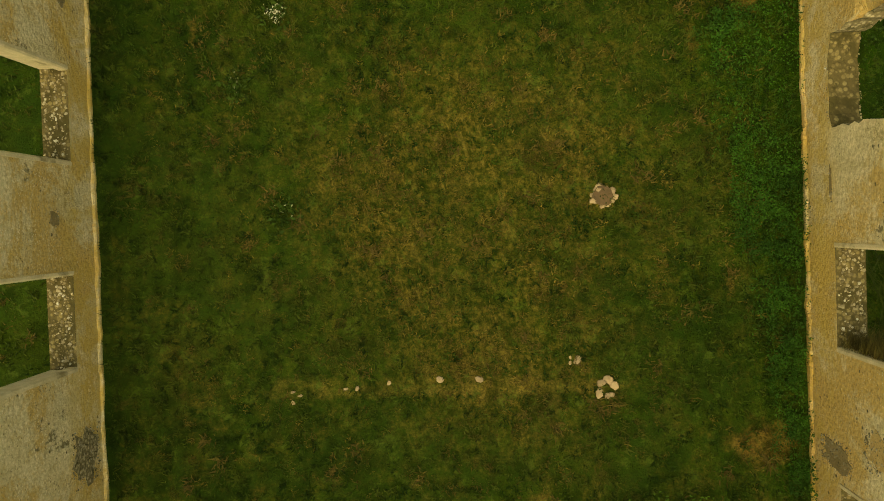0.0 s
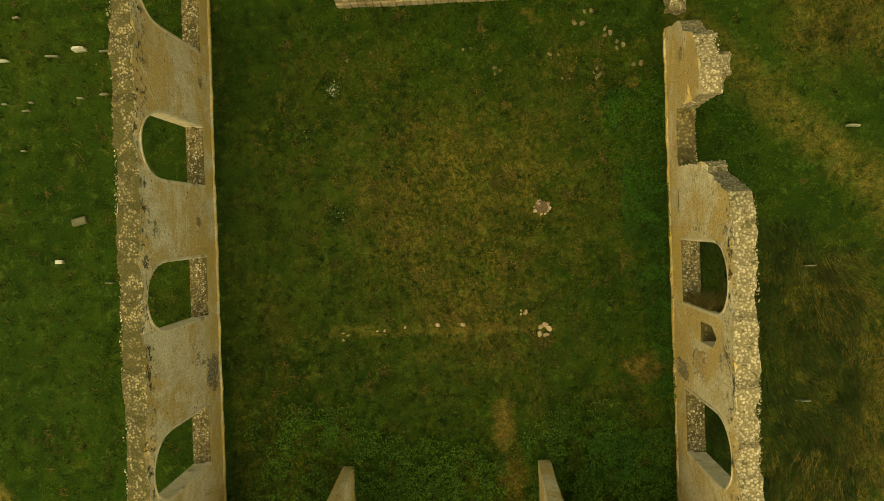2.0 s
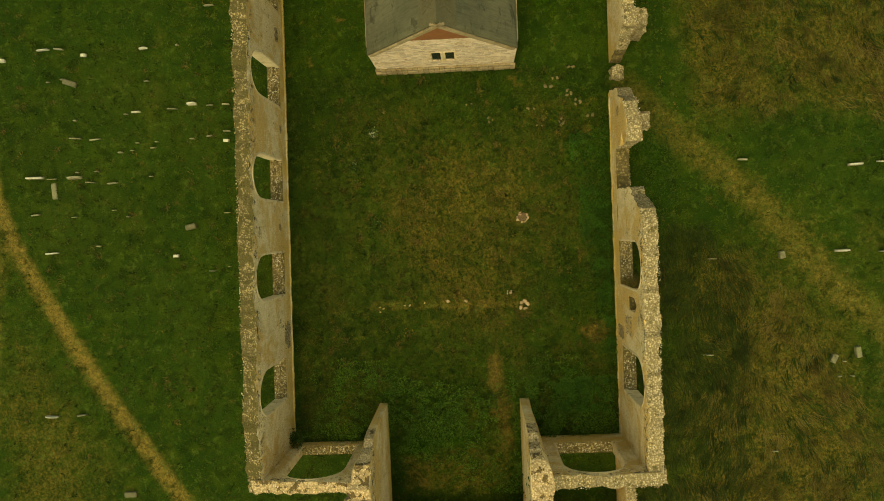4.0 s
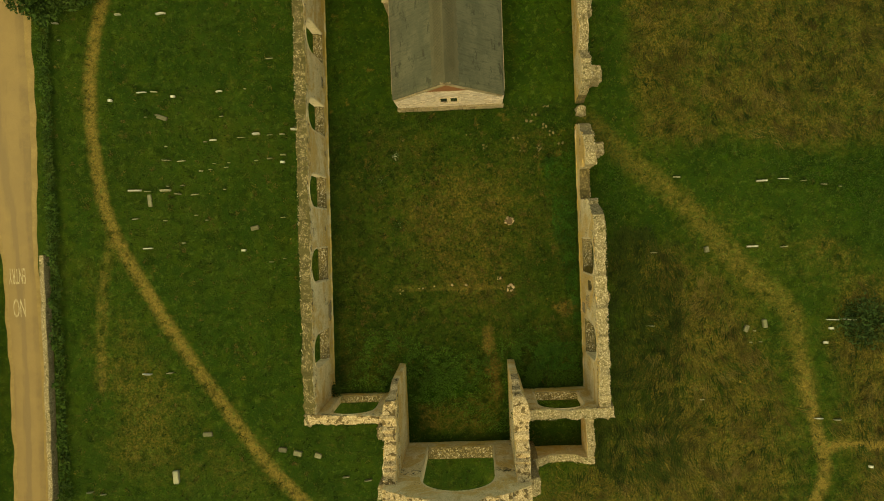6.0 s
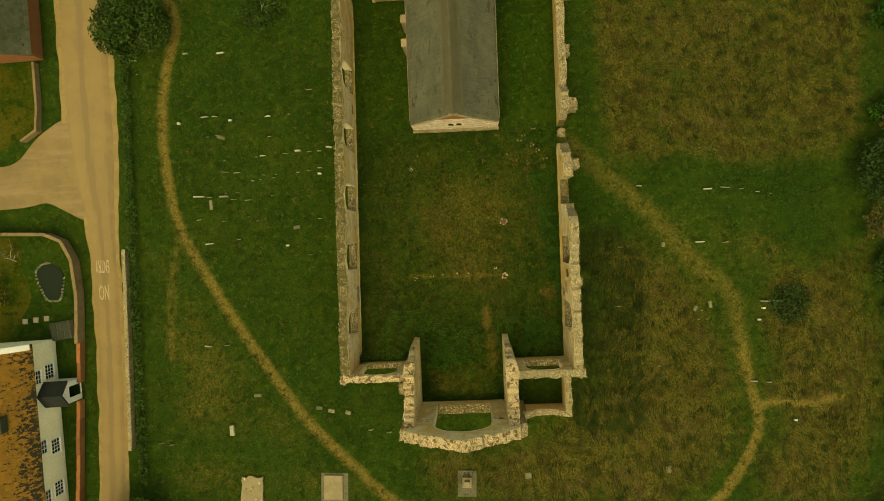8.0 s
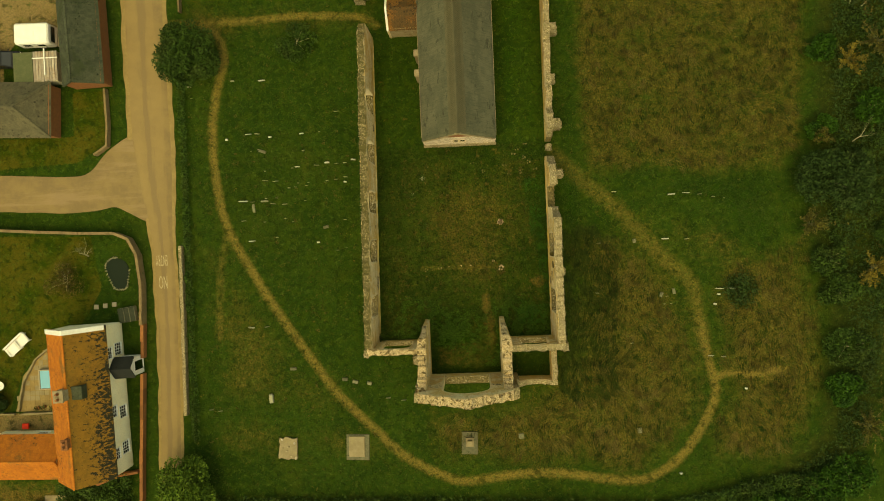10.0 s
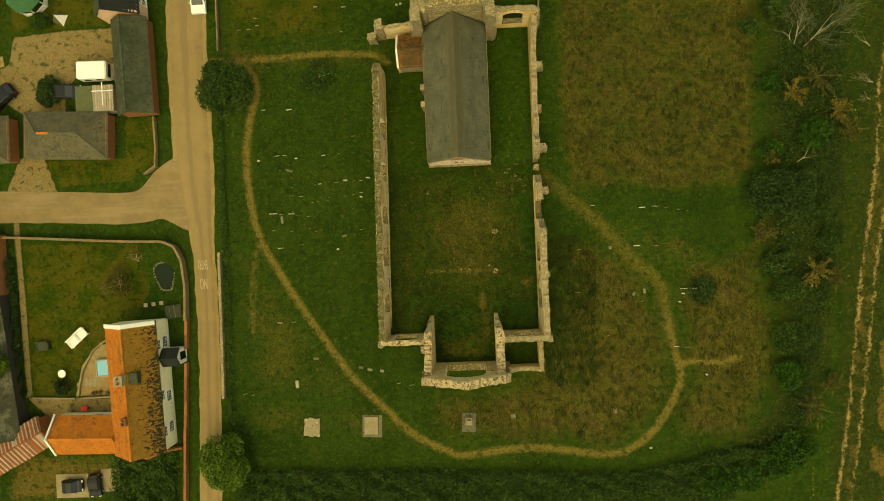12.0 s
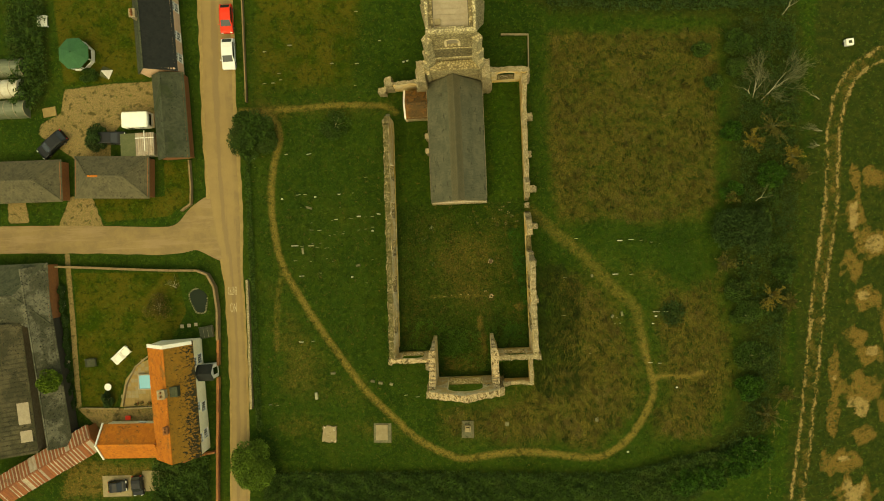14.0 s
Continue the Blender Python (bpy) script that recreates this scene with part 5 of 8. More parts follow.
# the hazel rods that pin the ridge in a lattice
bm = bmesh.new()
for sgn in (-1, 1):
    slope = (RIDGE - EAVE + 0.55) / (CW + 0.42)
    def on_ridge(d, y):
        return Vector((sgn * d, y, RIDGE + 0.235 - slope * d + (0.03 if d < 0.2 else 0)))
    y = -L + 0.5
    while y < L - 0.6:
        for p, q in (((0.12, y), (0.62, y + 0.4)), ((0.62, y), (0.12, y + 0.4))):
            a, b = on_ridge(*p), on_ridge(*q)
            d = (b - a)
            m = Matrix.Translation((a + b) / 2) @ d.to_track_quat("X", "Z").to_matrix().to_4x4()
            box(bm, -d.length / 2, d.length / 2, -0.012, 0.012, -0.05, -0.005, 0.0, m)
        y += 0.2
part("rod_lattice", bm, M_ROD, chapel, "lattice of thin hazel rods")
# two squat stone window heads at the south eave
for y in (20.05, 22.05):
    wx = thing("side_buttress", (CX - CW - 0.25, y, 0), "short pale buttress against the small church", "buttress", "buttresses of the small church")
    part("body", boxed(-0.45, 0.02, -0.3, 0.3, -0.2, 3.4, 0.05), M_BRICK_PALE, wx)
    part("cap", boxed(-0.5, 0.02, -0.34, 0.34, 3.4, 3.6, 0.05), M_BRICK_PALE, wx, "pale weathered stone cap")

# porch
porch = thing("porch", (-4.9, 26.4, 0), "small brick porch with a mossy red tiled roof", "porch")
part("side_wall", boxed(-1.55, 1.55, -1.75, -1.5, -0.2, 3.3), M_BRICK_PALE, porch)
part("side_wall", boxed(-1.55, 1.55, 1.5, 1.75, -0.2, 3.3), M_BRICK_PALE, porch)
part("front_wall", slab_wall([(-1.8, -0.2), (-1.8, 3.4), (0, 4.6), (1.8, 3.4), (1.8, -0.2)], [arch(-0.7, 0.7, 0.0, 1.8, 2.5)], 0.25, lambda s, z, d: (-1.75 + d, s, z)), [M_BRICK_PALE, M_ASHLAR], porch)


def tiled_slope(owner, a, b, c, d, material, name="tile", row=0.3, wide=0.24, thick=0.04, as_parts=0, label=""):
    """Courses of tiles over the quad a-b (eave) to d-c (ridge): joined into one mesh, each course lifted over the one below."""
    a, b, c, d = (Vector(p) for p in (a, b, c, d))
    bm = bmesh.new()
    up = ((d + c) / 2 - (a + b) / 2)
    rows = max(2, int(up.length / row))
    normal = (b - a).cross(d - a).normalized()
    if normal.z < 0:
        normal = -normal
    for i in range(rows):
        t0, t1 = i / rows, min(1.0, (i + 1.12) / rows)
        l0, r0, l1, r1 = a.lerp(d, t0), b.lerp(c, t0), a.lerp(d, t1), b.lerp(c, t1)
        n = max(1, int((r0 - l0).length / wide))
        for k in range(n):
            u0, u1 = k / n, (k + 0.97) / n
            j = normal * (thick + rr.uniform(0, 0.012))
            lo = [l0.lerp(r0, u0), l0.lerp(r0, u1), l1.lerp(r1, u1), l1.lerp(r1, u0)]
            hi = [lo[0] + j, lo[1] + j * 0.8, lo[2] + normal * 0.004, lo[3] + normal * 0.008]
            vs = [bm.verts.new(p) for p in (hi[0], hi[1], hi[2], hi[3], lo[0], lo[1])]
            bm.faces.new(vs[:4])
            bm.faces.new((vs[1], vs[0], vs[4], vs[5]))
    ob = part("tiling", bm, material, owner, label)
    return tagged(ob, kind="stuff")


tiled_slope(porch, (-1.6, -1.9, 3.15), (1.5, -1.9, 3.15), (1.5, 0, 4.65), (-1.6, 0, 4.65), M_PORCH_TILE)
tiled_slope(porch, (1.5, 1.9, 3.15), (-1.6, 1.9, 3.15), (-1.6, 0, 4.65), (1.5, 0, 4.65), M_PORCH_TILE)
part("roof_boarding", slab_wall([(-1.88, 3.1), (0, 4.6), (1.88, 3.1)], [], 3.05, lambda s, z, d: (-1.5 + d, s, z)), M_DARK, porch)
for s in (-1, 1):
    m = Matrix.Translation((-1.62, s * 0.92, 3.92)) @ Matrix.Rotation(s * -math.atan2(1.5, 1.85), 4, "X")
    part("coping", boxed(-0.09, 0.09, -1.2, 1.2, -0.03, 0.16, 0.02, m=m), M_WHITE, porch, "pale coping stones")

# ---- tower ----
TX, TW, TY0, TY1, TH = 0.52, 2.62, 30.2, 36.8, 25.0
tower = thing("church_tower", (TX, (TY0 + TY1) / 2, 0), "tall flint church tower with stepped buttresses and a parapet", "tower")
D = (TY1 - TY0) / 2
M_TARRY = plain("dark_lead", (0.05, 0.045, 0.03), (0.035, 0.032, 0.022), 2.0, 0.8, 0.2)
bell = arch(-0.7, 0.7, 18.3, 20.2, 21.3)
part("east_face", slab_wall([(-TW, -0.2), (-TW, TH - 1), (TW, TH - 1), (TW, -0.2)], [bell], 0.7, lambda s, z, d: (s, -D + d, z)), [M_TOWER, M_TOWER_DRESS], tower)
part("bell_window", band(bell, 0.2, -0.04, 0.2, lambda s, z, d: (s, -D + d, z)), M_ASHLAR, tower, "pale stone bell window")
part("louvres", boxed(-0.75, 0.75, -D + 0.3, -D + 0.36, 18.3, 21.2), M_LEAD, tower, "grey louvre boards")
part("lower_stage", boxed(-TW - 0.4, TW + 0.4, -D - 1.25, -D - 0.07, -0.2, 11.6, 0.08), M_TOWER, tower)
part("west_face", boxed(-TW, TW, D - 0.7, D, -0.2, TH - 1), M_TOWER, tower)
for x in (-TW + 0.35, TW - 0.35):
    part("side_face", boxed(x - 0.35, x + 0.35, -D + 0.702, D - 0.702, -0.2, TH - 1), M_TOWER, tower)
part("tower_roof", boxed(-TW + 0.66, TW - 0.66, -D + 0.66, D - 0.66, TH - 1.6, TH - 1.3), M_LEAD, tower, "flat boarded roof behind the parapet")
for k in range(9):
    y = -D + 0.9 + k * (2 * D - 1.8) / 8
    part("board_roll", boxed(-TW + 0.7, TW - 0.7, y - 0.035, y + 0.035, TH - 1.3, TH - 1.23), M_LEAD, tower)
part("roof_hatch", boxed(-1.75, -1.1, -D + 0.95, -D + 1.6, TH - 1.3, TH - 0.95, 0.03), M_CONCRETE, tower, "small square roof hatch")
part("roof_gutter", boxed(-TW + 0.4, -TW + 0.75, -D + 0.5, D - 0.5, TH - 1.3, TH - 1.22), M_TARRY, tower, "dark lead gutter")
part("roof_gutter", boxed(TW - 0.75, TW - 0.4, -D + 0.5, D - 0.5, TH - 1.3, TH - 1.22), M_TARRY, tower, "dark lead gutter")
for x0, x1, y0, y1 in ((-TW - 0.12, TW + 0.12, -D - 0.12, -D + 0.28), (-TW - 0.12, TW + 0.12, D - 0.28, D + 0.12), (-TW - 0.12, -TW + 0.26, -D + 0.28, D - 0.28), (TW - 0.26, TW + 0.12, -D + 0.28, D - 0.28)):
    part("parapet", boxed(x0, x1, y0, y1, TH - 1.0, TH - 0.35, 0.04), M_TOWER_DRESS, tower)
    n = 4
    for k in range(n):
        if x1 - x0 > y1 - y0:
            a = x0 + (x1 - x0) * (k + 0.03) / n
            part("merlon", boxed(a, a + (x1 - x0) / n * 0.94, y0 + 0.02, y1 - 0.02, TH - 0.36, TH - 0.05, 0.05), M_TOWER_DRESS, tower)
        else:
            a = y0 + (y1 - y0) * (k + 0.03) / n
            part("merlon", boxed(x0 + 0.02, x1 - 0.02, a, a + (y1 - y0) / n * 0.94, TH - 0.36, TH - 0.05, 0.05), M_TOWER_DRESS, tower)
part("flint_band", boxed(-TW + 0.05, TW - 0.05, -D - 0.06, -D - 0.004, 13.4, 17.3, 0.02), M_TOWER_BAND, tower, "band of darker knapped flint")
for z in (8.0, 13.05, 17.6, TH - 1.05):
    part("string_course", boxed(-TW - 0.1, TW + 0.1, -D - 0.14, -D - 0.004, z, z + 0.22, 0.03), M_TOWER_DRESS, tower)
for sx in (-1, 1):
    for sy in (-1, 1):
        lo = -0.2
        for z, reach in ((10.0, 1.75), (13.6, 1.35), (17.8, 1.05), (22.4, 0.75)):
            bm = bmesh.new()
            m = Matrix.Translation((sx * (TW - 0.12), sy * (D - 0.12), 0)) @ Matrix.Rotation(math.atan2(sy, sx), 4, "Z")
            box(bm, 0.0, reach, -0.46, 0.46, lo, z, 0.04, m)
            bmesh.ops.subdivide_edges(bm, edges=bm.edges[:], cuts=2, use_grid_fill=True)
            for v in bm.verts:
                v.co += Vector((rr.uniform(-1, 1), rr.uniform(-1, 1), rr.uniform(-1, 1))) * 0.05
            part("buttress_stage", bm, M_TOWER_DRESS, tower)
            lo = z - 0.02
# west wall of the old nave, either side of the tower
west_s = ragged([(-8.3, 3.6), (-8.0, 4.6), (-6.0, 4.9), (-4.5, 5.4)], 0.3, 0.10, rr)
wall_west = ruin_wall("wall_west_south", "thin broken flint wall beside the tower", [(-8.4, -0.3)] + west_s + [(-4.45, -0.3)], [], 0.45, lambda s, z, d: (s, 28.85 + d, z), 12, 120, 60, (), None, (-8.2, -4.6), height_of(west_s))
west_n = ragged([(4.9, 7.2), (6.0, 6.8), (8.0, 6.7), (9.75, 6.2)], 0.3, 0.10, rr)
west_window = arch(5.9, 8.4, 1.8, 4.9, 6.2)
to_west = lambda s, z, d: (s, 29.4 + d, z)
wall_west_n = ruin_wall("wall_west_north", "flint wall beside the tower with one empty window", [(4.9, -0.3)] + west_n + [(9.78, -0.3)], [west_window], 0.65, to_west, 13, 260, 120, [west_window], to_west, (5.0, 9.7), height_of(west_n))
buttress(-8.0, -9.2, 28.75, 29.85, [(3.4, 1.0), (5.2, 0.75)], 50, "broken pale flint pier at the wall's end")
buttress(-9.1, -10.1, 28.2, 29.0, [(2.8, 1.0)], 51, "low rubble lump at the wall's end")
buttress(9.68, 10.35, 29.0, 30.0, [(3.0, 1.0), (5.8, 0.7)], 52, "battered corner buttress of grey flint")
buttress(-3.2, -4.7, 28.0, 30.6, [(6.0, 1.0), (10.4, 0.75)], 53, "tall respond of the vanished nave arcade")
buttress(3.9, 5.2, 28.0, 30.4, [(6.0, 1.0), (10.4, 0.75)], 54, "tall respond of the vanished nave arcade")

# ---- the village across the lane ----
def house(name, label, x, y, turn, w, l, eave, ridge, wall_mat, slopes, hip=(False, False), over=0.25, off=0.0, category="house", tiles=True):
    """A range whose ridge runs along its own y; hip says which ends (low y, high y) are hipped. off: how far the ridge stands off the middle."""
    h = thing(name, (x, y, 0, 0, 0, turn), label, category)
    W, L = w / 2, l / 2
    for sx in (-1, 1):
        part("long_wall", boxed(sx * W - (0.25 if sx > 0 else 0), sx * W + (0.25 if sx < 0 else 0), -L + 0.26, L - 0.26, -0.2, eave), wall_mat, h)
    for k, sy in enumerate((-1, 1)):
        prof = [(-W, -0.2), (-W, eave), (W, eave), (W, -0.2)] if hip[k] else [(-W, -0.2), (-W, eave), (off, ridge - 0.08), (W, eave), (W, -0.2)]
        part("end_wall", slab_wall(prof, [], 0.25, lambda s, z, d: (s, sy * (L - d), z)), wall_mat, h)
    y0 = -L + (w * 0.5 if hip[0] else -0.12)
    y1 = L - (w * 0.5 if hip[1] else -0.12)
    e0, e1, drop = -L - over * 0.6, L + over * 0.6, over * (ridge - eave) / W
    for sx, mm in ((-1, slopes[0]), (1, slopes[1])):
        a, b = (sx * (W + over), e0, eave - drop), (sx * (W + over), e1, eave - drop)
        c, d = (off, y1, ridge), (off, y0, ridge)
        raw("roof_slope", [a, b, c, d, (a[0] - sx * 0.1, a[1], a[2] - 0.12), (b[0] - sx * 0.1, b[1], b[2] - 0.12), (off, y1, ridge - 0.14), (off, y0, ridge - 0.14)],
            [(0, 1, 2, 3), (7, 6, 5, 4), (0, 4, 5, 1), (1, 5, 6, 2), (3, 7, 4, 0)], mm, h)
        if tiles:
            tiled_slope(h, Vector(a) + Vector((0, 0, 0.012)), Vector(b) + Vector((0, 0, 0.012)), Vector(c) + Vector((0, 0, 0.012)), Vector(d) + Vector((0, 0, 0.012)), mm, row=0.33, wide=0.3)
    for k, sy in enumerate((-1, 1)):
        if hip[k]:
            yy = y0 if sy < 0 else y1
            ee = e0 if sy < 0 else e1
            a, b, c = (-W - over, ee, eave - drop), (W + over, ee, eave - drop), (off, yy, ridge)
            raw("hip_slope", [a, b, c, (a[0], a[1] - sy * 0.1, a[2] - 0.12), (b[0], b[1] - sy * 0.1, b[2] - 0.12), (off, yy, ridge - 0.14)], [(0, 1, 2), (5, 4, 3), (0, 3, 4, 1)], slopes[k], h)
            if tiles:
                tiled_slope(h, Vector(a) + Vector((0, 0, 0.012)), Vector(b) + Vector((0, 0, 0.012)), Vector(c) + Vector((0.05, 0, 0.012)), Vector(c) + Vector((-0.05, 0, 0.012)), slopes[k], row=0.33, wide=0.3)
            for sx in (-1, 1):
                p, q = Vector((sx * (W + over), ee, eave - drop)), Vector(c)
                d = q - p
                bm = bmesh.new()
                box(bm, -d.length / 2, d.length / 2, -0.09, 0.09, 0.0, 0.12, 0.03, Matrix.Translation((p + q) / 2) @ d.to_track_quat("X", "Z").to_matrix().to_4x4())
                part("hip_ridge", bm, slopes[0], h)
    part("ridge_tiles", boxed(off - 0.13, off + 0.13, y0, y1, ridge - 0.03, ridge + 0.10, 0.05), slopes[0], h)
    return h


def window(owner, x, y, z, w, h, face, panes=2):
    """A white casement on a wall that faces +x ('x') or +y ('y')."""
    to = (lambda s, zz, d: (x + d, y + s, z + zz)) if face == "x" else (lambda s, zz, d: (x + s, y + d, z + zz))

    def bx(s0, s1, z0, z1, d0, d1):
        a, b = to(s0, z0, d0), to(s1, z1, d1)
        return boxed(min(a[0], b[0]), max(a[0], b[0]), min(a[1], b[1]), max(a[1], b[1]), a[2], b[2])
    win = part("window", bx(-w / 2, w / 2, 0, h, 0.004, 0.02), M_GLASS, owner, "dark panes in a white frame")
    for s0, s1, z0, z1 in ((-w / 2 - 0.06, -w / 2, -0.05, h + 0.06), (w / 2, w / 2 + 0.06, -0.05, h + 0.06), (-w / 2, w / 2, h, h + 0.06), (-w / 2, w / 2, -0.05, 0)):
        part("frame", bx(s0, s1, z0, z1, 0.004, 0.07), M_WHITE, win)
    for i in range(1, panes + 1):
        s = -w / 2 + w * i / (panes + 1)
        part("glazing_bar", bx(s - 0.02, s + 0.02, 0, h, 0.022, 0.05), M_WHITE, win)
    for i in (1, 2):
        part("glazing_bar", bx(-w / 2, w / 2, h * i / 3 - 0.02, h * i / 3 + 0.02, 0.022, 0.045), M_WHITE, win)
    part("sill", bx(-w / 2 - 0.1, w / 2 + 0.1, -0.12, -0.052, 0.004, 0.14), M_WHITE, win)


def chimney(owner, x, y, z0, z1, w, l, material, pots=2):
    c = part("chimney_shaft", boxed(x - w / 2, x + w / 2, y - l / 2, y + l / 2, z0, z1, 0.02), material, owner, "weathered chimney stack")
    part("cap", boxed(x - w / 2 - 0.07, x + w / 2 + 0.07, y - l / 2 - 0.07, y + l / 2 + 0.07, z1 - 0.15, z1 + 0.004, 0.02), material, c)
    for i in range(pots):
        bm = bmesh.new()
        cyl(bm, 0.14, 0.11, z1, z1 + 0.45, 10, Matrix.Translation((x, y - l / 2 + l * (i + 0.5) / pots, 0)))
        part("pot", bm, M_BRICK_RED, c)


farm = house("farmhouse", "long cream-rendered house with an orange pantile roof", -39.65, -12.2, 2.0, 5.8, 15.6, 4.3, 7.4, M_CREAM, (M_PANTILE, M_PANTILE_MOSS), off=0.3)
for y in (-5.6, -1.2, 4.9):
    window(farm, 2.9, y, 2.85, 1.1, 1.1, "x")
for y in (-5.4, -1.6, 5.1):
    window(farm, 2.9, y, 0.8, 1.2, 1.3, "x", 3)
chimney(farm, 0.0, 1.6, 6.2, 8.4, 0.9, 1.1, M_BRICK_PALE, 2)
part("lead_valley", boxed(0.5, 1.7, 0.95, 2.3, 6.0, 7.05, 0.05), M_SLATE, farm, "grey leaded block beside the stack")
chimney(farm, 0.1, -3.2, 6.8, 8.2, 0.55, 0.9, M_BRICK_RED, 2)
for sy in (7.78,):
    for sx in (-1, 1):
        run = 2.9 - 0.3 * sx
        m = Matrix.Translation((0.3 + sx * run / 2, sy, 5.88)) @ Matrix.Rotation(sx * math.atan2(3.1, run), 4, "Y")
        half = math.hypot(3.1, run) / 2 + 0.1
        part("gable_coping", boxed(-half, half, -0.32, 0.18, 0.03, 0.2, 0.02, m=m), M_WHITE, farm, "white gable coping")
fp = part("porch_roof", slab_wall([(-1.15, 2.5), (0, 3.7), (1.15, 2.5), (1.0, 2.45), (0, 3.5), (-1.0, 2.45)], [], 2.2, lambda s, z, d: (2.91 + d, 3.2 + s, z)), M_SLATE_BLACK_SHADE, farm, "black slated porch roof")
part("porch_front", slab_wall([(-0.95, 0.0), (-0.95, 2.5), (0, 3.45), (0.95, 2.5), (0.95, 0.0)], [[(-0.5, 0.02), (-0.5, 2.1), (0.5, 2.1), (0.5, 0.02)]], 0.12, lambda s, z, d: (4.85 + d, 3.2 + s, z)), M_WHITE, farm, "white gabled porch front")
for s in (-0.9, 0.9):
    part("porch_side", boxed(2.91, 4.848, 3.2 + s - 0.06, 3.2 + s + 0.06, 0, 2.5), M_WHITE, farm)
wing = house("house_wing", "lower wing with bright orange pantiles and white verges", -46.55, -17.95, 89.0, 4.3, 7.9, 2.8, 4.7, M_CREAM, (M_PANTILE, M_PANTILE))
for sx in (-1, 1):
    m = Matrix.Translation((sx * 1.15, 4.02, 3.75)) @ Matrix.Rotation(sx * math.atan2(1.9, 2.15), 4, "Y")
    part("verge", boxed(-1.75, 1.75, -0.1, 0.1, 0.04, 0.2, m=m), M_WHITE, wing, "white verge")
window(wing, 2.15, -1.0, 1.0, 1.0, 1.0, "x")
# left slope grey as lit, right slope near black: shade put into the slates
slate_house = house("slate_house", "pink-rendered house with a slate roof, its right slope coloured darker as shade", -40.4, 41.2, 2.0, 5.0, 17.0, 3.3, 6.0, M_PINK, (M_SLATE, M_SLATE_BLACK_SHADE), off=-0.85)
for y in (-6.5, -3.5, 0.5):
    window(slate_house, 2.5, y, 2.05, 1.0, 1.0, "x")
    window(slate_house, 2.5, y, 0.6, 1.1, 1.1, "x")
chimney(slate_house, -1.3, -1.5, 4.9, 7.0, 0.7, 1.0, M_BRICK_PALE, 3)
outhouse = house("outbuilding", "long low outbuilding with a mossy grey slate roof", -38.9, 26.65, 1.8, 3.95, 11.4, 2.5, 4.0, M_BRICK_RED, (M_SLATE, M_SLATE), off=-0.5, category="outbuilding")
bung = house("bungalow", "brick bungalow with a hipped grey tiled roof", -47.65, 18.65, 87.4, 5.3, 10.2, 2.4, 4.5, M_BRICK_RED, (M_TILE_GREY, M_TILE_GREY), (True, True), category="bungalow")
part("orange_ridge", boxed(-0.14, 0.14, 0.9, 2.3, 4.48, 4.66, 0.03), M_PANTILE, bung, "replaced orange ridge tiles")
window(bung, -2.67, -1.0, 0.9, 1.4, 1.1, "x")
house("bungalow", "brick bungalow with a hipped grey tiled roof by the side road", -60.7, 18.6, 89.4, 5.3, 11.6, 2.4, 4.5, M_BRICK_RED, (M_TILE_GREY, M_TILE_GREY), (True, True), category="bungalow")
M_SHEET = roof_tiles("asbestos_sheet", (0.060, 0.052, 0.024), (0.082, 0.068, 0.032), (0.028, 0.027, 0.010), amount=0.8)
M_TARRED = plain("tarred_brick", (0.045, 0.040, 0.026), (0.06, 0.05, 0.03), 2.0, 0.9, 0.3)
house("slate_range", "long farm range with a lichened slate roof", -58.1, -5.9, 6.2, 3.0, 25.0, 2.7, 4.1, M_TARRED, (M_SLATE_SPECK, M_SLATE_SPECK), off=-0.85, category="barn")
hall = house("farm_shed", "wide farm shed with a stained grey sheet roof", -65.3, -10.4, 4.7, 9.2, 18.0, 3.0, 4.5, M_BRICK_PALE, (M_SHEET, M_SHEET), category="barn", tiles=False)
for k in range(28):
    y = -8.8 + k * 0.65
    for sx in (-1, 1):
        m = Matrix.Translation((sx * 2.42, y, 3.71)) @ Matrix.Rotation(sx * math.atan2(1.5, 4.6), 4, "Y")
        part("sheet_rib", boxed(-2.45, 2.45, -0.06, 0.06, 0.03, 0.10, m=m), M_SHEET, hall)
for y, half in ((-3.4, 1.5), (-6.6, 0.8)):
    m = Matrix.Translation((3.75, y, 3.28)) @ Matrix.Rotation(math.atan2(1.5, 4.6), 4, "Y")
    part("roof_light", boxed(-0.75, 0.75, -half, half, 0.11, 0.14, m=m), M_LEAD, hall, "pale clear roof sheet")
slate_barn = house("slate_barn", "hipped slate barn roof beside the farm shed", -63.2, 2.9, 90.5, 8.0, 12.0, 2.9, 4.6, M_BRICK_RED, (M_SLATE_SPECK, M_SLATE), (True, False), category="barn")
part("white_gable", slab_wall([(-1.1, 1.2), (0.0, 3.2), (1.1, 1.2)], [], 0.12, lambda s, z, d: (-4.4 + s * 0.5, -2.6 + s - d, z)), M_WHITE, slate_barn, "small white painted gable")
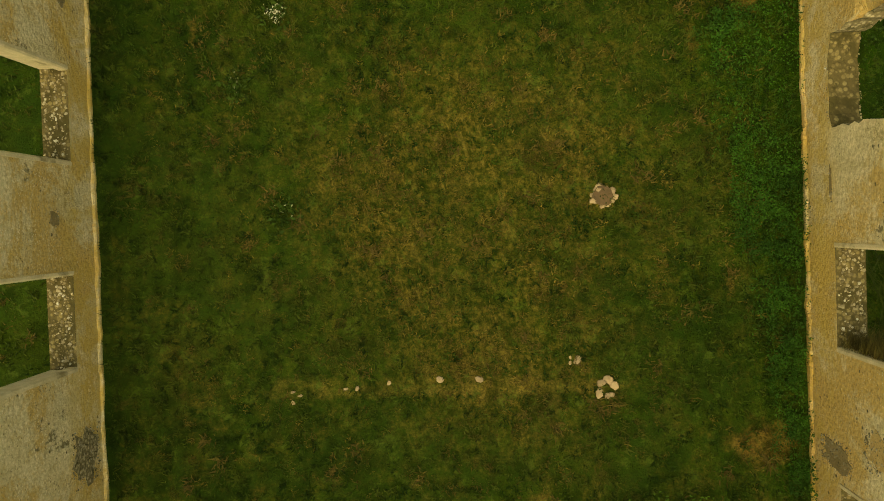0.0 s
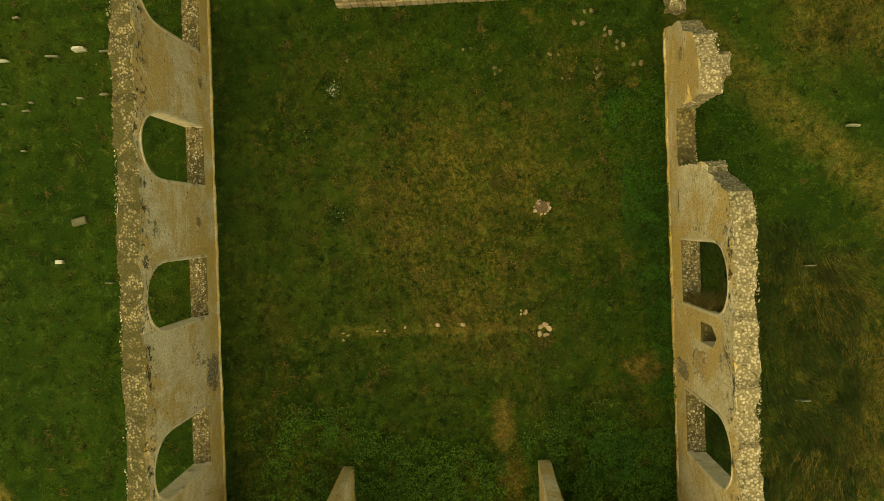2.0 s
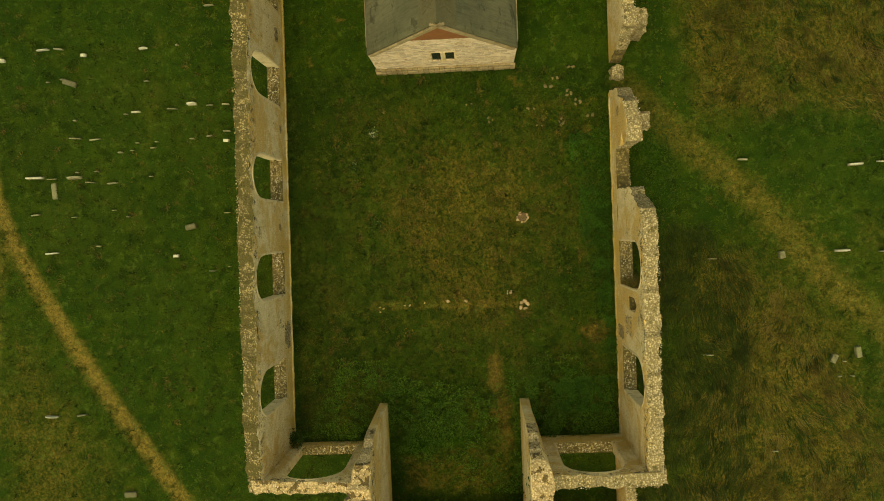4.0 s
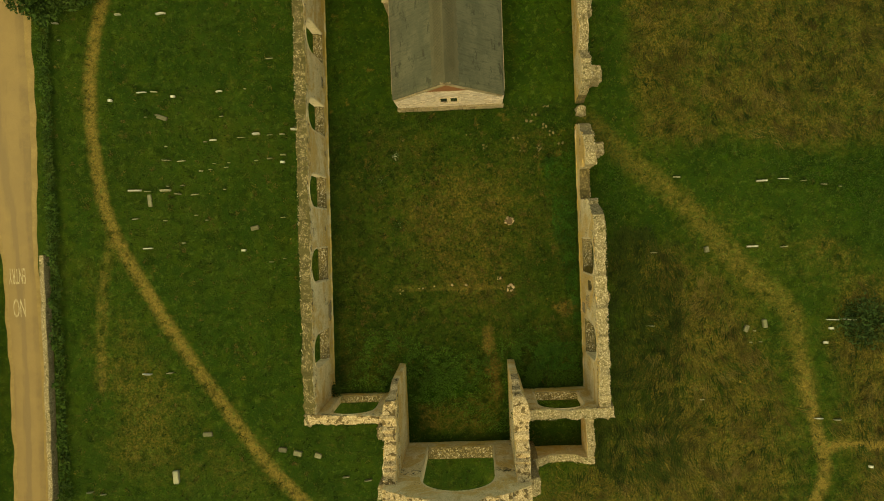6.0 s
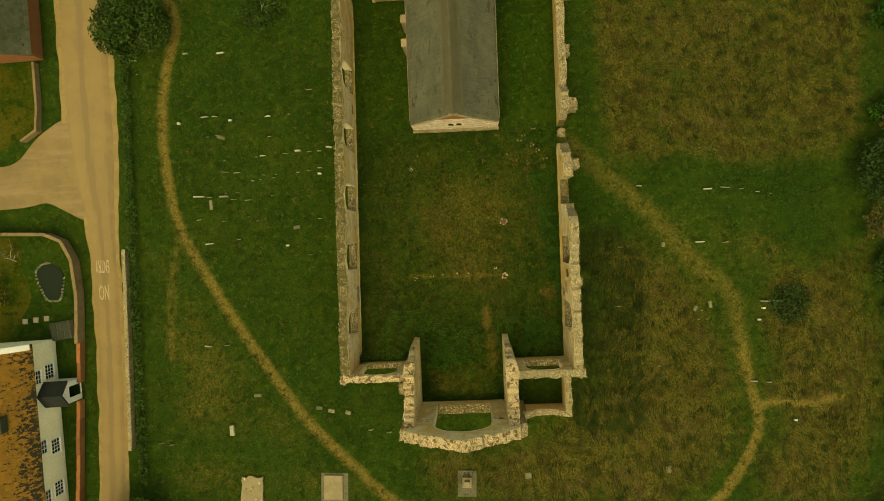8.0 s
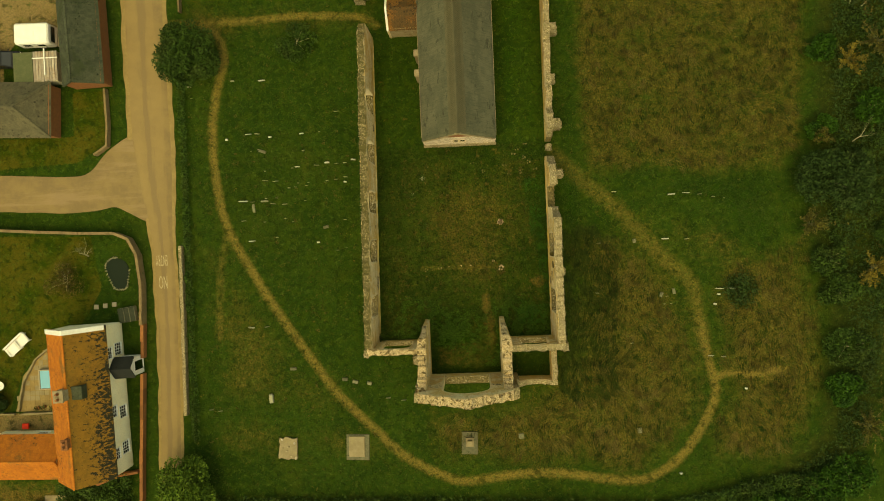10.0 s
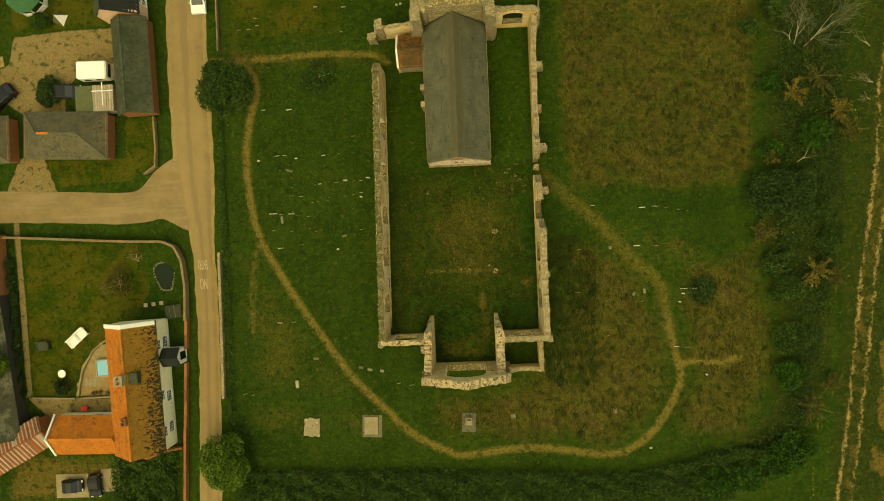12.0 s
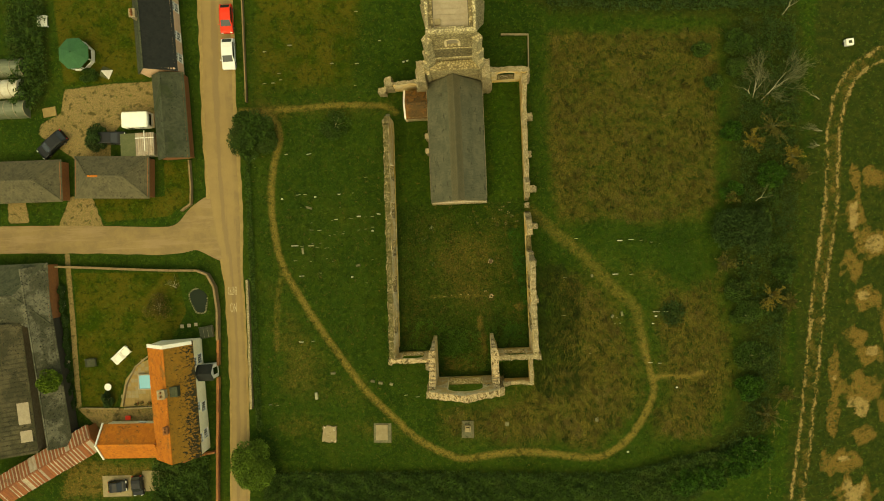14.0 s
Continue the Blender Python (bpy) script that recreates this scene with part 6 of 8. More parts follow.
# rusty sheet-roofed shed
M_RUST = plain("rusty_sheet", (0.27, 0.085, 0.03), (0.20, 0.07, 0.03), 1.2, 0.85, 0.3, (0.14, 0.06, 0.03), each=0.5)
M_TIN = plain("faded_tin_sheet", (0.42, 0.35, 0.25), (0.30, 0.21, 0.13), 1.2, 0.7, 0.2, (0.24, 0.12, 0.05), each=0.5)
rust = house("tin_shed", "long shed with a striped rusty corrugated roof", -59.0, -21.0, -62.0, 3.4, 15.5, 2.3, 3.15, M_BRICK_RED, (M_RUST, M_RUST), category="shed", tiles=False)
rsh = random.Random(4)
for i in range(58):
    for sx in (-1, 1):
        m = Matrix.Translation((sx * 1.0, -7.6 + i * 0.266, 2.72)) @ Matrix.Rotation(sx * math.atan2(0.85, 1.8), 4, "Y")
        part("roof_sheet", boxed(-1.12 + rsh.uniform(-0.06, 0.04), 1.12 + rsh.uniform(-0.04, 0.06), *((-0.075, 0.085) if i % 2 else (-0.165, 0.165)), 0.02, 0.05 + rsh.uniform(0, 0.02), m=m), M_TIN if (i % 2) ^ (rsh.random() < 0.12) else M_RUST, rust)


# garden and boundary walls
def run_wall(name, line, h, t, material, label, seed, cap=None, piece=1.6):
    w = thing(name, (0, 0, 0), label, "garden wall", kind="structure")
    r = random.Random(seed)
    for (a, b), (c, d) in zip(line, line[1:]):
        n = max(1, round(math.hypot(c - a, d - b) / piece))
        for i in range(n):
            p, q = Vector((a + (c - a) * i / n, b + (d - b) * i / n, 0)), Vector((a + (c - a) * (i + 1) / n, b + (d - b) * (i + 1) / n, 0))
            dd = q - p
            m = Matrix.Translation((p + q) / 2) @ Matrix.Rotation(math.atan2(dd.y, dd.x), 4, "Z")
            hh = h + r.uniform(-0.06, 0.06)
            bm = bmesh.new()
            box(bm, -dd.length / 2 - 0.02, dd.length / 2 + 0.02, -t / 2 + r.uniform(-0.02, 0.02), t / 2, -0.2, hh, 0.02, m)
            part("wall_length", bm, material, w)
            if cap:
                part("coping", boxed(-dd.length / 2, dd.length / 2, -t / 2 - 0.05, t / 2 + 0.05, hh, hh + 0.07, 0.01, m), cap, w)
    return w


run_wall("garden_wall", [(-57.0, 6.6), (-52.0, 6.25), (-45.0, 5.7), (-40.7, 5.4), (-36.9, 5.25), (-35.4, 4.6), (-34.5, 2.8), (-34.2, -0.4), (-34.35, -4.6)], 1.3, 0.2, M_GARDEN_BRICK, "brown brick garden wall along the side road", 1, M_GARDEN_BRICK)
run_wall("front_wall", [(-34.35, -4.6), (-34.55, -8.2)], 0.9, 0.24, M_BRICK_RED, "low red brick wall in front of the house", 2, M_BRICK_RED)
run_wall("front_wall", [(-34.65, -9.9), (-35.1, -18.0), (-35.7, -30.0)], 0.9, 0.24, M_BRICK_RED, "low red brick wall in front of the house", 3, M_BRICK_RED)
run_wall("yard_wall", [(-37.35, 20.7), (-37.25, 17.1), (-37.4, 14.6), (-38.8, 13.7)], 0.8, 0.22, M_GARDEN_BRICK, "low curved wall at the road corner", 4)
run_wall("churchyard_wall", [(-29.95, 3.6), (-30.0, -3.0), (-30.1, -9.2), (-30.2, -14.5)], 0.8, 0.35, M_FLINT, "crumbling flint wall beside the lane", 5, None, 0.9)
run_wall("churchyard_wall", [(-28.9, 28.4), (-28.8, 44.0), (-28.8, 60.0)], 0.7, 0.18, M_GARDEN_BRICK, "low flint wall beside the lane", 6, None, 1.2)
run_wall("patio_wall", [(-44.4, -6.4), (-46.6, -8.0), (-48.0, -10.4), (-48.7, -13.6)], 0.5, 0.16, M_CONCRETE, "low curved patio wall", 7, None, 0.7)
run_wall("patio_wall", [(-54.6, -13.7), (-49.2, -13.9)], 0.5, 0.16, M_CONCRETE, "low garden edging wall", 8)
run_wall("patio_wall", [(-48.4, -13.9), (-42.6, -13.8)], 0.6, 0.2, M_CONCRETE, "low patio wall beside the house", 9)
run_wall("bottom_wall", [(-42.0, -21.0), (-40.0, -21.6), (-38.0, -20.8), (-35.6, -20.4)], 1.0, 0.24, M_BRICK_RED, "curving brick wall behind the house", 10)
enclosure = run_wall("tomb_kerb", [(6.9, 35.9), (10.6, 35.7), (10.45, 30.6)], 0.5, 0.16, M_CONCRETE, "pale kerb round a grave plot by the tower", 12)


def car(label, paint, m, length=4.2, width=1.75):
    c = thing("car", m, label, "car", "parked cars")
    L, W = length / 2, width / 2
    side = [(-L, 0.35), (-L + 0.05, 0.75), (-L + 0.35, 0.88), (-L * 0.55, 0.92), (-L * 0.14, 1.40), (L * 0.35, 1.46), (L * 0.66, 1.39), (L * 0.95, 0.95), (L, 0.40)]
    bm = bmesh.new()
    rows = []
    for f in (-1, -0.86, 0.86, 1):
        rows.append([bm.verts.new((f * W * (1 - 0.12 * max(0, z - 0.9) / 0.5), y * (0.985 if abs(f) == 1 else 1), z - (0.03 if abs(f) == 1 and z > 0.6 else 0))) for y, z in side])
    for r, q in zip(rows, rows[1:]):
        for i in range(len(side) - 1):
            bm.faces.new((r[i], r[i + 1], q[i + 1], q[i]))
        bm.faces.new((r[-1], r[0], q[0], q[-1]))
    bm.faces.new(rows[0])
    bm.faces.new(rows[-1])
    bmesh.ops.recalc_face_normals(bm, faces=bm.faces[:])
    part("body", bm, paint, c)

    def pane(y0, z0, y1, z1, w0, w1, name):
        d = Vector((0, y1 - y0, z1 - z0)).normalized()
        n = Vector((0, -d.z, d.y))
        if n.z < 0:
            n = -n
        n = n * 0.012
        v = [Vector((-w0, y0, z0)) + n, Vector((w0, y0, z0)) + n, Vector((w1, y1, z1)) + n, Vector((-w1, y1, z1)) + n]
        raw(name, v + [p - n * 3 for p in v], [(0, 1, 2, 3), (0, 4, 5, 1), (1, 5, 6, 2), (2, 6, 7, 3), (3, 7, 4, 0)], M_GLASS, c)
    pane(-L * 0.535, 0.94, -L * 0.165, 1.37, W * 0.82, W * 0.74, "windscreen")
    pane(L * 0.925, 1.0, L * 0.69, 1.355, W * 0.76, W * 0.70, "rear_window")
    for sx in (-1, 1):
        raw("side_window", [(sx * (W + 0.006), -L * 0.42, 0.96), (sx * (W + 0.006), L * 0.75, 0.98), (sx * (W * 0.9 + 0.01), L * 0.66, 1.33), (sx * (W * 0.9 + 0.01), -L * 0.24, 1.35), (sx * (W - 0.03), -L * 0.42, 0.96), (sx * (W - 0.03), L * 0.75, 0.98)], [(0, 1, 2, 3), (0, 4, 5, 1)], M_GLASS, c)
        part("mirror", boxed(sx * (W + 0.09) - 0.08, sx * (W + 0.09) + 0.08, -L * 0.45, -L * 0.39, 0.95, 1.07, 0.02), paint, c)
        part("headlight", boxed(sx * W * 0.72 - 0.16, sx * W * 0.72 + 0.16, -L - 0.012, -L + 0.2, 0.60, 0.76, 0.02), M_WHITE, c, "clear headlamp")
        part("tail_light", boxed(sx * W * 0.84 - 0.1, sx * W * 0.84 + 0.1, L - 0.1, L + 0.012, 0.7, 0.95, 0.02), M_TAIL, c, "red tail lamp")
        for y in (-L * 0.62, L * 0.6):
            bm = bmesh.new()
            cyl(bm, 0.31, 0.31, -0.1, 0.1, 16, Matrix.Translation((sx * (W - 0.08), y, 0.31)) @ Matrix.Rotation(math.pi / 2, 4, "Y"))
            wh = part("wheel", bm, M_TYRE, c)
            bm = bmesh.new()
            cyl(bm, 0.19, 0.19, -0.105, 0.105, 12, Matrix.Translation((sx * (W - 0.075), y, 0.31)) @ Matrix.Rotation(math.pi / 2, 4, "Y"))
            part("rim", bm, M_LEAD, wh)
    return c


def paint_of(name, c):
    m, nt, b = nodes_of(name, 0.5)
    v = world_pos(nt)
    nt.links.new(mix_of(nt, span(nt, noise_of(nt, v, 2.0, 4), 0.4, 0.7, 0, 0.25), c, tuple(x * 0.7 for x in c)), b.inputs["Base Color"])
    b.inputs["Coat Weight"].default_value = 0.1
    b.inputs["Specular IOR Level"].default_value = 0.15
    return m


M_RED = paint_of("red_car_paint", (0.62, 0.03, 0.015))
M_CARWHITE = paint_of("white_car_paint", (0.62, 0.61, 0.56))
M_BLACKCAR = paint_of("black_car_paint", (0.008, 0.009, 0.009))
M_TAIL = paint_of("lamp_red", (0.35, 0.02, 0.01))
M_TYRE = plain("tyre_rubber", (0.02, 0.02, 0.018), (0.03, 0.03, 0.026), 4.0, 0.9, 0.1)
car("bright red hatchback parked at the roadside", M_RED, (-31.05, 40.0, 0.05), 4.0, 1.72)
car("white hatchback parked behind the red car", M_CARWHITE, (-31.0, 35.15, 0.05), 4.3, 1.78)
car("dark estate car standing on the gravel yard", M_BLACKCAR, (-56.7, 23.8, 0.02, 0, 0, -52), 4.5, 1.85)
car("black car half hidden by the yard hedge", M_BLACKCAR, (-48.3, 24.3, 0.02, 0, 0, 88), 4.1, 1.75)
car("black car on a concrete pad behind the house", M_BLACKCAR, (-49.8, -24.8, 0.10, 0, 0, 92), 2.6, 1.5)
car("dark car parked between concrete pads", M_BLACKCAR, (-46.9, -24.8, 0.06, 0, 0, 3), 2.8, 1.45)
for x, y, w, l in ((-50.2, -25.0, 4.2, 3.0), (-45.3, -24.4, 2.4, 2.9)):
    pad = thing("concrete_pad", (x, y, 0), "pale concrete hardstanding", "paving", kind="structure")
    part("slab", boxed(-w / 2, w / 2, -l / 2, l / 2, -0.1, 0.07, 0.02), M_CONCRETE, pad)


def caravan(m):
    c = thing("caravan", m, "white touring caravan standing on gravel", "caravan")
    bm = bmesh.new()
    box(bm, -2.05, 1.75, -1.08, 1.08, 0.55, 2.5, 0.16)
    for v in bm.verts:
        if v.co.z > 2.3:
            v.co.x *= 0.97
    part("body", bm, M_WHITE, c)
    part("roof_light", boxed(-0.4, 0.2, -0.35, 0.35, 2.5, 2.54, 0.015), M_WHITE, c, "low white roof light")
    part("end_window", boxed(1.76, 1.80, -0.8, 0.8, 1.3, 2.0, 0.01), M_GLASS, c)
    for x in (-0.9, 0.6):
        part("side_window", boxed(x - 0.4, x + 0.4, -1.1, -1.085, 1.4, 1.95), M_GLASS, c)
    part("tow_bar", boxed(-2.75, -2.0, -0.06, 0.06, 0.5, 0.58), M_LEAD, c)
    bm = bmesh.new()
    cyl(bm, 0.05, 0.04, 0.0, 0.55, 8, Matrix.Translation((-2.6, 0, 0)))
    part("jockey_wheel", bm, M_LEAD, c)
    for sy in (-1, 1):
        bm = bmesh.new()
        cyl(bm, 0.3, 0.3, -0.09, 0.09, 14, Matrix.Translation((0, sy * 0.98, 0.3)) @ Matrix.Rotation(math.pi / 2, 4, "X"))
        part("wheel", bm, M_TYRE, c)
    part("bumper", boxed(1.75, 1.98, -1.0, 1.0, 0.5, 0.75, 0.04), M_LEAD, c)


caravan((-43.9, 26.45, 0, 0, 0, -1))
# lean-to shed with a slatted top
shed = thing("yard_shed", (-43.9, 23.0, 0), "flat-roofed shed with pale slats laid on top", "shed")
part("body", boxed(-2.3, 2.3, -1.55, 1.55, 0, 2.0), M_BARK, shed)
M_FELT = plain("green_felt", (0.075, 0.085, 0.035), (0.10, 0.105, 0.045), 1.5, 0.95, 0.3)
part("felt_roof", boxed(-2.4, -0.3, -1.6, 1.6, 2.0, 2.1, 0.02), M_FELT, shed, "green mineral felt")
for i in range(9):
    part("slat", boxed(-0.25 + i * 0.29, 0.0 + i * 0.29, -1.6 + 0.08 * (i % 3), 1.62, 2.0, 2.09 + 0.02 * (i % 2)), M_TIN, shed)
part("loose_pole", boxed(-0.3, 2.4, 0.85, 0.95, 2.12, 2.2), M_WHITE, shed)
part("loose_pole", boxed(1.0, 1.1, -0.9, 1.9, 2.2, 2.28), M_WHITE, shed)
# gazebo
gaz = thing("gazebo", (-52.2, 36.0, 0), "octagonal garden gazebo with a green roof", "gazebo")
M_GREEN = plain("green_canvas", (0.030, 0.10, 0.035), (0.024, 0.08, 0.03), 1.0, 0.8, 0.1)
ring = [(2.25 * math.cos(a), 2.25 * math.sin(a)) for a in (math.pi / 8 + k * math.pi / 4 for k in range(8))]
for k in range(8):
    (a, b), (c, d) = ring[k], ring[(k + 1) % 8]
    raw("roof_panel", [(a, b, 2.2), (c, d, 2.2), (0, 0, 3.2), (a, b, 2.12), (c, d, 2.12), (0, 0, 3.1)], [(0, 1, 2), (5, 4, 3), (0, 3, 4, 1)], M_GREEN, gaz)
    part("post", boxed(a * 0.9 - 0.05, a * 0.9 + 0.05, b * 0.9 - 0.05, b * 0.9 + 0.05, 0, 2.2), M_WHITE, gaz)
    m = Matrix.Translation(((a + c) * 0.45, (b + d) * 0.45, 0)) @ Matrix.Rotation(math.atan2(d - b, c - a), 4, "Z")
    part("side_panel", boxed(-0.7, 0.7, -0.03, 0.03, 0.0, 0.9, m=m), M_WHITE, gaz)
bm = bmesh.new()
cyl(bm, 0.12, 0.04, 3.12, 3.45, 8)
part("finial", bm, M_GREEN, gaz)


def polytunnel(x, y, w, l, h, material, label):
    p = thing("polytunnel", (x, y, 0), label, "polytunnel", "tunnels in the far garden")
    vs, fs = [], []
    for i in range(13):
        a = math.pi * i / 12
        for xx in (-l / 2, l / 2):
            vs.append((xx, -w / 2 * math.cos(a), h * math.sin(a)))
    for i in range(12):
        fs.append((2 * i, 2 * i + 1, 2 * i + 3, 2 * i + 2))
    fs += [tuple(range(0, 26, 2)), tuple(range(1, 26, 2))]
    raw("cover", vs, fs, material, p)
    for k in range(5):
        xx = -l / 2 + l * k / 4
        bm = bmesh.new()
        for i in range(12):
            q0, q1 = Vector(vs[2 * i]) * 1.012, Vector(vs[2 * i + 2]) * 1.012
            q0.x = q1.x = xx
            d = q1 - q0
            box(bm, -d.length / 2, d.length / 2, -0.03, 0.03, -0.02, 0.03, 0, Matrix.Translation((q0 + q1) / 2) @ d.to_track_quat("X", "Z").to_matrix().to_4x4())
        part("hoop", bm, M_LEAD, p)


M_CLOTH = plain("grubby_white_polythene", (0.52, 0.48, 0.36), (0.40, 0.36, 0.26), 0.8, 0.6, 0.1, (0.30, 0.27, 0.18))
M_POLY = plain("dull_polythene", (0.13, 0.14, 0.085), (0.10, 0.11, 0.06), 1.0, 0.4, 0.1)
polytunnel(-63.0, 34.9, 2.6, 5.5, 1.9, M_POLY, "grey polythene tunnel in the far garden")
polytunnel(-63.3, 32.0, 2.7, 5.0, 1.8, M_CLOTH, "white polythene tunnel in the far garden")
polytunnel(-62.8, 29.1, 2.6, 5.6, 1.9, M_POLY, "grey polythene tunnel in the far garden")

# garden things
M_WATER = nodes_of("pool_water", 0.1)[0]
M_WATER.node_tree.nodes["Principled BSDF"].inputs["Base Color"].default_value = (0.15, 0.36, 0.44, 1)
pool = thing("paddling_pool", (-45.1, -10.2, 0), "small raised pool of pale blue water on the patio", "pool")
part("water", boxed(-0.95, 0.95, -0.95, 0.95, 0.0, 0.5), M_WATER, pool)
for x0, x1, y0, y1 in ((-1.1, -0.952, -1.1, 1.1), (0.952, 1.1, -1.1, 1.1), (-0.95, 0.95, -1.1, -0.952), (-0.95, 0.95, 0.952, 1.1)):
    part("rim", boxed(x0, x1, y0, y1, 0, 0.6, 0.02), M_LEAD, pool)
# flagstones of the patio
patio = thing("patio", (-46.6, -10.4, 0), "sandy patio of mixed stone flags", "patio", kind="structure")
r = random.Random(5)
part("bed", slab_wall([(-2.6, -3.3), (2.0, -3.3), (2.0, 3.4), (0.0, 2.4), (-1.6, 0.6)], [], 0.03, lambda s, z, d: (s, z, 0.045 - d)), M_VERGE, patio)
for i in range(9):
    for j in range(12):
        x, y = -2.4 + i * 0.52, -3.2 + j * 0.55
        if x > -2.6 + max(0, (y + 2.4) * 0.62) and x < 1.7 and r.random() < 0.9:
            part("flag", boxed(x, x + 0.48, y, y + 0.5, 0.02, 0.062 + r.uniform(0, 0.012), 0.008), M_CONCRETE if r.random() < 0.6 else M_VERGE, patio)
pond = thing("garden_pond", (-37.1, 0.9, 0), "dark garden pond with a rim of weathered stones", "pond")
M_POND = nodes_of("pond_water", 0.12)[0]
M_POND.node_tree.nodes["Principled BSDF"].inputs["Base Color"].default_value = (0.012, 0.018, 0.010, 1)
M_POND.node_tree.nodes["Principled BSDF"].inputs["Specular IOR Level"].default_value = 0.04
RIM = stone_meshes("rim_stone", M_LEDGER)
edge = [(1.15 * math.cos(a) * (1 + 0.16 * math.sin(3 * a)) - 0.22 * math.sin(a), 1.85 * math.sin(a) * (1 + 0.1 * math.cos(2 * a))) for a in (k * math.pi / 20 for k in range(40))]
bm = bmesh.new()
prism(bm, edge, -0.1, 0.055)
part("water", bm, M_POND, pond)
for i, (a, b) in enumerate(edge):
    if i in range(2, 9):
        continue
    ob = new("edging_stone", RIM[i % 6])
    ob.parent, ob.matrix_basis = pond, Matrix.LocRotScale((a * 1.05, b * 1.05, 0.06), Euler((0, 0, i)), Vector((0.26 + 0.06 * (i % 3), 0.22, 0.2)))
for i, x in enumerate((-39.7, -38.7, -37.7)):
    s = thing("stepping_slab", (x, -2.6 + 0.1 * i, 0), "pale square slab set in the lawn", "paving slab", "stepping slabs")
    part("slab", boxed(-0.24, 0.24, -0.24, 0.24, -0.05, 0.09, 0.015), M_LEAD, s)
cf = thing("cold_frame", (-36.1, -3.5, 0, 0, 0, 8), "low glazed cold frame beside the house", "cold frame")
part("box", boxed(-0.9, 0.9, -0.8, 0.8, 0, 0.7), M_BARK, cf)
for i in range(3):
    part("light", boxed(-0.88 + i * 0.6, -0.32 + i * 0.6, -0.8, 0.8, 0.70, 0.74), M_SLATE, cf)


def lounger(x, y, turn, material, label):
    t = thing("garden_bench", (x, y, 0, 0, 0, turn), label, "bench", "benches on the lawn")
    part("seat", boxed(-0.75, 0.75, -0.6, 0.45, 0.35, 0.45, 0.03), material, t)
    part("backrest", boxed(-0.75, 0.75, 0.45, 0.6, 0.35, 0.9, 0.03), material, t)
    for sx in (-0.7, 0.7):
        for sy in (-0.55, 0.4):
            part("leg", boxed(sx - 0.04, sx + 0.04, sy - 0.04, sy + 0.04, 0, 0.35), material, t)
        part("arm", boxed(sx - 0.06, sx + 0.06, -0.55, 0.45, 0.6, 0.66), material, t)


lounger(-48.9, -6.7, 40, M_WHITE, "white plastic garden bench on the lawn")
lounger(-48.0, -5.9, 40, M_WHITE, "white plastic garden bench on the lawn")
lounger(-52.9, -7.2, 5, M_SLATE, "grey metal garden bench on the lawn")
lounger(-57.3, 41.2, 90, M_WHITE, "white garden bench by the shrubs")
tub = thing("round_table", (-50.5, -10.7, 0), "round white garden table", "table")
bm = bmesh.new()
cyl(bm, 0.5, 0.5, 0.68, 0.73, 20)
part("tabletop", bm, M_WHITE, tub)
bm = bmesh.new()
cyl(bm, 0.05, 0.05, 0.0, 0.68, 8)
part("pedestal", bm, M_LEAD, tub)
tent = thing("play_tent", (-48.8, 33.6, 0, 0, 0, 20), "small green and white play tent on the lawn", "tent")
for k in range(4):
    a0, a1 = k * math.pi / 2, (k + 1) * math.pi / 2
    raw("panel", [(1.05 * math.cos(a0), 1.05 * math.sin(a0), 0), (1.05 * math.cos(a1), 1.05 * math.sin(a1), 0), (0, 0, 1.6), (0.98 * math.cos(a0), 0.98 * math.sin(a0), 0), (0.98 * math.cos(a1), 0.98 * math.sin(a1), 0), (0, 0, 1.5)], [(0, 1, 2), (5, 4, 3), (0, 3, 4, 1)], M_WHITE if k == 3 else M_FELT, tent)
pal = thing("sandpit", (-57.2, 28.5, 0, 0, 0, 8), "flat wooden sandpit cover on the grass", "sandpit")
for i in range(5):
    part("board", boxed(-0.95, 0.95, -0.65 + i * 0.26, -0.41 + i * 0.26, 0, 0.16 + 0.01 * (i % 2)), M_VERGE, pal)
bin_ = thing("water_butt", (-55.6, -17.0, 0), "black round water butt against the shed", "water butt")
bm = bmesh.new()
cyl(bm, 0.62, 0.7, 0, 1.1, 18)
part("drum", bm, M_BLACKCAR, bin_)
bm = bmesh.new()
cyl(bm, 0.72, 0.72, 1.1, 1.16, 18)
part("lid", bm, M_TYRE, bin_)
M_BLUE = plain("blue_plastic", (0.03, 0.08, 0.42), (0.03, 0.07, 0.34), 2.0, 0.5, 0.05)
blue = thing("wheelie_bin", (-56.1, -15.7, 0), "dark bin with a bright blue lid", "bin")
part("body", boxed(-0.3, 0.3, -0.35, 0.35, 0, 0.95, 0.03), M_TYRE, blue)
part("lid", boxed(-0.33, 0.33, -0.38, 0.38, 0.95, 1.03, 0.02), M_BLUE, blue, "bright blue plastic lid")
redt = thing("garden_barrow", (-47.9, -15.2, 0), "small red garden barrow by the house wing", "barrow")
part("tray", boxed(-0.4, 0.3, -0.3, 0.3, 0.35, 0.6, 0.04), M_RED, redt)
for sx, sy in ((-0.3, -0.2), (-0.3, 0.2), (0.2, 0.0)):
    part("leg", boxed(sx - 0.03, sx + 0.03, sy - 0.03, sy + 0.03, 0, 0.35), M_TYRE, redt)
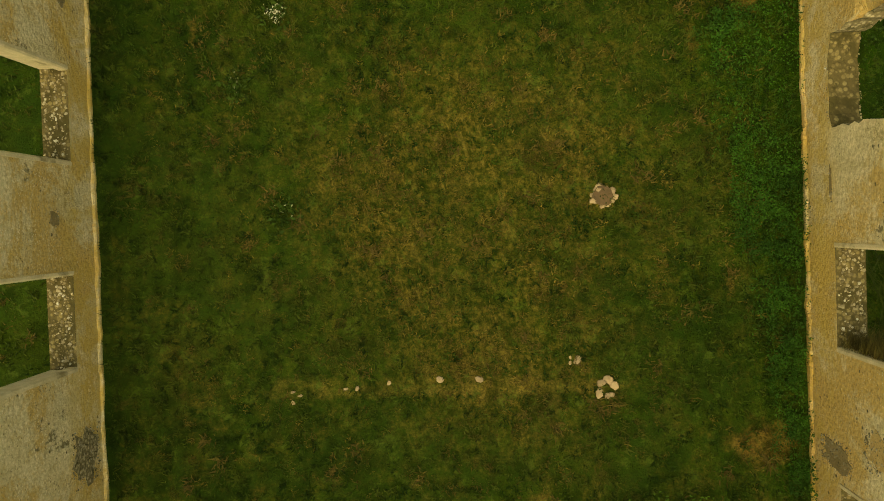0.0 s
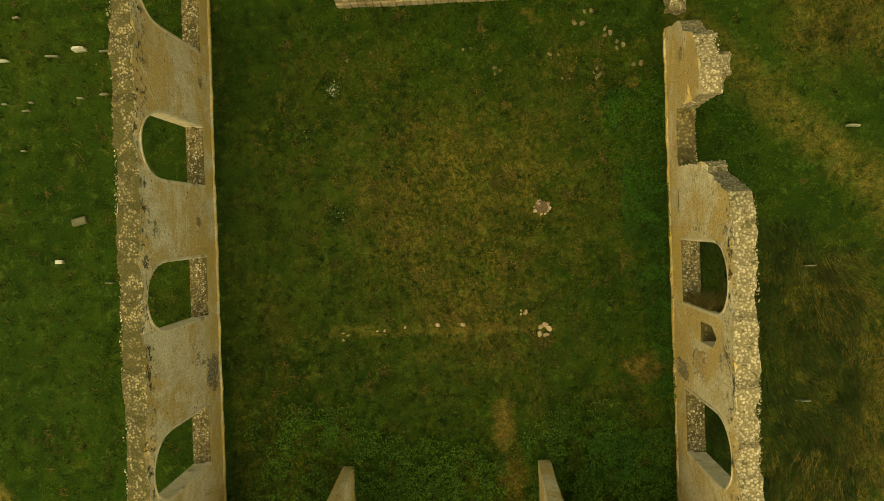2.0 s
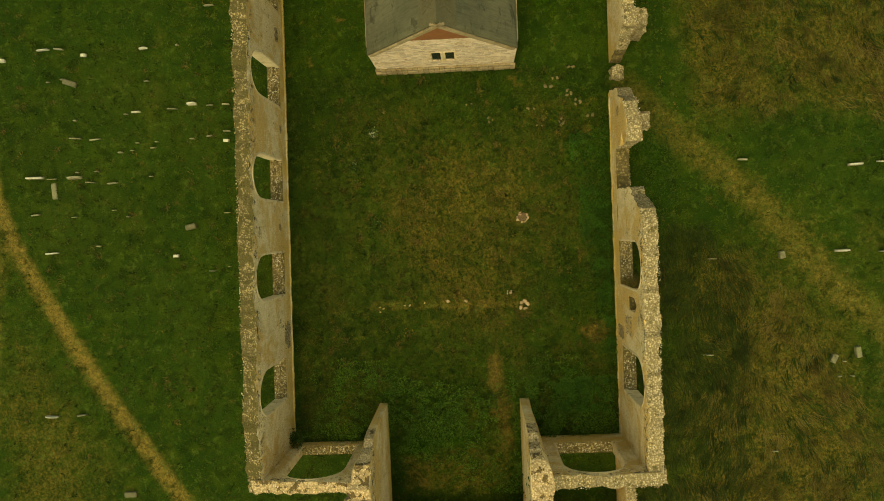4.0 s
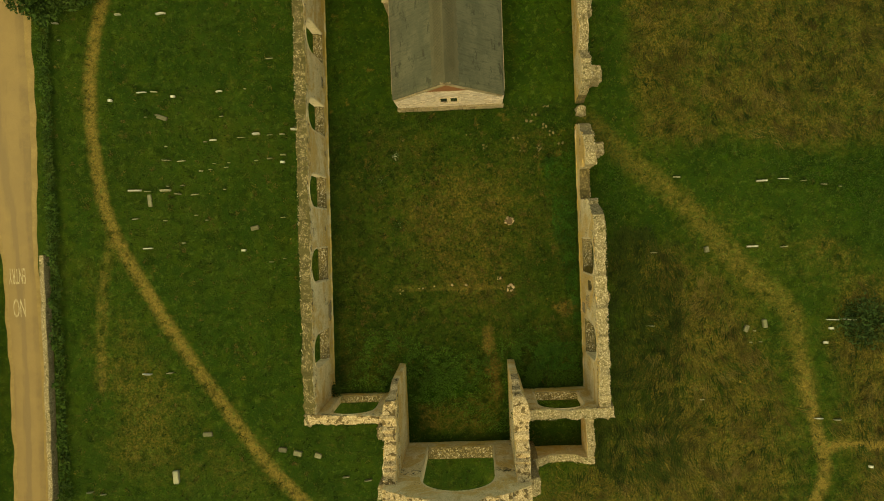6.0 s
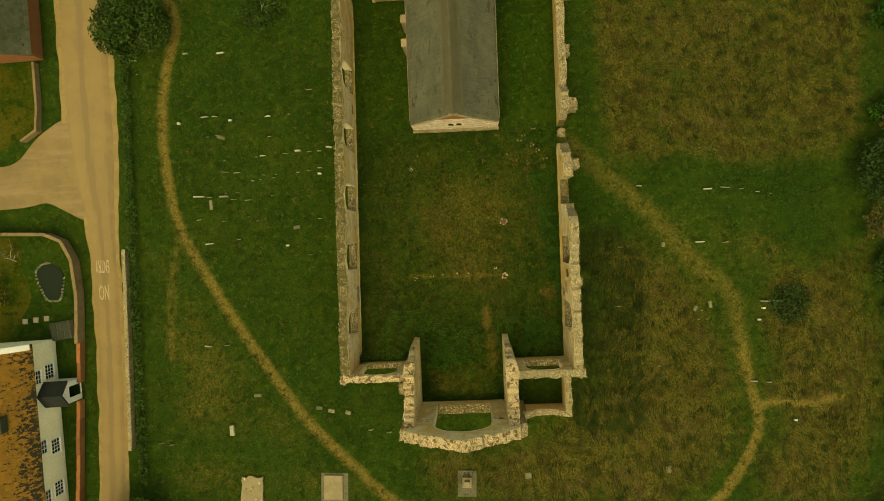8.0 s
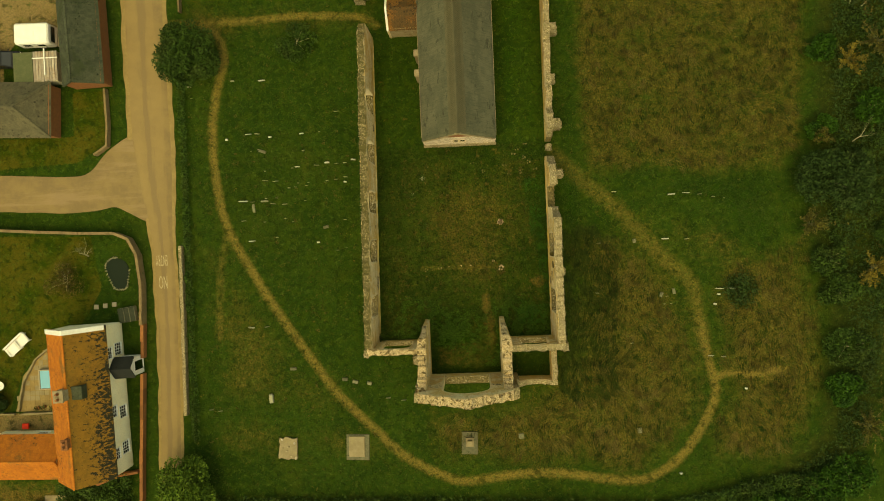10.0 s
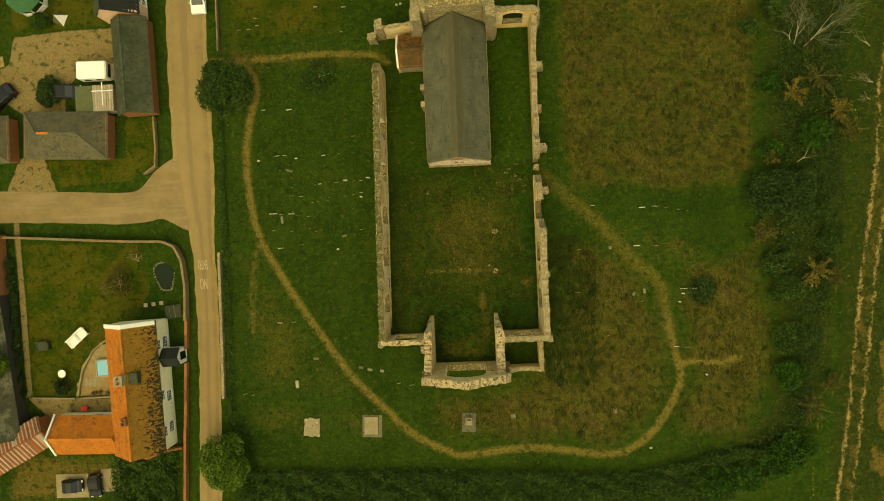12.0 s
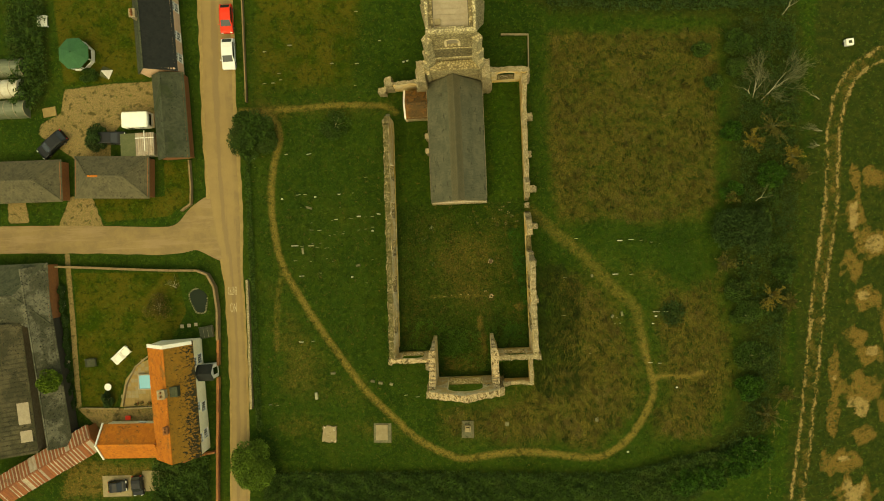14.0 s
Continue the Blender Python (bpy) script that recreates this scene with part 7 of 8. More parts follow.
for x, y in ((-46.6, -13.3), (-45.9, -13.2), (-44.9, -13.3), (-44.4, -13.2)):
    pt = thing("flower_pot", (x, y, 0.06), "brown clay pot with a small plant", "plant pot", "pots on the patio")
    bm = bmesh.new()
    cyl(bm, 0.16, 0.22, 0, 0.35, 12)
    part("pot", bm, M_BRICK_RED, pt)
    g = np.random.RandomState(int(-x * 10))
    leaf_mesh("plant", g.normal(size=(60, 3)) * 0.14 + (0, 0, 0.5), 0.09, M_LEAF, pt, g)
wb = thing("field_trailer", pose(53.4, 32.2, 0, 0, 0, 5) @ Matrix.Scale(0.8, 4), "small white box trailer beside the farm track", "trailer")
part("body", boxed(-0.62, 0.62, -0.55, 0.55, 0.35, 1.3, 0.05), M_WHITE, wb)
part("hatch", boxed(-0.25, 0.3, -0.25, 0.25, 1.3, 1.36, 0.02), M_SLATE, wb, "dark roof hatch")
for sx in (-1, 1):
    bm = bmesh.new()
    cyl(bm, 0.25, 0.25, -0.08, 0.08, 12, Matrix.Translation((sx * 0.66, 0, 0.25)) @ Matrix.Rotation(math.pi / 2, 4, "Y"))
    part("wheel", bm, M_TYRE, wb)

# road paint
def painted(text, x, y, size, turn, stretch):
    c = bpy.data.curves.new("letters", "FONT")
    c.body, c.size, c.align_x, c.align_y, c.extrude = text, size, "CENTER", "CENTER", 0.004
    ob = new("letters", c)
    me = bpy.data.meshes.new_from_object(ob)
    bpy.data.objects.remove(ob)
    me.materials.append(M_MARK)
    o = new("lettering", me)
    o.matrix_basis = pose(x, y, 0.073, 0, 0, turn) @ Matrix.Diagonal((1, stretch, 1, 1))
    return o


mark = thing("road_marking", (0, 0, 0), "worn white words painted on the lane", "road marking", kind="structure")
painted("NO", -32.2, -0.15, 0.62, 180, 3.1).parent = mark
painted("ENTRY", -32.25, 2.2, 0.42, 180, 4.0).parent = mark
for i in range(5):
    part("dash", boxed(-31.95, -31.87, 29.0 + i * 2.9, 30.2 + i * 2.9, 0.052, 0.062), M_MARK, mark)
for i in range(10):
    y = 10.5 + i * 1.6
    part("edge_line", boxed(-31.35, -31.28, y, y + 1.58, 0.052, 0.06), M_MARK, mark)

# ---- churchyard ----
def headstone(x, y, kind, seed, label, material, w):
    r = random.Random(seed)
    g = thing("gravestone", (x, y, float(level(x, y)) - 0.03, r.uniform(-6, 6), r.uniform(-4, 4), r.uniform(-6, 6)), label, "gravestone", "gravestones in the churchyard")
    h, t = 0.16 + 0.4 * w * r.uniform(0.7, 1.1), r.uniform(0.035, 0.06)
    if kind == "big":
        h, t = 0.42, 0.08
    if kind == "small":
        h, t = 0.3, 0.15
    n = 8
    top = [(w / 2 * math.cos(math.pi * k / n), h - w * 0.22 + w * 0.22 * math.sin(math.pi * k / n)) for k in range(n + 1)]
    if r.random() < 0.35:
        top = [(w / 2, h - 0.1), (w / 4, h), (-w / 4, h), (-w / 2, h - 0.1)]
    bm = slab_wall([(w / 2, -0.25)] + top + [(-w / 2, -0.25)], [], t, lambda s, z, d: (s, d - t / 2, z))
    part("stone", bm, material, g)
    if kind == "big":
        part("base", boxed(-w * 0.55, w * 0.55, -0.08, 0.08, -0.1, 0.08, 0.02), M_LEDGER, g)


# x, y and width of the upright stones, row by row
ROW_GATE = [(-23.7, 20.9, 0.45), (-20.5, 20.8, 0.69), (-28.4, 20.5, 0.5), (-28.2, 19.3, 0.2), (-12.7, 17.2, 0.54), (-22.2, 15.2, 0.64), (-21.3, 15.2, 0.5), (-16.5, 15.0, 0.45), (-14.6, 15.1, 0.2), (-21.2, 13.5, 0.2), (-22.0, 13.4, 0.2), (-16.4, 13.2, 0.25)]
ROW_WALL = [(-20.6, 11.2, 0.2), (-17.7, 11.4, 0.25), (-17.1, 11.5, 0.5), (-15.0, 11.6, 0.54), (-12.9, 11.7, 0.4), (-12.0, 11.7, 0.4), (-20.6, 10.2, 0.64), (-19.5, 10.1, 0.59), (-13.0, 10.0, 0.35), (-12.0, 10.2, 0.4), (-14.0, 9.9, 0.25), (-18.1, 9.3, 0.3), (-17.4, 9.4, 0.25), (-16.2, 9.5, 0.3), (-17.1, 9.8, 0.2), (-16.0, 9.8, 0.2)]
ROW_PATH = [(-22.1, 8.0, 0.5), (-20.6, 8.3, 0.2), (-19.5, 8.3, 0.3), (-19.9, 7.7, 0.54), (-18.6, 7.6, 0.54), (-16.4, 7.9, 0.2), (-23.1, 6.0, 0.45), (-20.9, 5.8, 0.3), (-18.6, 6.1, 0.25), (-17.8, 5.7, 0.2), (-22.3, 3.8, 0.69), (-19.6, 4.1, 0.25), (-13.2, 2.5, 0.35), (-12.2, 2.7, 0.2), (-12.2, 5.7, 0.35)]
ROW_LOWER = [(-22.8, -5.4, 0.69), (-21.1, -5.4, 0.5), (-27.6, -14.1, 0.5), (-26.6, -14.3, 0.45), (-8.4, -13.4, 0.5), (-6.8, -13.7, 0.54)]
ROW_NORTH = [(16.1, 7.4, 0.5), (23.5, 7.0, 0.69), (24.9, 6.8, 0.4), (26.3, 6.5, 0.35), (27.4, 6.3, 0.15), (14.3, 2.1, 0.45), (23.4, 2.2, 0.5), (13.9, -3.1, 0.59), (21.2, -3.7, 0.2), (20.9, -4.5, 0.2), (21.6, -4.5, 0.2), (26.6, -3.1, 0.85), (27.8, -3.1, 0.85), (25.5, -10.1, 0.59), (26.8, -10.2, 0.5), (17.4, -8.5, 0.35)]
ROW_TOWER = [(-26.1, 35.3, 0.5), (-24.2, 32.2, 0.5), (-22.5, 36.0, 0.6), (-13.0, 40.2, 0.5), (-16.7, 33.2, 0.5), (-13.2, 33.0, 0.6), (-26.3, 30.9, 0.5), (-25.1, 30.9, 0.5), (-24.0, 31.3, 0.4), (-13.6, 30.0, 0.3), (-9.9, 36.0, 0.4)]
BRIGHT = {(-20.5, 20.8), (-22.2, 15.2), (-22.3, 3.8), (-22.8, -5.4), (23.5, 7.0), (-17.1, 11.5), (-16.5, 15.0), (25.5, -10.1), (26.6, -3.1), (27.8, -3.1)}
for i, (x, y, w) in enumerate(ROW_GATE + ROW_WALL + ROW_PATH + ROW_LOWER + ROW_NORTH + ROW_TOWER):
    bright = (x, y) in BRIGHT
    headstone(x, y, "plain", 100 + i, "pale upright headstone in the rough grass" if bright else "small grey stub of a headstone" if w < 0.3 else "lichened grey headstone leaning slightly", M_GRAVE_WHITE if bright else M_GRAVE, w)
for i, (x, y, w) in enumerate([(-13.9, 11.8, 0.5), (-11.1, 12.0, 0.5), (-23.1, 8.1, 0.95), (-20.8, 8.0, 0.75), (22.0, 6.9, 0.7), (21.2, 2.3, 0.7)]):
    headstone(x, y, "big", 200 + i, "wide pale headstone on a low base", M_GRAVE if i == 3 else M_GRAVE_WHITE, w)
for i, (x, y) in enumerate([(-12.05, 9.7), (-15.2, 3.4), (-19.9, 14.8), (-24.6, 14.7), (-6.2, 33.0), (-6.7, 32.9), (29.0, -13.6), (22.0, -22.3), (26.5, -3.7), (26.1, -4.7)]):
    headstone(x, y, "small", 300 + i, "small white marble marker in the grass", M_GRAVE_WHITE, 0.3)


def ledger(x, y, turn, w, l, h, label, material):
    g = thing("ledger_stone", (x, y, 0, 0, 0, turn), label, "grave slab", "flat grave slabs")
    part("slab", boxed(-w / 2, w / 2, -l / 2, l / 2, -0.15, h, 0.04), material, g)
    return g


for x, y, t, w, l, h in ((-20.8, 13.3, -20, 0.8, 0.3, 0.15), (-14.3, 5.0, 12, 0.6, 0.3, 0.2), (-22.0, 7.3, 4, 0.3, 0.9, 0.12), (-13.0, -11.3, -8, 0.6, 0.35, 0.16), (-11.9, -11.6, -12, 0.6, 0.35, 0.2), (-10.4, -11.8, -18, 0.5, 0.35, 0.2), (-18.5, -10.0, 0, 0.7, 0.3, 0.2),
                         (20.6, -3.5, -25, 0.3, 0.5, 0.3), (21.9, -3.2, 8, 0.28, 0.6, 0.3), (18.0, 2.2, 10, 0.3, 0.4, 0.3), (17.9, -17.7, 5, 0.45, 0.6, 0.1), (5.5, -17.9, 5, 0.55, 0.55, 0.2), (-9.2, 25.6, 0, 0.6, 0.4, 0.2)):
    ledger(x, y, t, w, l, h, "flat lichened slab sunk in the turf", M_LEDGER)
ledger(-21.0, -13.1, 3, 0.4, 0.95, 0.3, "low chest of pale stone in the grass", M_GRAVE)

# the three concrete bases beyond the chancel
broken = thing("concrete_base", (-19.4, -18.5, 0, 0, 0, -4), "broken pale concrete base with crumbling edges", "concrete base")
rb = random.Random(9)
pts = ragged([(-1.0, -1.15), (1.0, -1.1), (0.95, 1.15), (-0.95, 1.1), (-1.0, -1.15)], 0.3, 0.12, rb)[:-1]
bm = bmesh.new()
prism(bm, pts, -0.2, 0.22)
part("slab", bm, M_CONCRETE, broken)
for _ in range(9):
    ob = new("fragment", FLINTS[rb.randrange(6)])
    ob.parent, ob.matrix_basis = broken, Matrix.LocRotScale((rb.uniform(-0.9, 0.9), rb.uniform(-1.2, 1.2), 0.24), Euler((0, 0, rb.uniform(0, 6))), Vector((0.3, 0.25, 0.15)))
square = thing("concrete_base", (-12.0, -18.5, 0, 0, 0, -2), "square concrete base with a worn kerb", "concrete base")
part("slab", boxed(-0.85, 0.85, -1.1, 1.1, -0.2, 0.30, 0.03), M_CONCRETE, square)
part("kerb", boxed(-1.15, 1.3, -1.5, 1.25, -0.2, 0.05, 0.02), M_LEDGER, square)
plinth = thing("stone_plinth", (0.03, -18.5, 0, 0, 0, -2), "stepped stone plinth on a square kerb", "plinth")
part("kerb", boxed(-0.85, 0.85, -1.2, 1.2, -0.2, 0.12, 0.03), M_LEDGER, plinth)
part("step", boxed(-0.42, 0.42, -0.3, 0.65, 0.12, 0.45, 0.03), M_CONCRETE, plinth)
part("top_stone", boxed(-0.25, 0.25, -0.12, 0.42, 0.45, 0.95, 0.04), M_CONCRETE, plinth, "pale square top stone")

# stones lying in the nave
M_BURNT = plain("pinkish_rubble", (0.46, 0.33, 0.20), (0.36, 0.26, 0.15), 3.0, 0.9, 0.3, (0.30, 0.20, 0.12), each=0.5)
rs = random.Random(21)
ROCKS = stone_meshes("rock", M_BURNT, 6, 0.5)
SUNK = stone_meshes("sunken", plain("sunken_stone", (0.20, 0.155, 0.08), (0.14, 0.11, 0.055), 3.0, 0.9, 0.3, (0.08, 0.08, 0.03), each=0.4), 6, 0.4)


def cluster(x, y, n, ring_r, size, label, name="stone_ring", meshes=ROCKS):
    c = thing(name, (x, y, float(level(x, y))), label, "stones")
    for i in range(n):
        a = 2 * math.pi * i / n + rs.uniform(-0.2, 0.2)
        rad = ring_r * rs.uniform(0.7, 1.1)
        s = rs.uniform(*size)
        ob = new("stone", meshes[rs.randrange(6)])
        ob.parent = c
        ob.matrix_basis = Matrix.LocRotScale((rad * math.cos(a), rad * math.sin(a), s * 0.12), Euler((rs.uniform(-0.3, 0.3), rs.uniform(-0.3, 0.3), rs.uniform(0, 6))), Vector((s, s * rs.uniform(0.5, 0.9), s * 0.8)))
    return c


hearth = cluster(4.15, 4.78, 10, 0.28, (0.10, 0.32), "ring of pinkish stones round an old fire")
ash = bmesh.new()
prism(ash, [(0.26 * math.cos(k * 0.52) * rs.uniform(0.85, 1.1), 0.26 * math.sin(k * 0.52) * rs.uniform(0.85, 1.1)) for k in range(12)], -0.05, 0.075)
part("ash", ash, plain("ash_soil", (0.12, 0.075, 0.04), (0.08, 0.055, 0.03), 4.0, 1.0, 0.3), hearth, "brown ash and soil")
cluster(4.08, 0.0, 5, 0.24, (0.28, 0.46), "heap of broken pinkish blocks", "stone_heap")
cluster(3.23, 0.70, 3, 0.12, (0.10, 0.28), "splintered pale stone in the turf", "broken_stone")
for i, (x, y, n, s) in enumerate([(-0.12, 0.32, 1, 0.34), (0.88, 0.28, 1, 0.24), (-3.83, 0.0, 3, 0.16), (-2.4, 0.15, 2, 0.14), (-1.42, 0.26, 1, 0.14), (2.6, 10.16, 3, 0.2), (1.49, 11.1, 2, 0.18), (4.83, 10.69, 2, 0.2), (6.47, 9.9, 4, 0.24), (5.82, 11.83, 2, 0.26), (6.88, 11.42, 3, 0.24), (7.05, 12.83, 2, 0.26), (-3.25, 10.85, 1, 0.2), (6.19, 12.26, 2, 0.22), (8.02, 10.18, 2, 0.26), (7.33, 10.94, 3, 0.22), (5.25, 9.75, 2, 0.18)]):
    cluster(x, y, n, 0.16 if n > 1 else 0.0, (s * 0.8, s * 1.2), "half-buried building stone in the nave grass", "sunken_stone", SUNK if i > 4 else ROCKS)
r = np.random.RandomState(77)
for x, y, n in ((-3.85, 9.70, 80), (-5.0, 7.95, 10), (-3.9, 4.75, 8)):
    tf = thing("flowering_weed", (x, y, float(level(x, y))), "clump of small white flowers in the grass", "weed")
    c = r.normal(size=(n, 3)) * (0.13, 0.13, 0.02) + (0, 0, 0.18)
    tagged(leaf_mesh("blossom", c, 0.028, M_GRAVE_WHITE, tf, r), kind="stuff")
    leaf_mesh("leaves", r.normal(size=(140, 3)) * (0.2, 0.2, 0.02) + (0, 0, 0.08), 0.07, M_LEAF, tf, r)

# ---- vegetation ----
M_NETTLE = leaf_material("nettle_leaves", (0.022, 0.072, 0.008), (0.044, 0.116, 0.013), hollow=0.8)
M_MEADOW = leaf_material("meadow_grass_blades", (0.072, 0.057, 0.011), (0.140, 0.106, 0.022), (0.045, 0.047, 0.009))
def make_turf():
    """Short uneven grass: dark, light and browned patches at three sizes."""
    m, nt, b = nodes_of("turf_blades", 0.8)
    b.inputs["Specular IOR Level"].default_value = 0.1
    v = world_pos(nt)
    isl = nt.nodes.new("ShaderNodeNewGeometry").outputs["Random Per Island"]
    col = mix_of(nt, isl, (0.015, 0.036, 0.004), (0.040, 0.064, 0.009))
    col = mix_of(nt, span(nt, noise_of(nt, v, 0.32, 3, 0.5), 0.42, 0.62, 0.0, 0.75), col, (0.050, 0.058, 0.010))
    col = mix_of(nt, span(nt, noise_of(nt, v, 1.0, 3, 0.55, 0.4), 0.48, 0.64, 0.0, 0.85), col, (0.010, 0.026, 0.003))
    col = mix_of(nt, span(nt, noise_of(nt, v, 0.6, 5, 0.6, 0.6), 0.54, 0.68, 0.0, 0.8), col, (0.080, 0.062, 0.016))
    col = mix_of(nt, span(nt, noise_of(nt, v, 2.6, 3, 0.55), 0.52, 0.66, 0.0, 0.8), col, (0.062, 0.080, 0.014))
    col = mix_of(nt, span(nt, noise_of(nt, v, 4.2, 3, 0.6), 0.50, 0.62, 0.0, 0.85), col, (0.007, 0.017, 0.002))
    nt.links.new(col, b.inputs["Base Color"])
    return m


M_TURF = make_turf()
M_STRAW = leaf_material("straw_blades", (0.115, 0.085, 0.022), (0.190, 0.140, 0.042), hollow=0.4)
M_RANK = leaf_material("rank_grass_blades", (0.024, 0.042, 0.005), (0.050, 0.064, 0.009))
M_DOCK = leaf_material("withered_dock", (0.060, 0.044, 0.012), (0.125, 0.086, 0.024), hollow=0.3)
gr = np.random.RandomState(5)


def spots(n, x0, x1, y0, y1, weight=None):
    x, y = gr.uniform(x0, x1, n), gr.uniform(y0, y1, n)
    if weight is not None:
        keep = gr.uniform(size=n) < weight(x, y)
        x, y = x[keep], y[keep]
    return x, y


CLEAR = lambda x, y: (1 - pick("worn", x, y)) * (1 - np.clip(pick("soil", x, y) * 1.4, 0, 1))
def tussocks(n, each, x0, x1, y0, y1, weight, spread, length, material, label, lean=0.7, width=0.13, combed=False):
    """Grass in clumps: each a handful of blades round one root."""
    x, y = spots(n, x0, x1, y0, y1, weight)
    k = np.repeat(np.arange(len(x)), each)
    x, y = x[k] + gr.normal(size=len(k)) * spread, y[k] + gr.normal(size=len(k)) * spread
    size = (0.6 + 0.8 * gr.uniform(size=n))[k]
    ob = blades("grass", x, y, level(x, y), length * size, material, gr, lean, None, width, combed)
    return tagged(ob, label, "grass", kind="stuff")


tussocks(16000, 8, -8.7, 9.0, -7.2, 13.0, lambda x, y: CLEAR(x, y) * (1 - 0.75 * np.clip(pick("dry", x, y) * 1.4, 0, 1)), 0.05, 0.15, M_TURF, "short rough grass inside the nave")
tussocks(12000, 9, -7.5, 8.4, -6.0, 13.0, lambda x, y: smooth(0.20, 0.70, pick("dry", x, y)) * (0.12 + 0.88 * smooth(-0.05, 0.40, wavy(x, y, 0.75, 94) + 0.5 * wavy(x, y, 2.1, 90))), 0.055, 0.11, M_GRASS_DRY, "straw-coloured dry grass in the nave")
outer = lambda x, y: CLEAR(x, y) * (1 - np.clip(pick("scrub", x, y), 0, 1)) * np.where((x > -9.8) & (x < 9.9) & (y > -8), 0.0, 1.0) * (1 - np.clip(pick("dry", x, y), 0, 0.8))
tussocks(46000, 7, -29.5, 40.0, -24.5, 40.0, outer, 0.08, 0.15, M_TURF, "rough churchyard grass", 0.7, 0.16)
tussocks(5000, 7, -29.5, 14.0, -24.0, 40.0, lambda x, y: outer(x, y) * smooth(0.0, 0.7, wavy(x, y, 3.0, 41)), 0.10, 0.16, M_GRASS_DRY, "dead tufts in the churchyard grass")
meadow = lambda x, y: smooth(0.38, 0.66, pick("dry", x, y)) * ((x > 10.4) | (y < -13.0)) * (1 - pick("worn", x, y))
tussocks(13000, 9, -6.0, 38.0, -22.5, 37.0, lambda x, y: meadow(x, y) * (0.25 + 0.75 * smooth(-0.4, 0.4, wavy(x, y, 2.6, 92))), 0.15, 0.55, M_MEADOW, "tall dead meadow grass laid over by the wind", 1.1, 0.028, True)
tussocks(5000, 16, -6.0, 38.0, -22.5, 37.0, lambda x, y: meadow(x, y) * smooth(0.0, 0.6, wavy(x, y, 3.4, 93)), 0.16, 0.6, M_STRAW, "pale straw tussocks among the meadow grass", 1.1, 0.02, True)
tussocks(7000, 8, -6.0, 38.0, -22.5, 37.0, lambda x, y: smooth(0.34, 0.6, pick("dry", x, y)) * ((x > 10.4) | (y < -13.0)) * (1 - pick("worn", x, y)), 0.14, 0.45, M_GRASS, "green grass among the dead stems", 1.0, 0.05, True)
rank = lambda x, y: smooth(0.4, 0.7, pick("lush", x, y))
tussocks(3500, 9, 9.9, 16.0, -14.0, 4.0, lambda x, y: 0.3 + 0.7 * rank(x, y), 0.12, 0.55, M_RANK, "long dark grass below the north wall", 1.0, 0.04, True)
tussocks(170, 34, -7.5, 8.2, -4.0, 12.6, lambda x, y: 0.25 + 0.75 * smooth(0.1, 0.5, pick("dry", x, y)), 0.10, 0.13, M_DOCK, "brown withered dock clumps in the nave", 0.9, 0.13)
tussocks(260, 26, -28.0, -10.5, -20.0, 24.0, lambda x, y: 0.5 + 0.0 * x, 0.09, 0.12, M_DOCK, "brown withered plants in the churchyard grass", 0.9, 0.13)


def low_leaves(n, x0, x1, y0, y1, weight, size, height, material, name, label):
    x, y = spots(n, x0, x1, y0, y1, weight)
    z = level(x, y) + height * gr.uniform(0.2, 1.0, len(x))
    return tagged(leaf_mesh(name, np.stack([x, y, z], 1), size, material, None, gr, 0.5), label, "plants", kind="stuff")


low_leaves(90000, -8.8, 9.0, -3.0, 13.0, lambda x, y: smooth(0.34, 0.68, pick("lush", x, y)) * (0.2 + 0.8 * smooth(-0.5, 0.3, wavy(x, y, 0.9, 95))), 0.035, 0.4, M_NETTLE, "nettles", "green nettles along the nave walls")
low_leaves(110000, 5.6, 9.0, -6.0, 10.0, lambda x, y: smooth(0.40, 0.68, pick("lush", x, y)) * np.maximum(1 - 0.85 * smooth(5.6, 7.0, y), np.exp(-((x - 6.9) ** 2 + (y - 8.9) ** 2) / 0.8)) * (0.15 + 0.85 * smooth(-0.5, 0.3, wavy(x, y, 0.8, 98))), 0.034, 0.5, M_NETTLE, "nettles", "bright green nettle bed under the north wall")
# same nettles in a brighter leaf colour, to offset shade from the chancel walls
low_leaves(120000, -8.8, 9.0, -11.0, -2.6, lambda x, y: smooth(0.22, 0.62, pick("lush", x, y)) * smooth(-0.7, 0.4, wavy(x, y, 1.1, 96) + 0.6 * wavy(x, y, 3.2, 97)) * (1 - 0.8 * smooth(0.35, 0.6, pick("soil", x, y))), 0.045, 0.45, M_NETTLE_LIT, "nettles", "green nettles round the chancel mouth, leaf colour brightened against the walls' shade")
low_leaves(70000, 9.8, 33.0, -9.0, 13.0, lambda x, y: smooth(0.25, 0.5, pick("lush", x, y)), 0.05, 0.3, M_LEAF, "weeds", "green weeds beside the ruin")


def thicket(name, label, n, x0, x1, y0, y1, weight, height, size, material, kind="stuff"):
    """Scrub with a lumpy top: leaves thick near its upper surface."""
    x, y = spots(n, x0, x1, y0, y1, weight)
    lump = 0.5 + 0.5 * np.clip(wavy(x, y, 3.2, 21) + 0.6 * wavy(x, y, 1.3, 22), -1, 1)
    z = level(x, y) + height * (0.25 + 0.75 * lump) * (1 - 0.55 * gr.uniform(size=len(x)) ** 2)
    ob = leaf_mesh(name, np.stack([x, y, z], 1), size, material, None, gr, 0.35)
    return tagged(ob, label, "hedge", kind=kind)


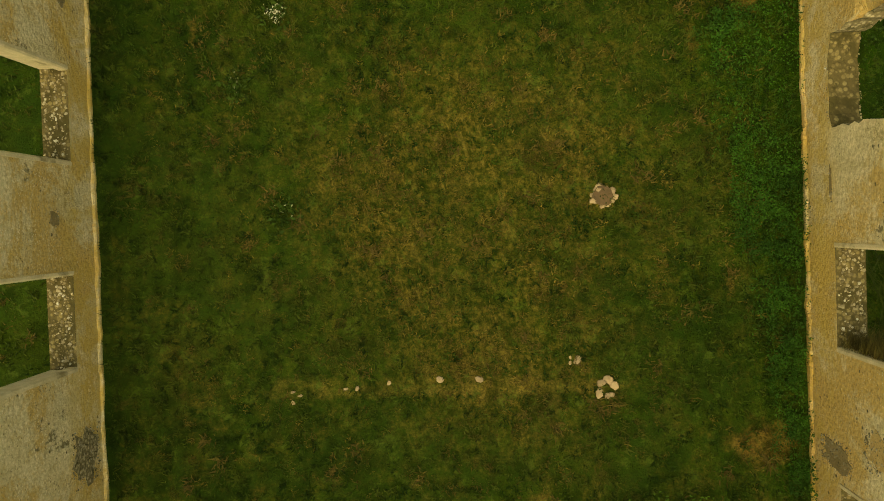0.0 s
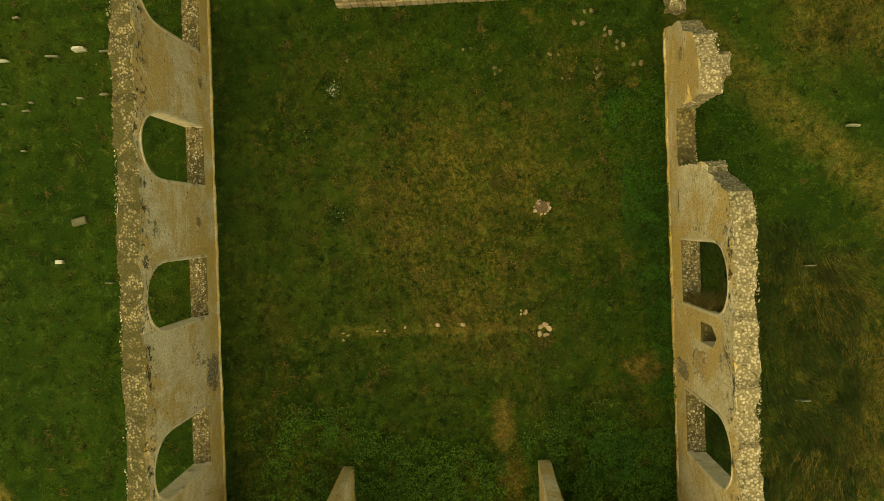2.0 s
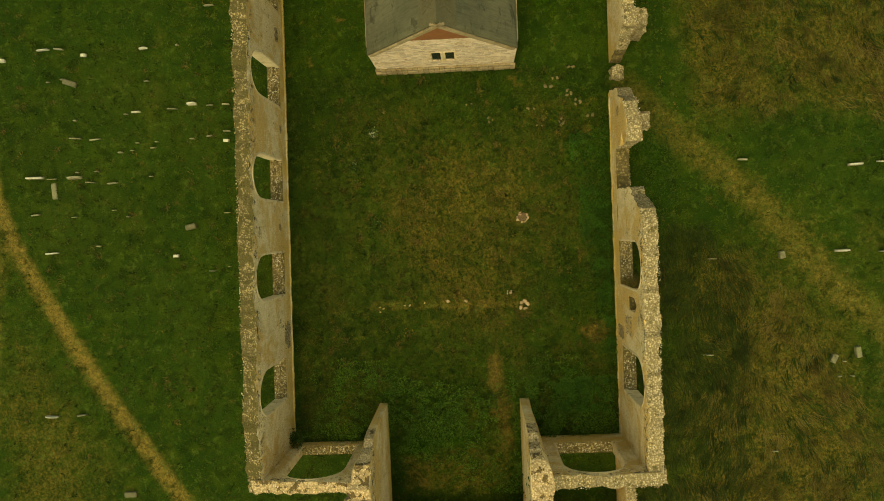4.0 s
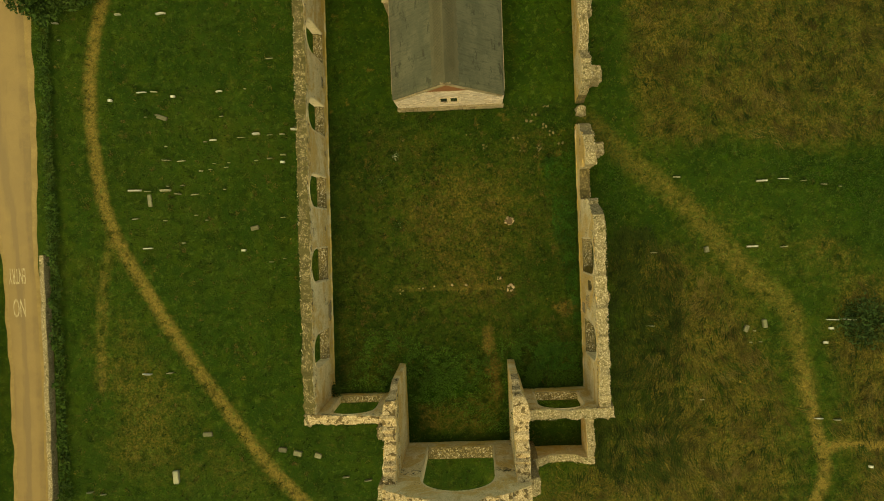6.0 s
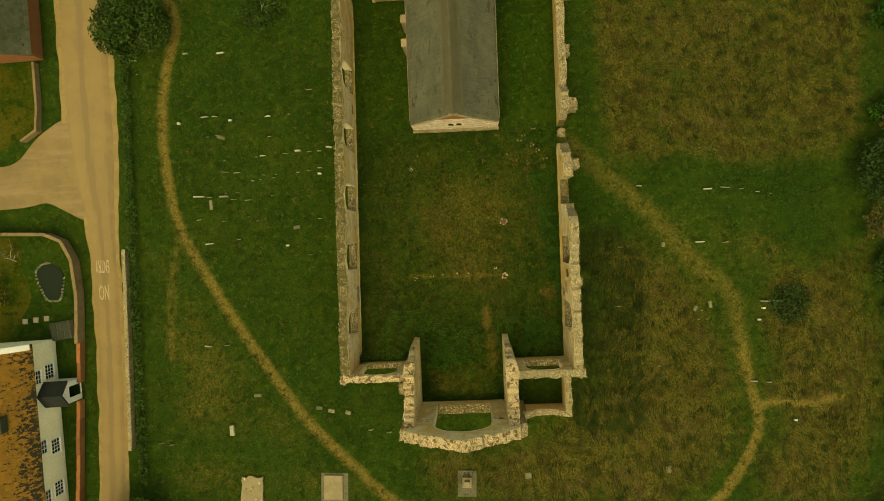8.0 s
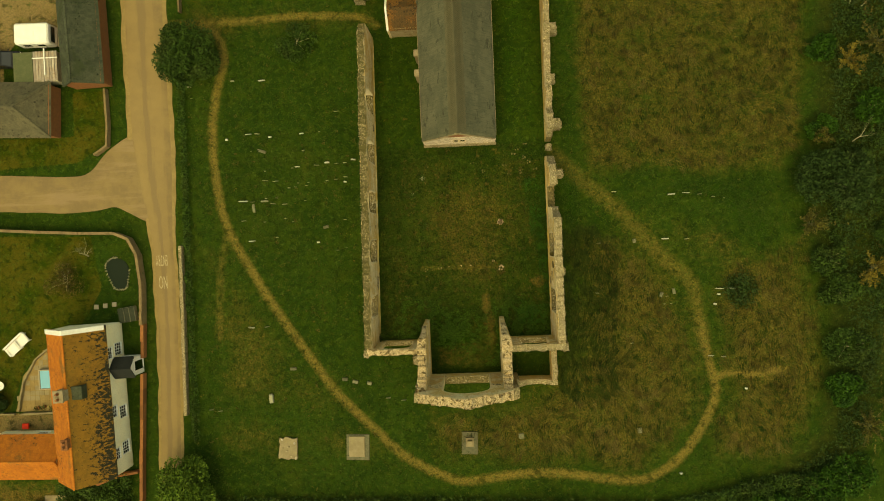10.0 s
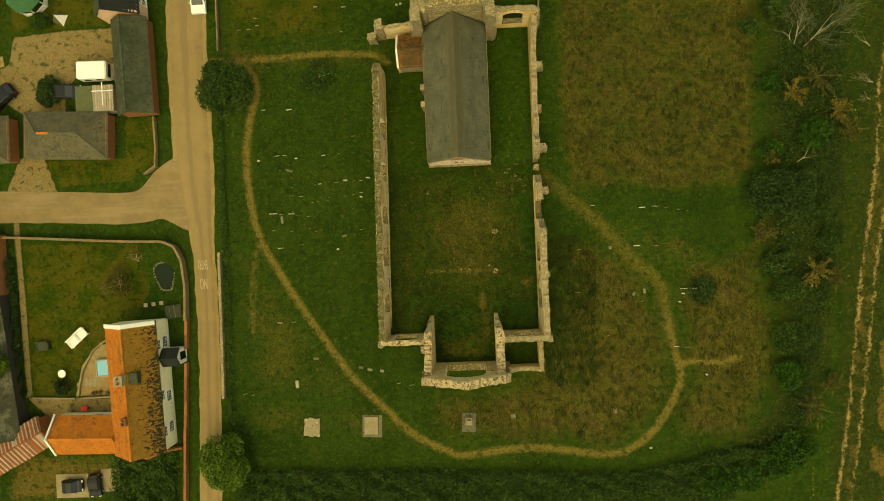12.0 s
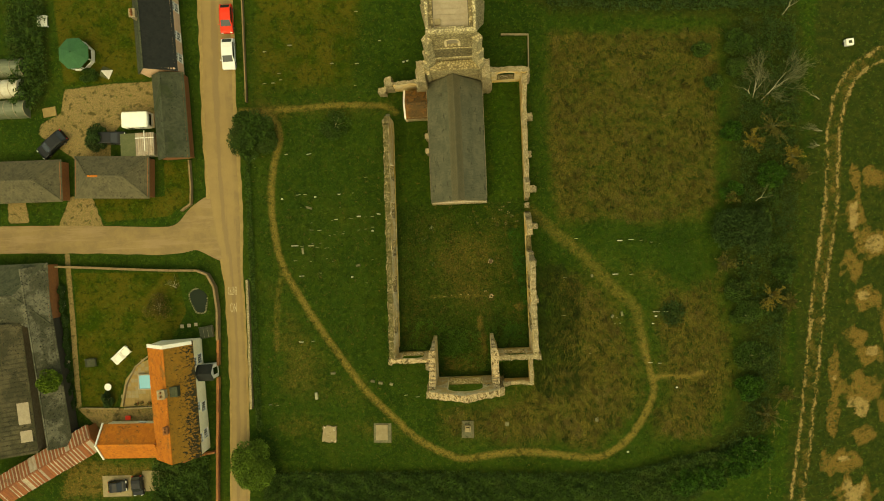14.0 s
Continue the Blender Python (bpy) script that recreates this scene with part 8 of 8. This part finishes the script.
belt = lambda x, y: smooth(0.45, 0.8, pick("scrub", x, y))
east_belt = lambda x, y: belt(x, y) * (y < -22.0) * (x > -29.0)
right_belt = lambda x, y: smooth(0.70, 1.0, pick("scrub", x, y)) * (x > 30.0) * (y > -30)
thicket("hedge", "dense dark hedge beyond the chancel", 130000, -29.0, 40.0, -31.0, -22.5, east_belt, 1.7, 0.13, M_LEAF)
# the hedge's inner shade is put in by a layer of darker leaves
thicket("hedge", "inner leaves of the hedge, shade given by a darker leaf colour", 40000, -29.0, 40.0, -31.0, -22.5, east_belt, 1.2, 0.2, M_LEAF_DARK)
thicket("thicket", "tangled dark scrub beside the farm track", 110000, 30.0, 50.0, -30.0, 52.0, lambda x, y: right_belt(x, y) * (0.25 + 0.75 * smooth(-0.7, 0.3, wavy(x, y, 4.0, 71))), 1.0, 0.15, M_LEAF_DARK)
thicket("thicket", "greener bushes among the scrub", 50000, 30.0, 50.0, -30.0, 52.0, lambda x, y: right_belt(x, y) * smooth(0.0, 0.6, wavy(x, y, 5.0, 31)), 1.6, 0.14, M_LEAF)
thicket("thicket", "russet dying bushes among the scrub", 9000, 34.0, 48.0, -24.0, 45.0, lambda x, y: right_belt(x, y) * smooth(0.6, 1.0, wavy(x, y, 4.5, 37)), 1.6, 0.15, M_LEAF_BROWN)
thicket("thicket", "scrub beyond the meadow", 40000, -12.0, 46.0, 37.5, 52.0, lambda x, y: belt(x, y), 2.2, 0.2, M_LEAF_DARK)
thicket("verge_hedge", "low overgrown hedge along the lane", 26000, -30.6, -28.0, -20.0, 26.0, lambda x, y: smooth(0.35, 0.6, pick("scrub", x, y)), 1.0, 0.13, M_LEAF)
thicket("garden_shrubs", "dark shrubs at the far garden edge", 26000, -66.0, -55.0, 27.0, 52.0, belt, 2.2, 0.18, M_LEAF)
thicket("garden_shrubs", "dark shrubs behind the farmhouse", 22000, -47.0, -35.8, -33.0, -20.4, lambda x, y: smooth(0.35, 0.6, pick("scrub", x, y)), 1.6, 0.16, M_LEAF)
thicket("bramble_patch", "dark bramble patch among the graves", 5000, 25.5, 31.5, -6.5, -0.5, lambda x, y: smooth(0.3, 0.6, pick("scrub", x, y)), 0.9, 0.13, M_LEAF_DARK)


def crown(x, y, rx, ry, z0, h, n, size, material, name, label, trunk=True, seed=1, lumps=14):
    """A shrub or tree: a tapered trunk with limbs, and a crown of leaf clumps with gaps."""
    g = np.random.RandomState(seed)
    t = thing(name, (x, y, float(level(x, y))), label, "tree" if trunk else "shrub")
    u = g.normal(size=(lumps, 3))
    u /= np.linalg.norm(u, axis=1)[:, None]
    centres = u * np.array([rx * 0.68, ry * 0.68, h * 0.36]) + (0, 0, z0 + h * 0.5)
    centres[:, 2] = np.abs(centres[:, 2] - z0) + z0
    k = g.randint(0, lumps, n)
    d = g.normal(size=(n, 3))
    d /= np.linalg.norm(d, axis=1)[:, None]
    pts = centres[k] + d * (g.uniform(0.75, 1.05, n) * g.uniform(0.9, 1.1, n))[:, None] * np.array([rx, ry, h * 0.5]) * 0.42
    pts[:, 2] = np.maximum(pts[:, 2], 0.05)
    leaf_mesh("crown", pts, size, material, t, g)
    bm = bmesh.new()
    limb(bm, Vector((0, 0, -0.1)), Vector((0.1, 0.05, z0 + h * 0.45)), 0.16 * h / 4 + 0.04, 0.05)
    for c in centres[:8]:
        limb(bm, Vector((0.05, 0.02, z0 + h * 0.15)), Vector(c), 0.06 * h / 4 + 0.015, 0.015)
    part("trunk", bm, M_BARK, t)
    return t


def limb(bm, a, b, r0, r1, seg=6):
    d = b - a
    cyl(bm, r0, r1, 0, d.length, seg, Matrix.Translation(a) @ d.to_track_quat("Z", "Y").to_matrix().to_4x4())


crown(-27.9, 23.6, 3.4, 3.3, 0.2, 3.2, 16000, 0.15, M_LEAF, "holly_bush", "broad dark evergreen bush by the gate", False, 1, 22)
crown(-29.5, -21.6, 3.0, 3.3, 0.8, 4.4, 20000, 0.15, M_LEAF_TREE, "roadside_tree", "round leafy tree beside the lane", True, 2, 34)
crown(-16.6, 24.6, 2.2, 2.0, 0.0, 0.9, 3500, 0.12, M_LEAF, "low_bush", "low spreading bush in the churchyard", False, 3)
crown(37.8, 7.5, 3.6, 3.4, 0.3, 3.6, 12000, 0.17, M_LEAF_DARK, "evergreen_bush", "large dark evergreen bush in the scrub", False, 4, 24)
crown(-50.2, 24.4, 1.6, 1.9, 0.0, 2.0, 5000, 0.14, M_LEAF_DARK, "yard_bush", "dark rounded bush in the gravel yard", False, 5)
crown(-51.0, 33.2, 1.3, 1.0, 0.0, 1.4, 2600, 0.13, M_LEAF, "garden_bush", "leafy bush beside the gazebo", False, 6)
crown(-50.45, -12.4, 0.85, 1.1, 0.0, 2.2, 3500, 0.10, M_LEAF_DARK, "clipped_yew", "dark clipped yew on the lawn", False, 7)
crown(-57.0, -8.9, 1.5, 1.7, 2.6, 3.0, 4500, 0.15, M_LEAF_LIME, "small_tree", "small bright green tree by the farm range", True, 8)
crown(-42.6, 0.2, 2.2, 2.2, 0.2, 1.6, 1500, 0.10, M_LEAF_BROWN, "brown_shrub", "thin brownish shrub on the lawn", False, 9)
for i, y in enumerate(np.arange(-13.0, 5.0, 2.0)):
    crown(-56.4 - 0.03 * float(y), float(y), 0.5, 1.0, 0.0, 1.3, 1200, 0.12, M_LEAF_DARK, "border_shrub", "dark shrub between the path and the range", False, 40 + i, 7)
M_LEAF_OLIVE = leaf_material("olive_leaves", (0.070, 0.066, 0.013), (0.11, 0.092, 0.018))


def feathery(x, y, s, material, label, seed):
    """A thin small tree of long arching sprays with narrow leaves along them."""
    g = np.random.RandomState(seed)
    t = thing("feathery_tree", (x, y, float(level(x, y))), label, "tree", "thin trees in the scrub")
    bm, pts = bmesh.new(), []
    limb(bm, Vector((0, 0, -0.1)), Vector((0.05, 0, 1.3)), 0.07, 0.05)
    for k in range(26):
        a, reach, top = g.uniform(0, 6.28), s * g.uniform(0.45, 1.15), g.uniform(1.4, 2.6)
        end = Vector((math.cos(a) * reach, math.sin(a) * reach, top))
        limb(bm, Vector((0.05, 0, g.uniform(0.6, 1.3))), end, 0.025, 0.008, 4)
        u = g.uniform(0.3, 1.08, 34)[:, None]
        pts.append(u * np.array(end) + (1 - u) * np.array((0, 0, 1.2)) + g.normal(size=(34, 3)) * 0.09)
    leaf_mesh("crown", np.concatenate(pts), 0.13, material, t, g)
    part("trunk", bm, M_TWIG, t)


for i, (x, y, s, m) in enumerate([(39.9, 19.6, 1.7, 1), (42.9, 21.5, 2.3, 0), (45.3, 17.2, 1.6, 1), (46.2, 14.9, 1.3, 0), (41.7, -1.4, 1.9, 1), (36.8, 12.0, 0.8, 0), (44.0, -2.5, 1.3, 0), (35.6, 3.2, 1.6, 0), (40.7, -17.6, 1.9, 0), (43.2, -14.9, 1.2, 0)]):
    feathery(x, y, s, M_LEAF_GOLD if m else M_LEAF_OLIVE, "small golden-leaved tree in the scrub" if m else "thin olive bush in the scrub", 20 + i)
for i, (x, y, s, m) in enumerate([(37.0, 12.9, 1.5, 1), (42.3, 14.9, 1.9, 1), (33.6, 32.3, 1.2, 0), (35.1, 27.7, 1.2, 0), (32.8, -25.8, 2.4, 1), (38.8, -22.5, 2.6, 1), (36.3, -24.1, 2.4, 1), (39.0, -9.5, 2.4, 0), (38.3, -4.0, 2.2, 0), (37.4, -0.5, 1.8, 0), (44.0, 2.0, 1.8, 0), (38.5, 33.0, 2.0, 0), (38.6, -14.0, 2.2, 1), (40.5, 9.0, 1.8, 0), (37.3, 21.0, 1.6, 1), (38.2, 29.6, 1.4, 0), (29.0, -26.4, 2.0, 1)]):
    crown(x, y, s, s * 0.9, 0.2, 2.0, 3500, 0.15, M_LEAF_BRIGHT if m else M_LEAF, "scrub_bush", "loose bright green bush in the scrub" if m else "dull green bush in the scrub", False, 60 + i, 14)


def bare_tree(x, y, lean, spread, size, seed, label, fork=3, reach=1.0):
    """A leafless tree: short trunk, limbs that sweep one way, and long fine twigs."""
    t = thing("bare_tree", (x, y, 0), label, "tree", "leafless trees in the scrub")
    r = random.Random(seed)
    bm, fine = bmesh.new(), bmesh.new()
    sweep = Vector((lean[0], lean[1], 0.25)).normalized()

    def grow(a, d, length, rad, depth):
        p = a
        for k in range(2):
            d = (d + sweep * 0.12 + Vector((r.uniform(-1, 1), r.uniform(-1, 1), r.uniform(-0.5, 0.5))) * 0.13).normalized()
            q = p + d * length / 2
            limb(bm if depth < 2 else fine, p, q, rad * (1 - 0.2 * k), rad * (0.8 - 0.2 * k), 6 if depth < 2 else 3)
            p = q
        if depth < 4:
            for _ in range(fork):
                e = (d + Vector((r.uniform(-1, 1), r.uniform(-1, 1), r.uniform(-0.4, 0.4))) * spread).normalized()
                grow(a.lerp(p, r.uniform(0.45, 1.0)), e, length * r.uniform(0.62, 0.95) * reach, max(rad * 0.52, 0.012), depth + 1)

    grow(Vector((0, 0, -0.1)), Vector((lean[0] * 0.5, lean[1] * 0.5, 0.8)).normalized(), size, 0.075, 0)
    part("trunk", bm, M_BARK, t)
    tagged(part("twigs", fine, M_TWIG, t), "fine olive-grey twigs", kind="stuff")


bare_tree(40.7, 25.5, (0.0, 0.8), 1.25, 2.3, 1, "pale leafless tree with spreading limbs", 4)
bare_tree(41.8, 25.2, (0.7, 0.75), 0.85, 2.9, 2, "pale leafless tree leaning over the scrub", 4)
bare_tree(49.6, 24.9, (-0.9, 0.1), 0.35, 1.5, 3, "bleached fallen branches beside the track", 2)
bare_tree(49.8, 20.6, (-0.95, 0.1), 0.35, 1.7, 4, "bleached fallen branches beside the track", 3)
bare_tree(49.4, 18.6, (-0.95, 0.0), 0.35, 1.2, 8, "bleached fallen branches beside the track", 3)
bare_tree(40.4, 25.9, (-0.9, 0.4), 0.4, 1.5, 5, "thin pale branches low in the scrub", 2)
bare_tree(40.6, 11.5, (0.4, 0.6), 0.5, 1.3, 9, "thin pale branches low in the scrub", 2)
bare_tree(45.0, 36.5, (0.3, 0.7), 0.6, 1.8, 6, "thin leafless tree in the scrub")
bare_tree(-40.3, 2.9, (0.1, 0.4), 1.2, 1.1, 7, "small pale leafless tree by the pond", 3, 0.9)
# growth on the ruin
def jamb_bush():
    """A dry wiry bush rooted in the jamb of the north window, its stems sweeping into the opening."""
    g = np.random.RandomState(17)
    t = thing("dry_bush", (9.4, 1.0, 0), "dry wiry brown bush rooted in the window jamb", "shrub")
    n = 1500
    root = np.stack([g.uniform(-0.30, 0.30, n), g.uniform(-0.04, 0.12, n), 1.5 + 3.2 * g.uniform(0, 1, n) ** 0.9], 1)
    aim = np.stack([g.normal(0.15, 0.35, n), g.uniform(0.5, 1.3, n), g.normal(0.45, 0.35, n)], 1)
    tip = root + aim * (0.25 + 0.35 * g.uniform(size=n))[:, None]
    side = np.cross(aim, g.normal(size=(n, 3)))
    side *= 0.010 / np.linalg.norm(side, axis=1)[:, None]
    tagged(quick_mesh("brushwood", np.stack([root - side, root + side, tip], 1).reshape(-1, 3), np.arange(3 * n).reshape(-1, 3), M_GRASS_DRY, t), kind="stuff")
    leaf_mesh("foliage", root[:700] + aim[:700] * 0.2 * g.uniform(0, 1, (700, 1)), 0.03, M_LEAF_OLIVE, t, g)


jamb_bush()
for i, (x, y, z, rx, ry, m) in enumerate([(9.45, 0.75, 5.0, 0.22, 0.45, M_LEAF_OLIVE), (4.0, -7.6, 6.2, 0.4, 0.5, M_LEAF), (-8.8, -6.9, 1.0, 0.5, 0.5, M_LEAF), (4.1, -9.9, 3.2, 0.5, 0.7, M_LEAF_DARK)]):
    tf = thing("wall_weed", (x, y, 0), "weeds rooted in the ruined masonry", "plants")
    g = np.random.RandomState(90 + i)
    c = g.normal(size=(500, 3)) * (rx * 0.5, ry * 0.5, 0.25) + (0, 0, z)
    leaf_mesh("leaves", c, 0.075, m, tf, g)
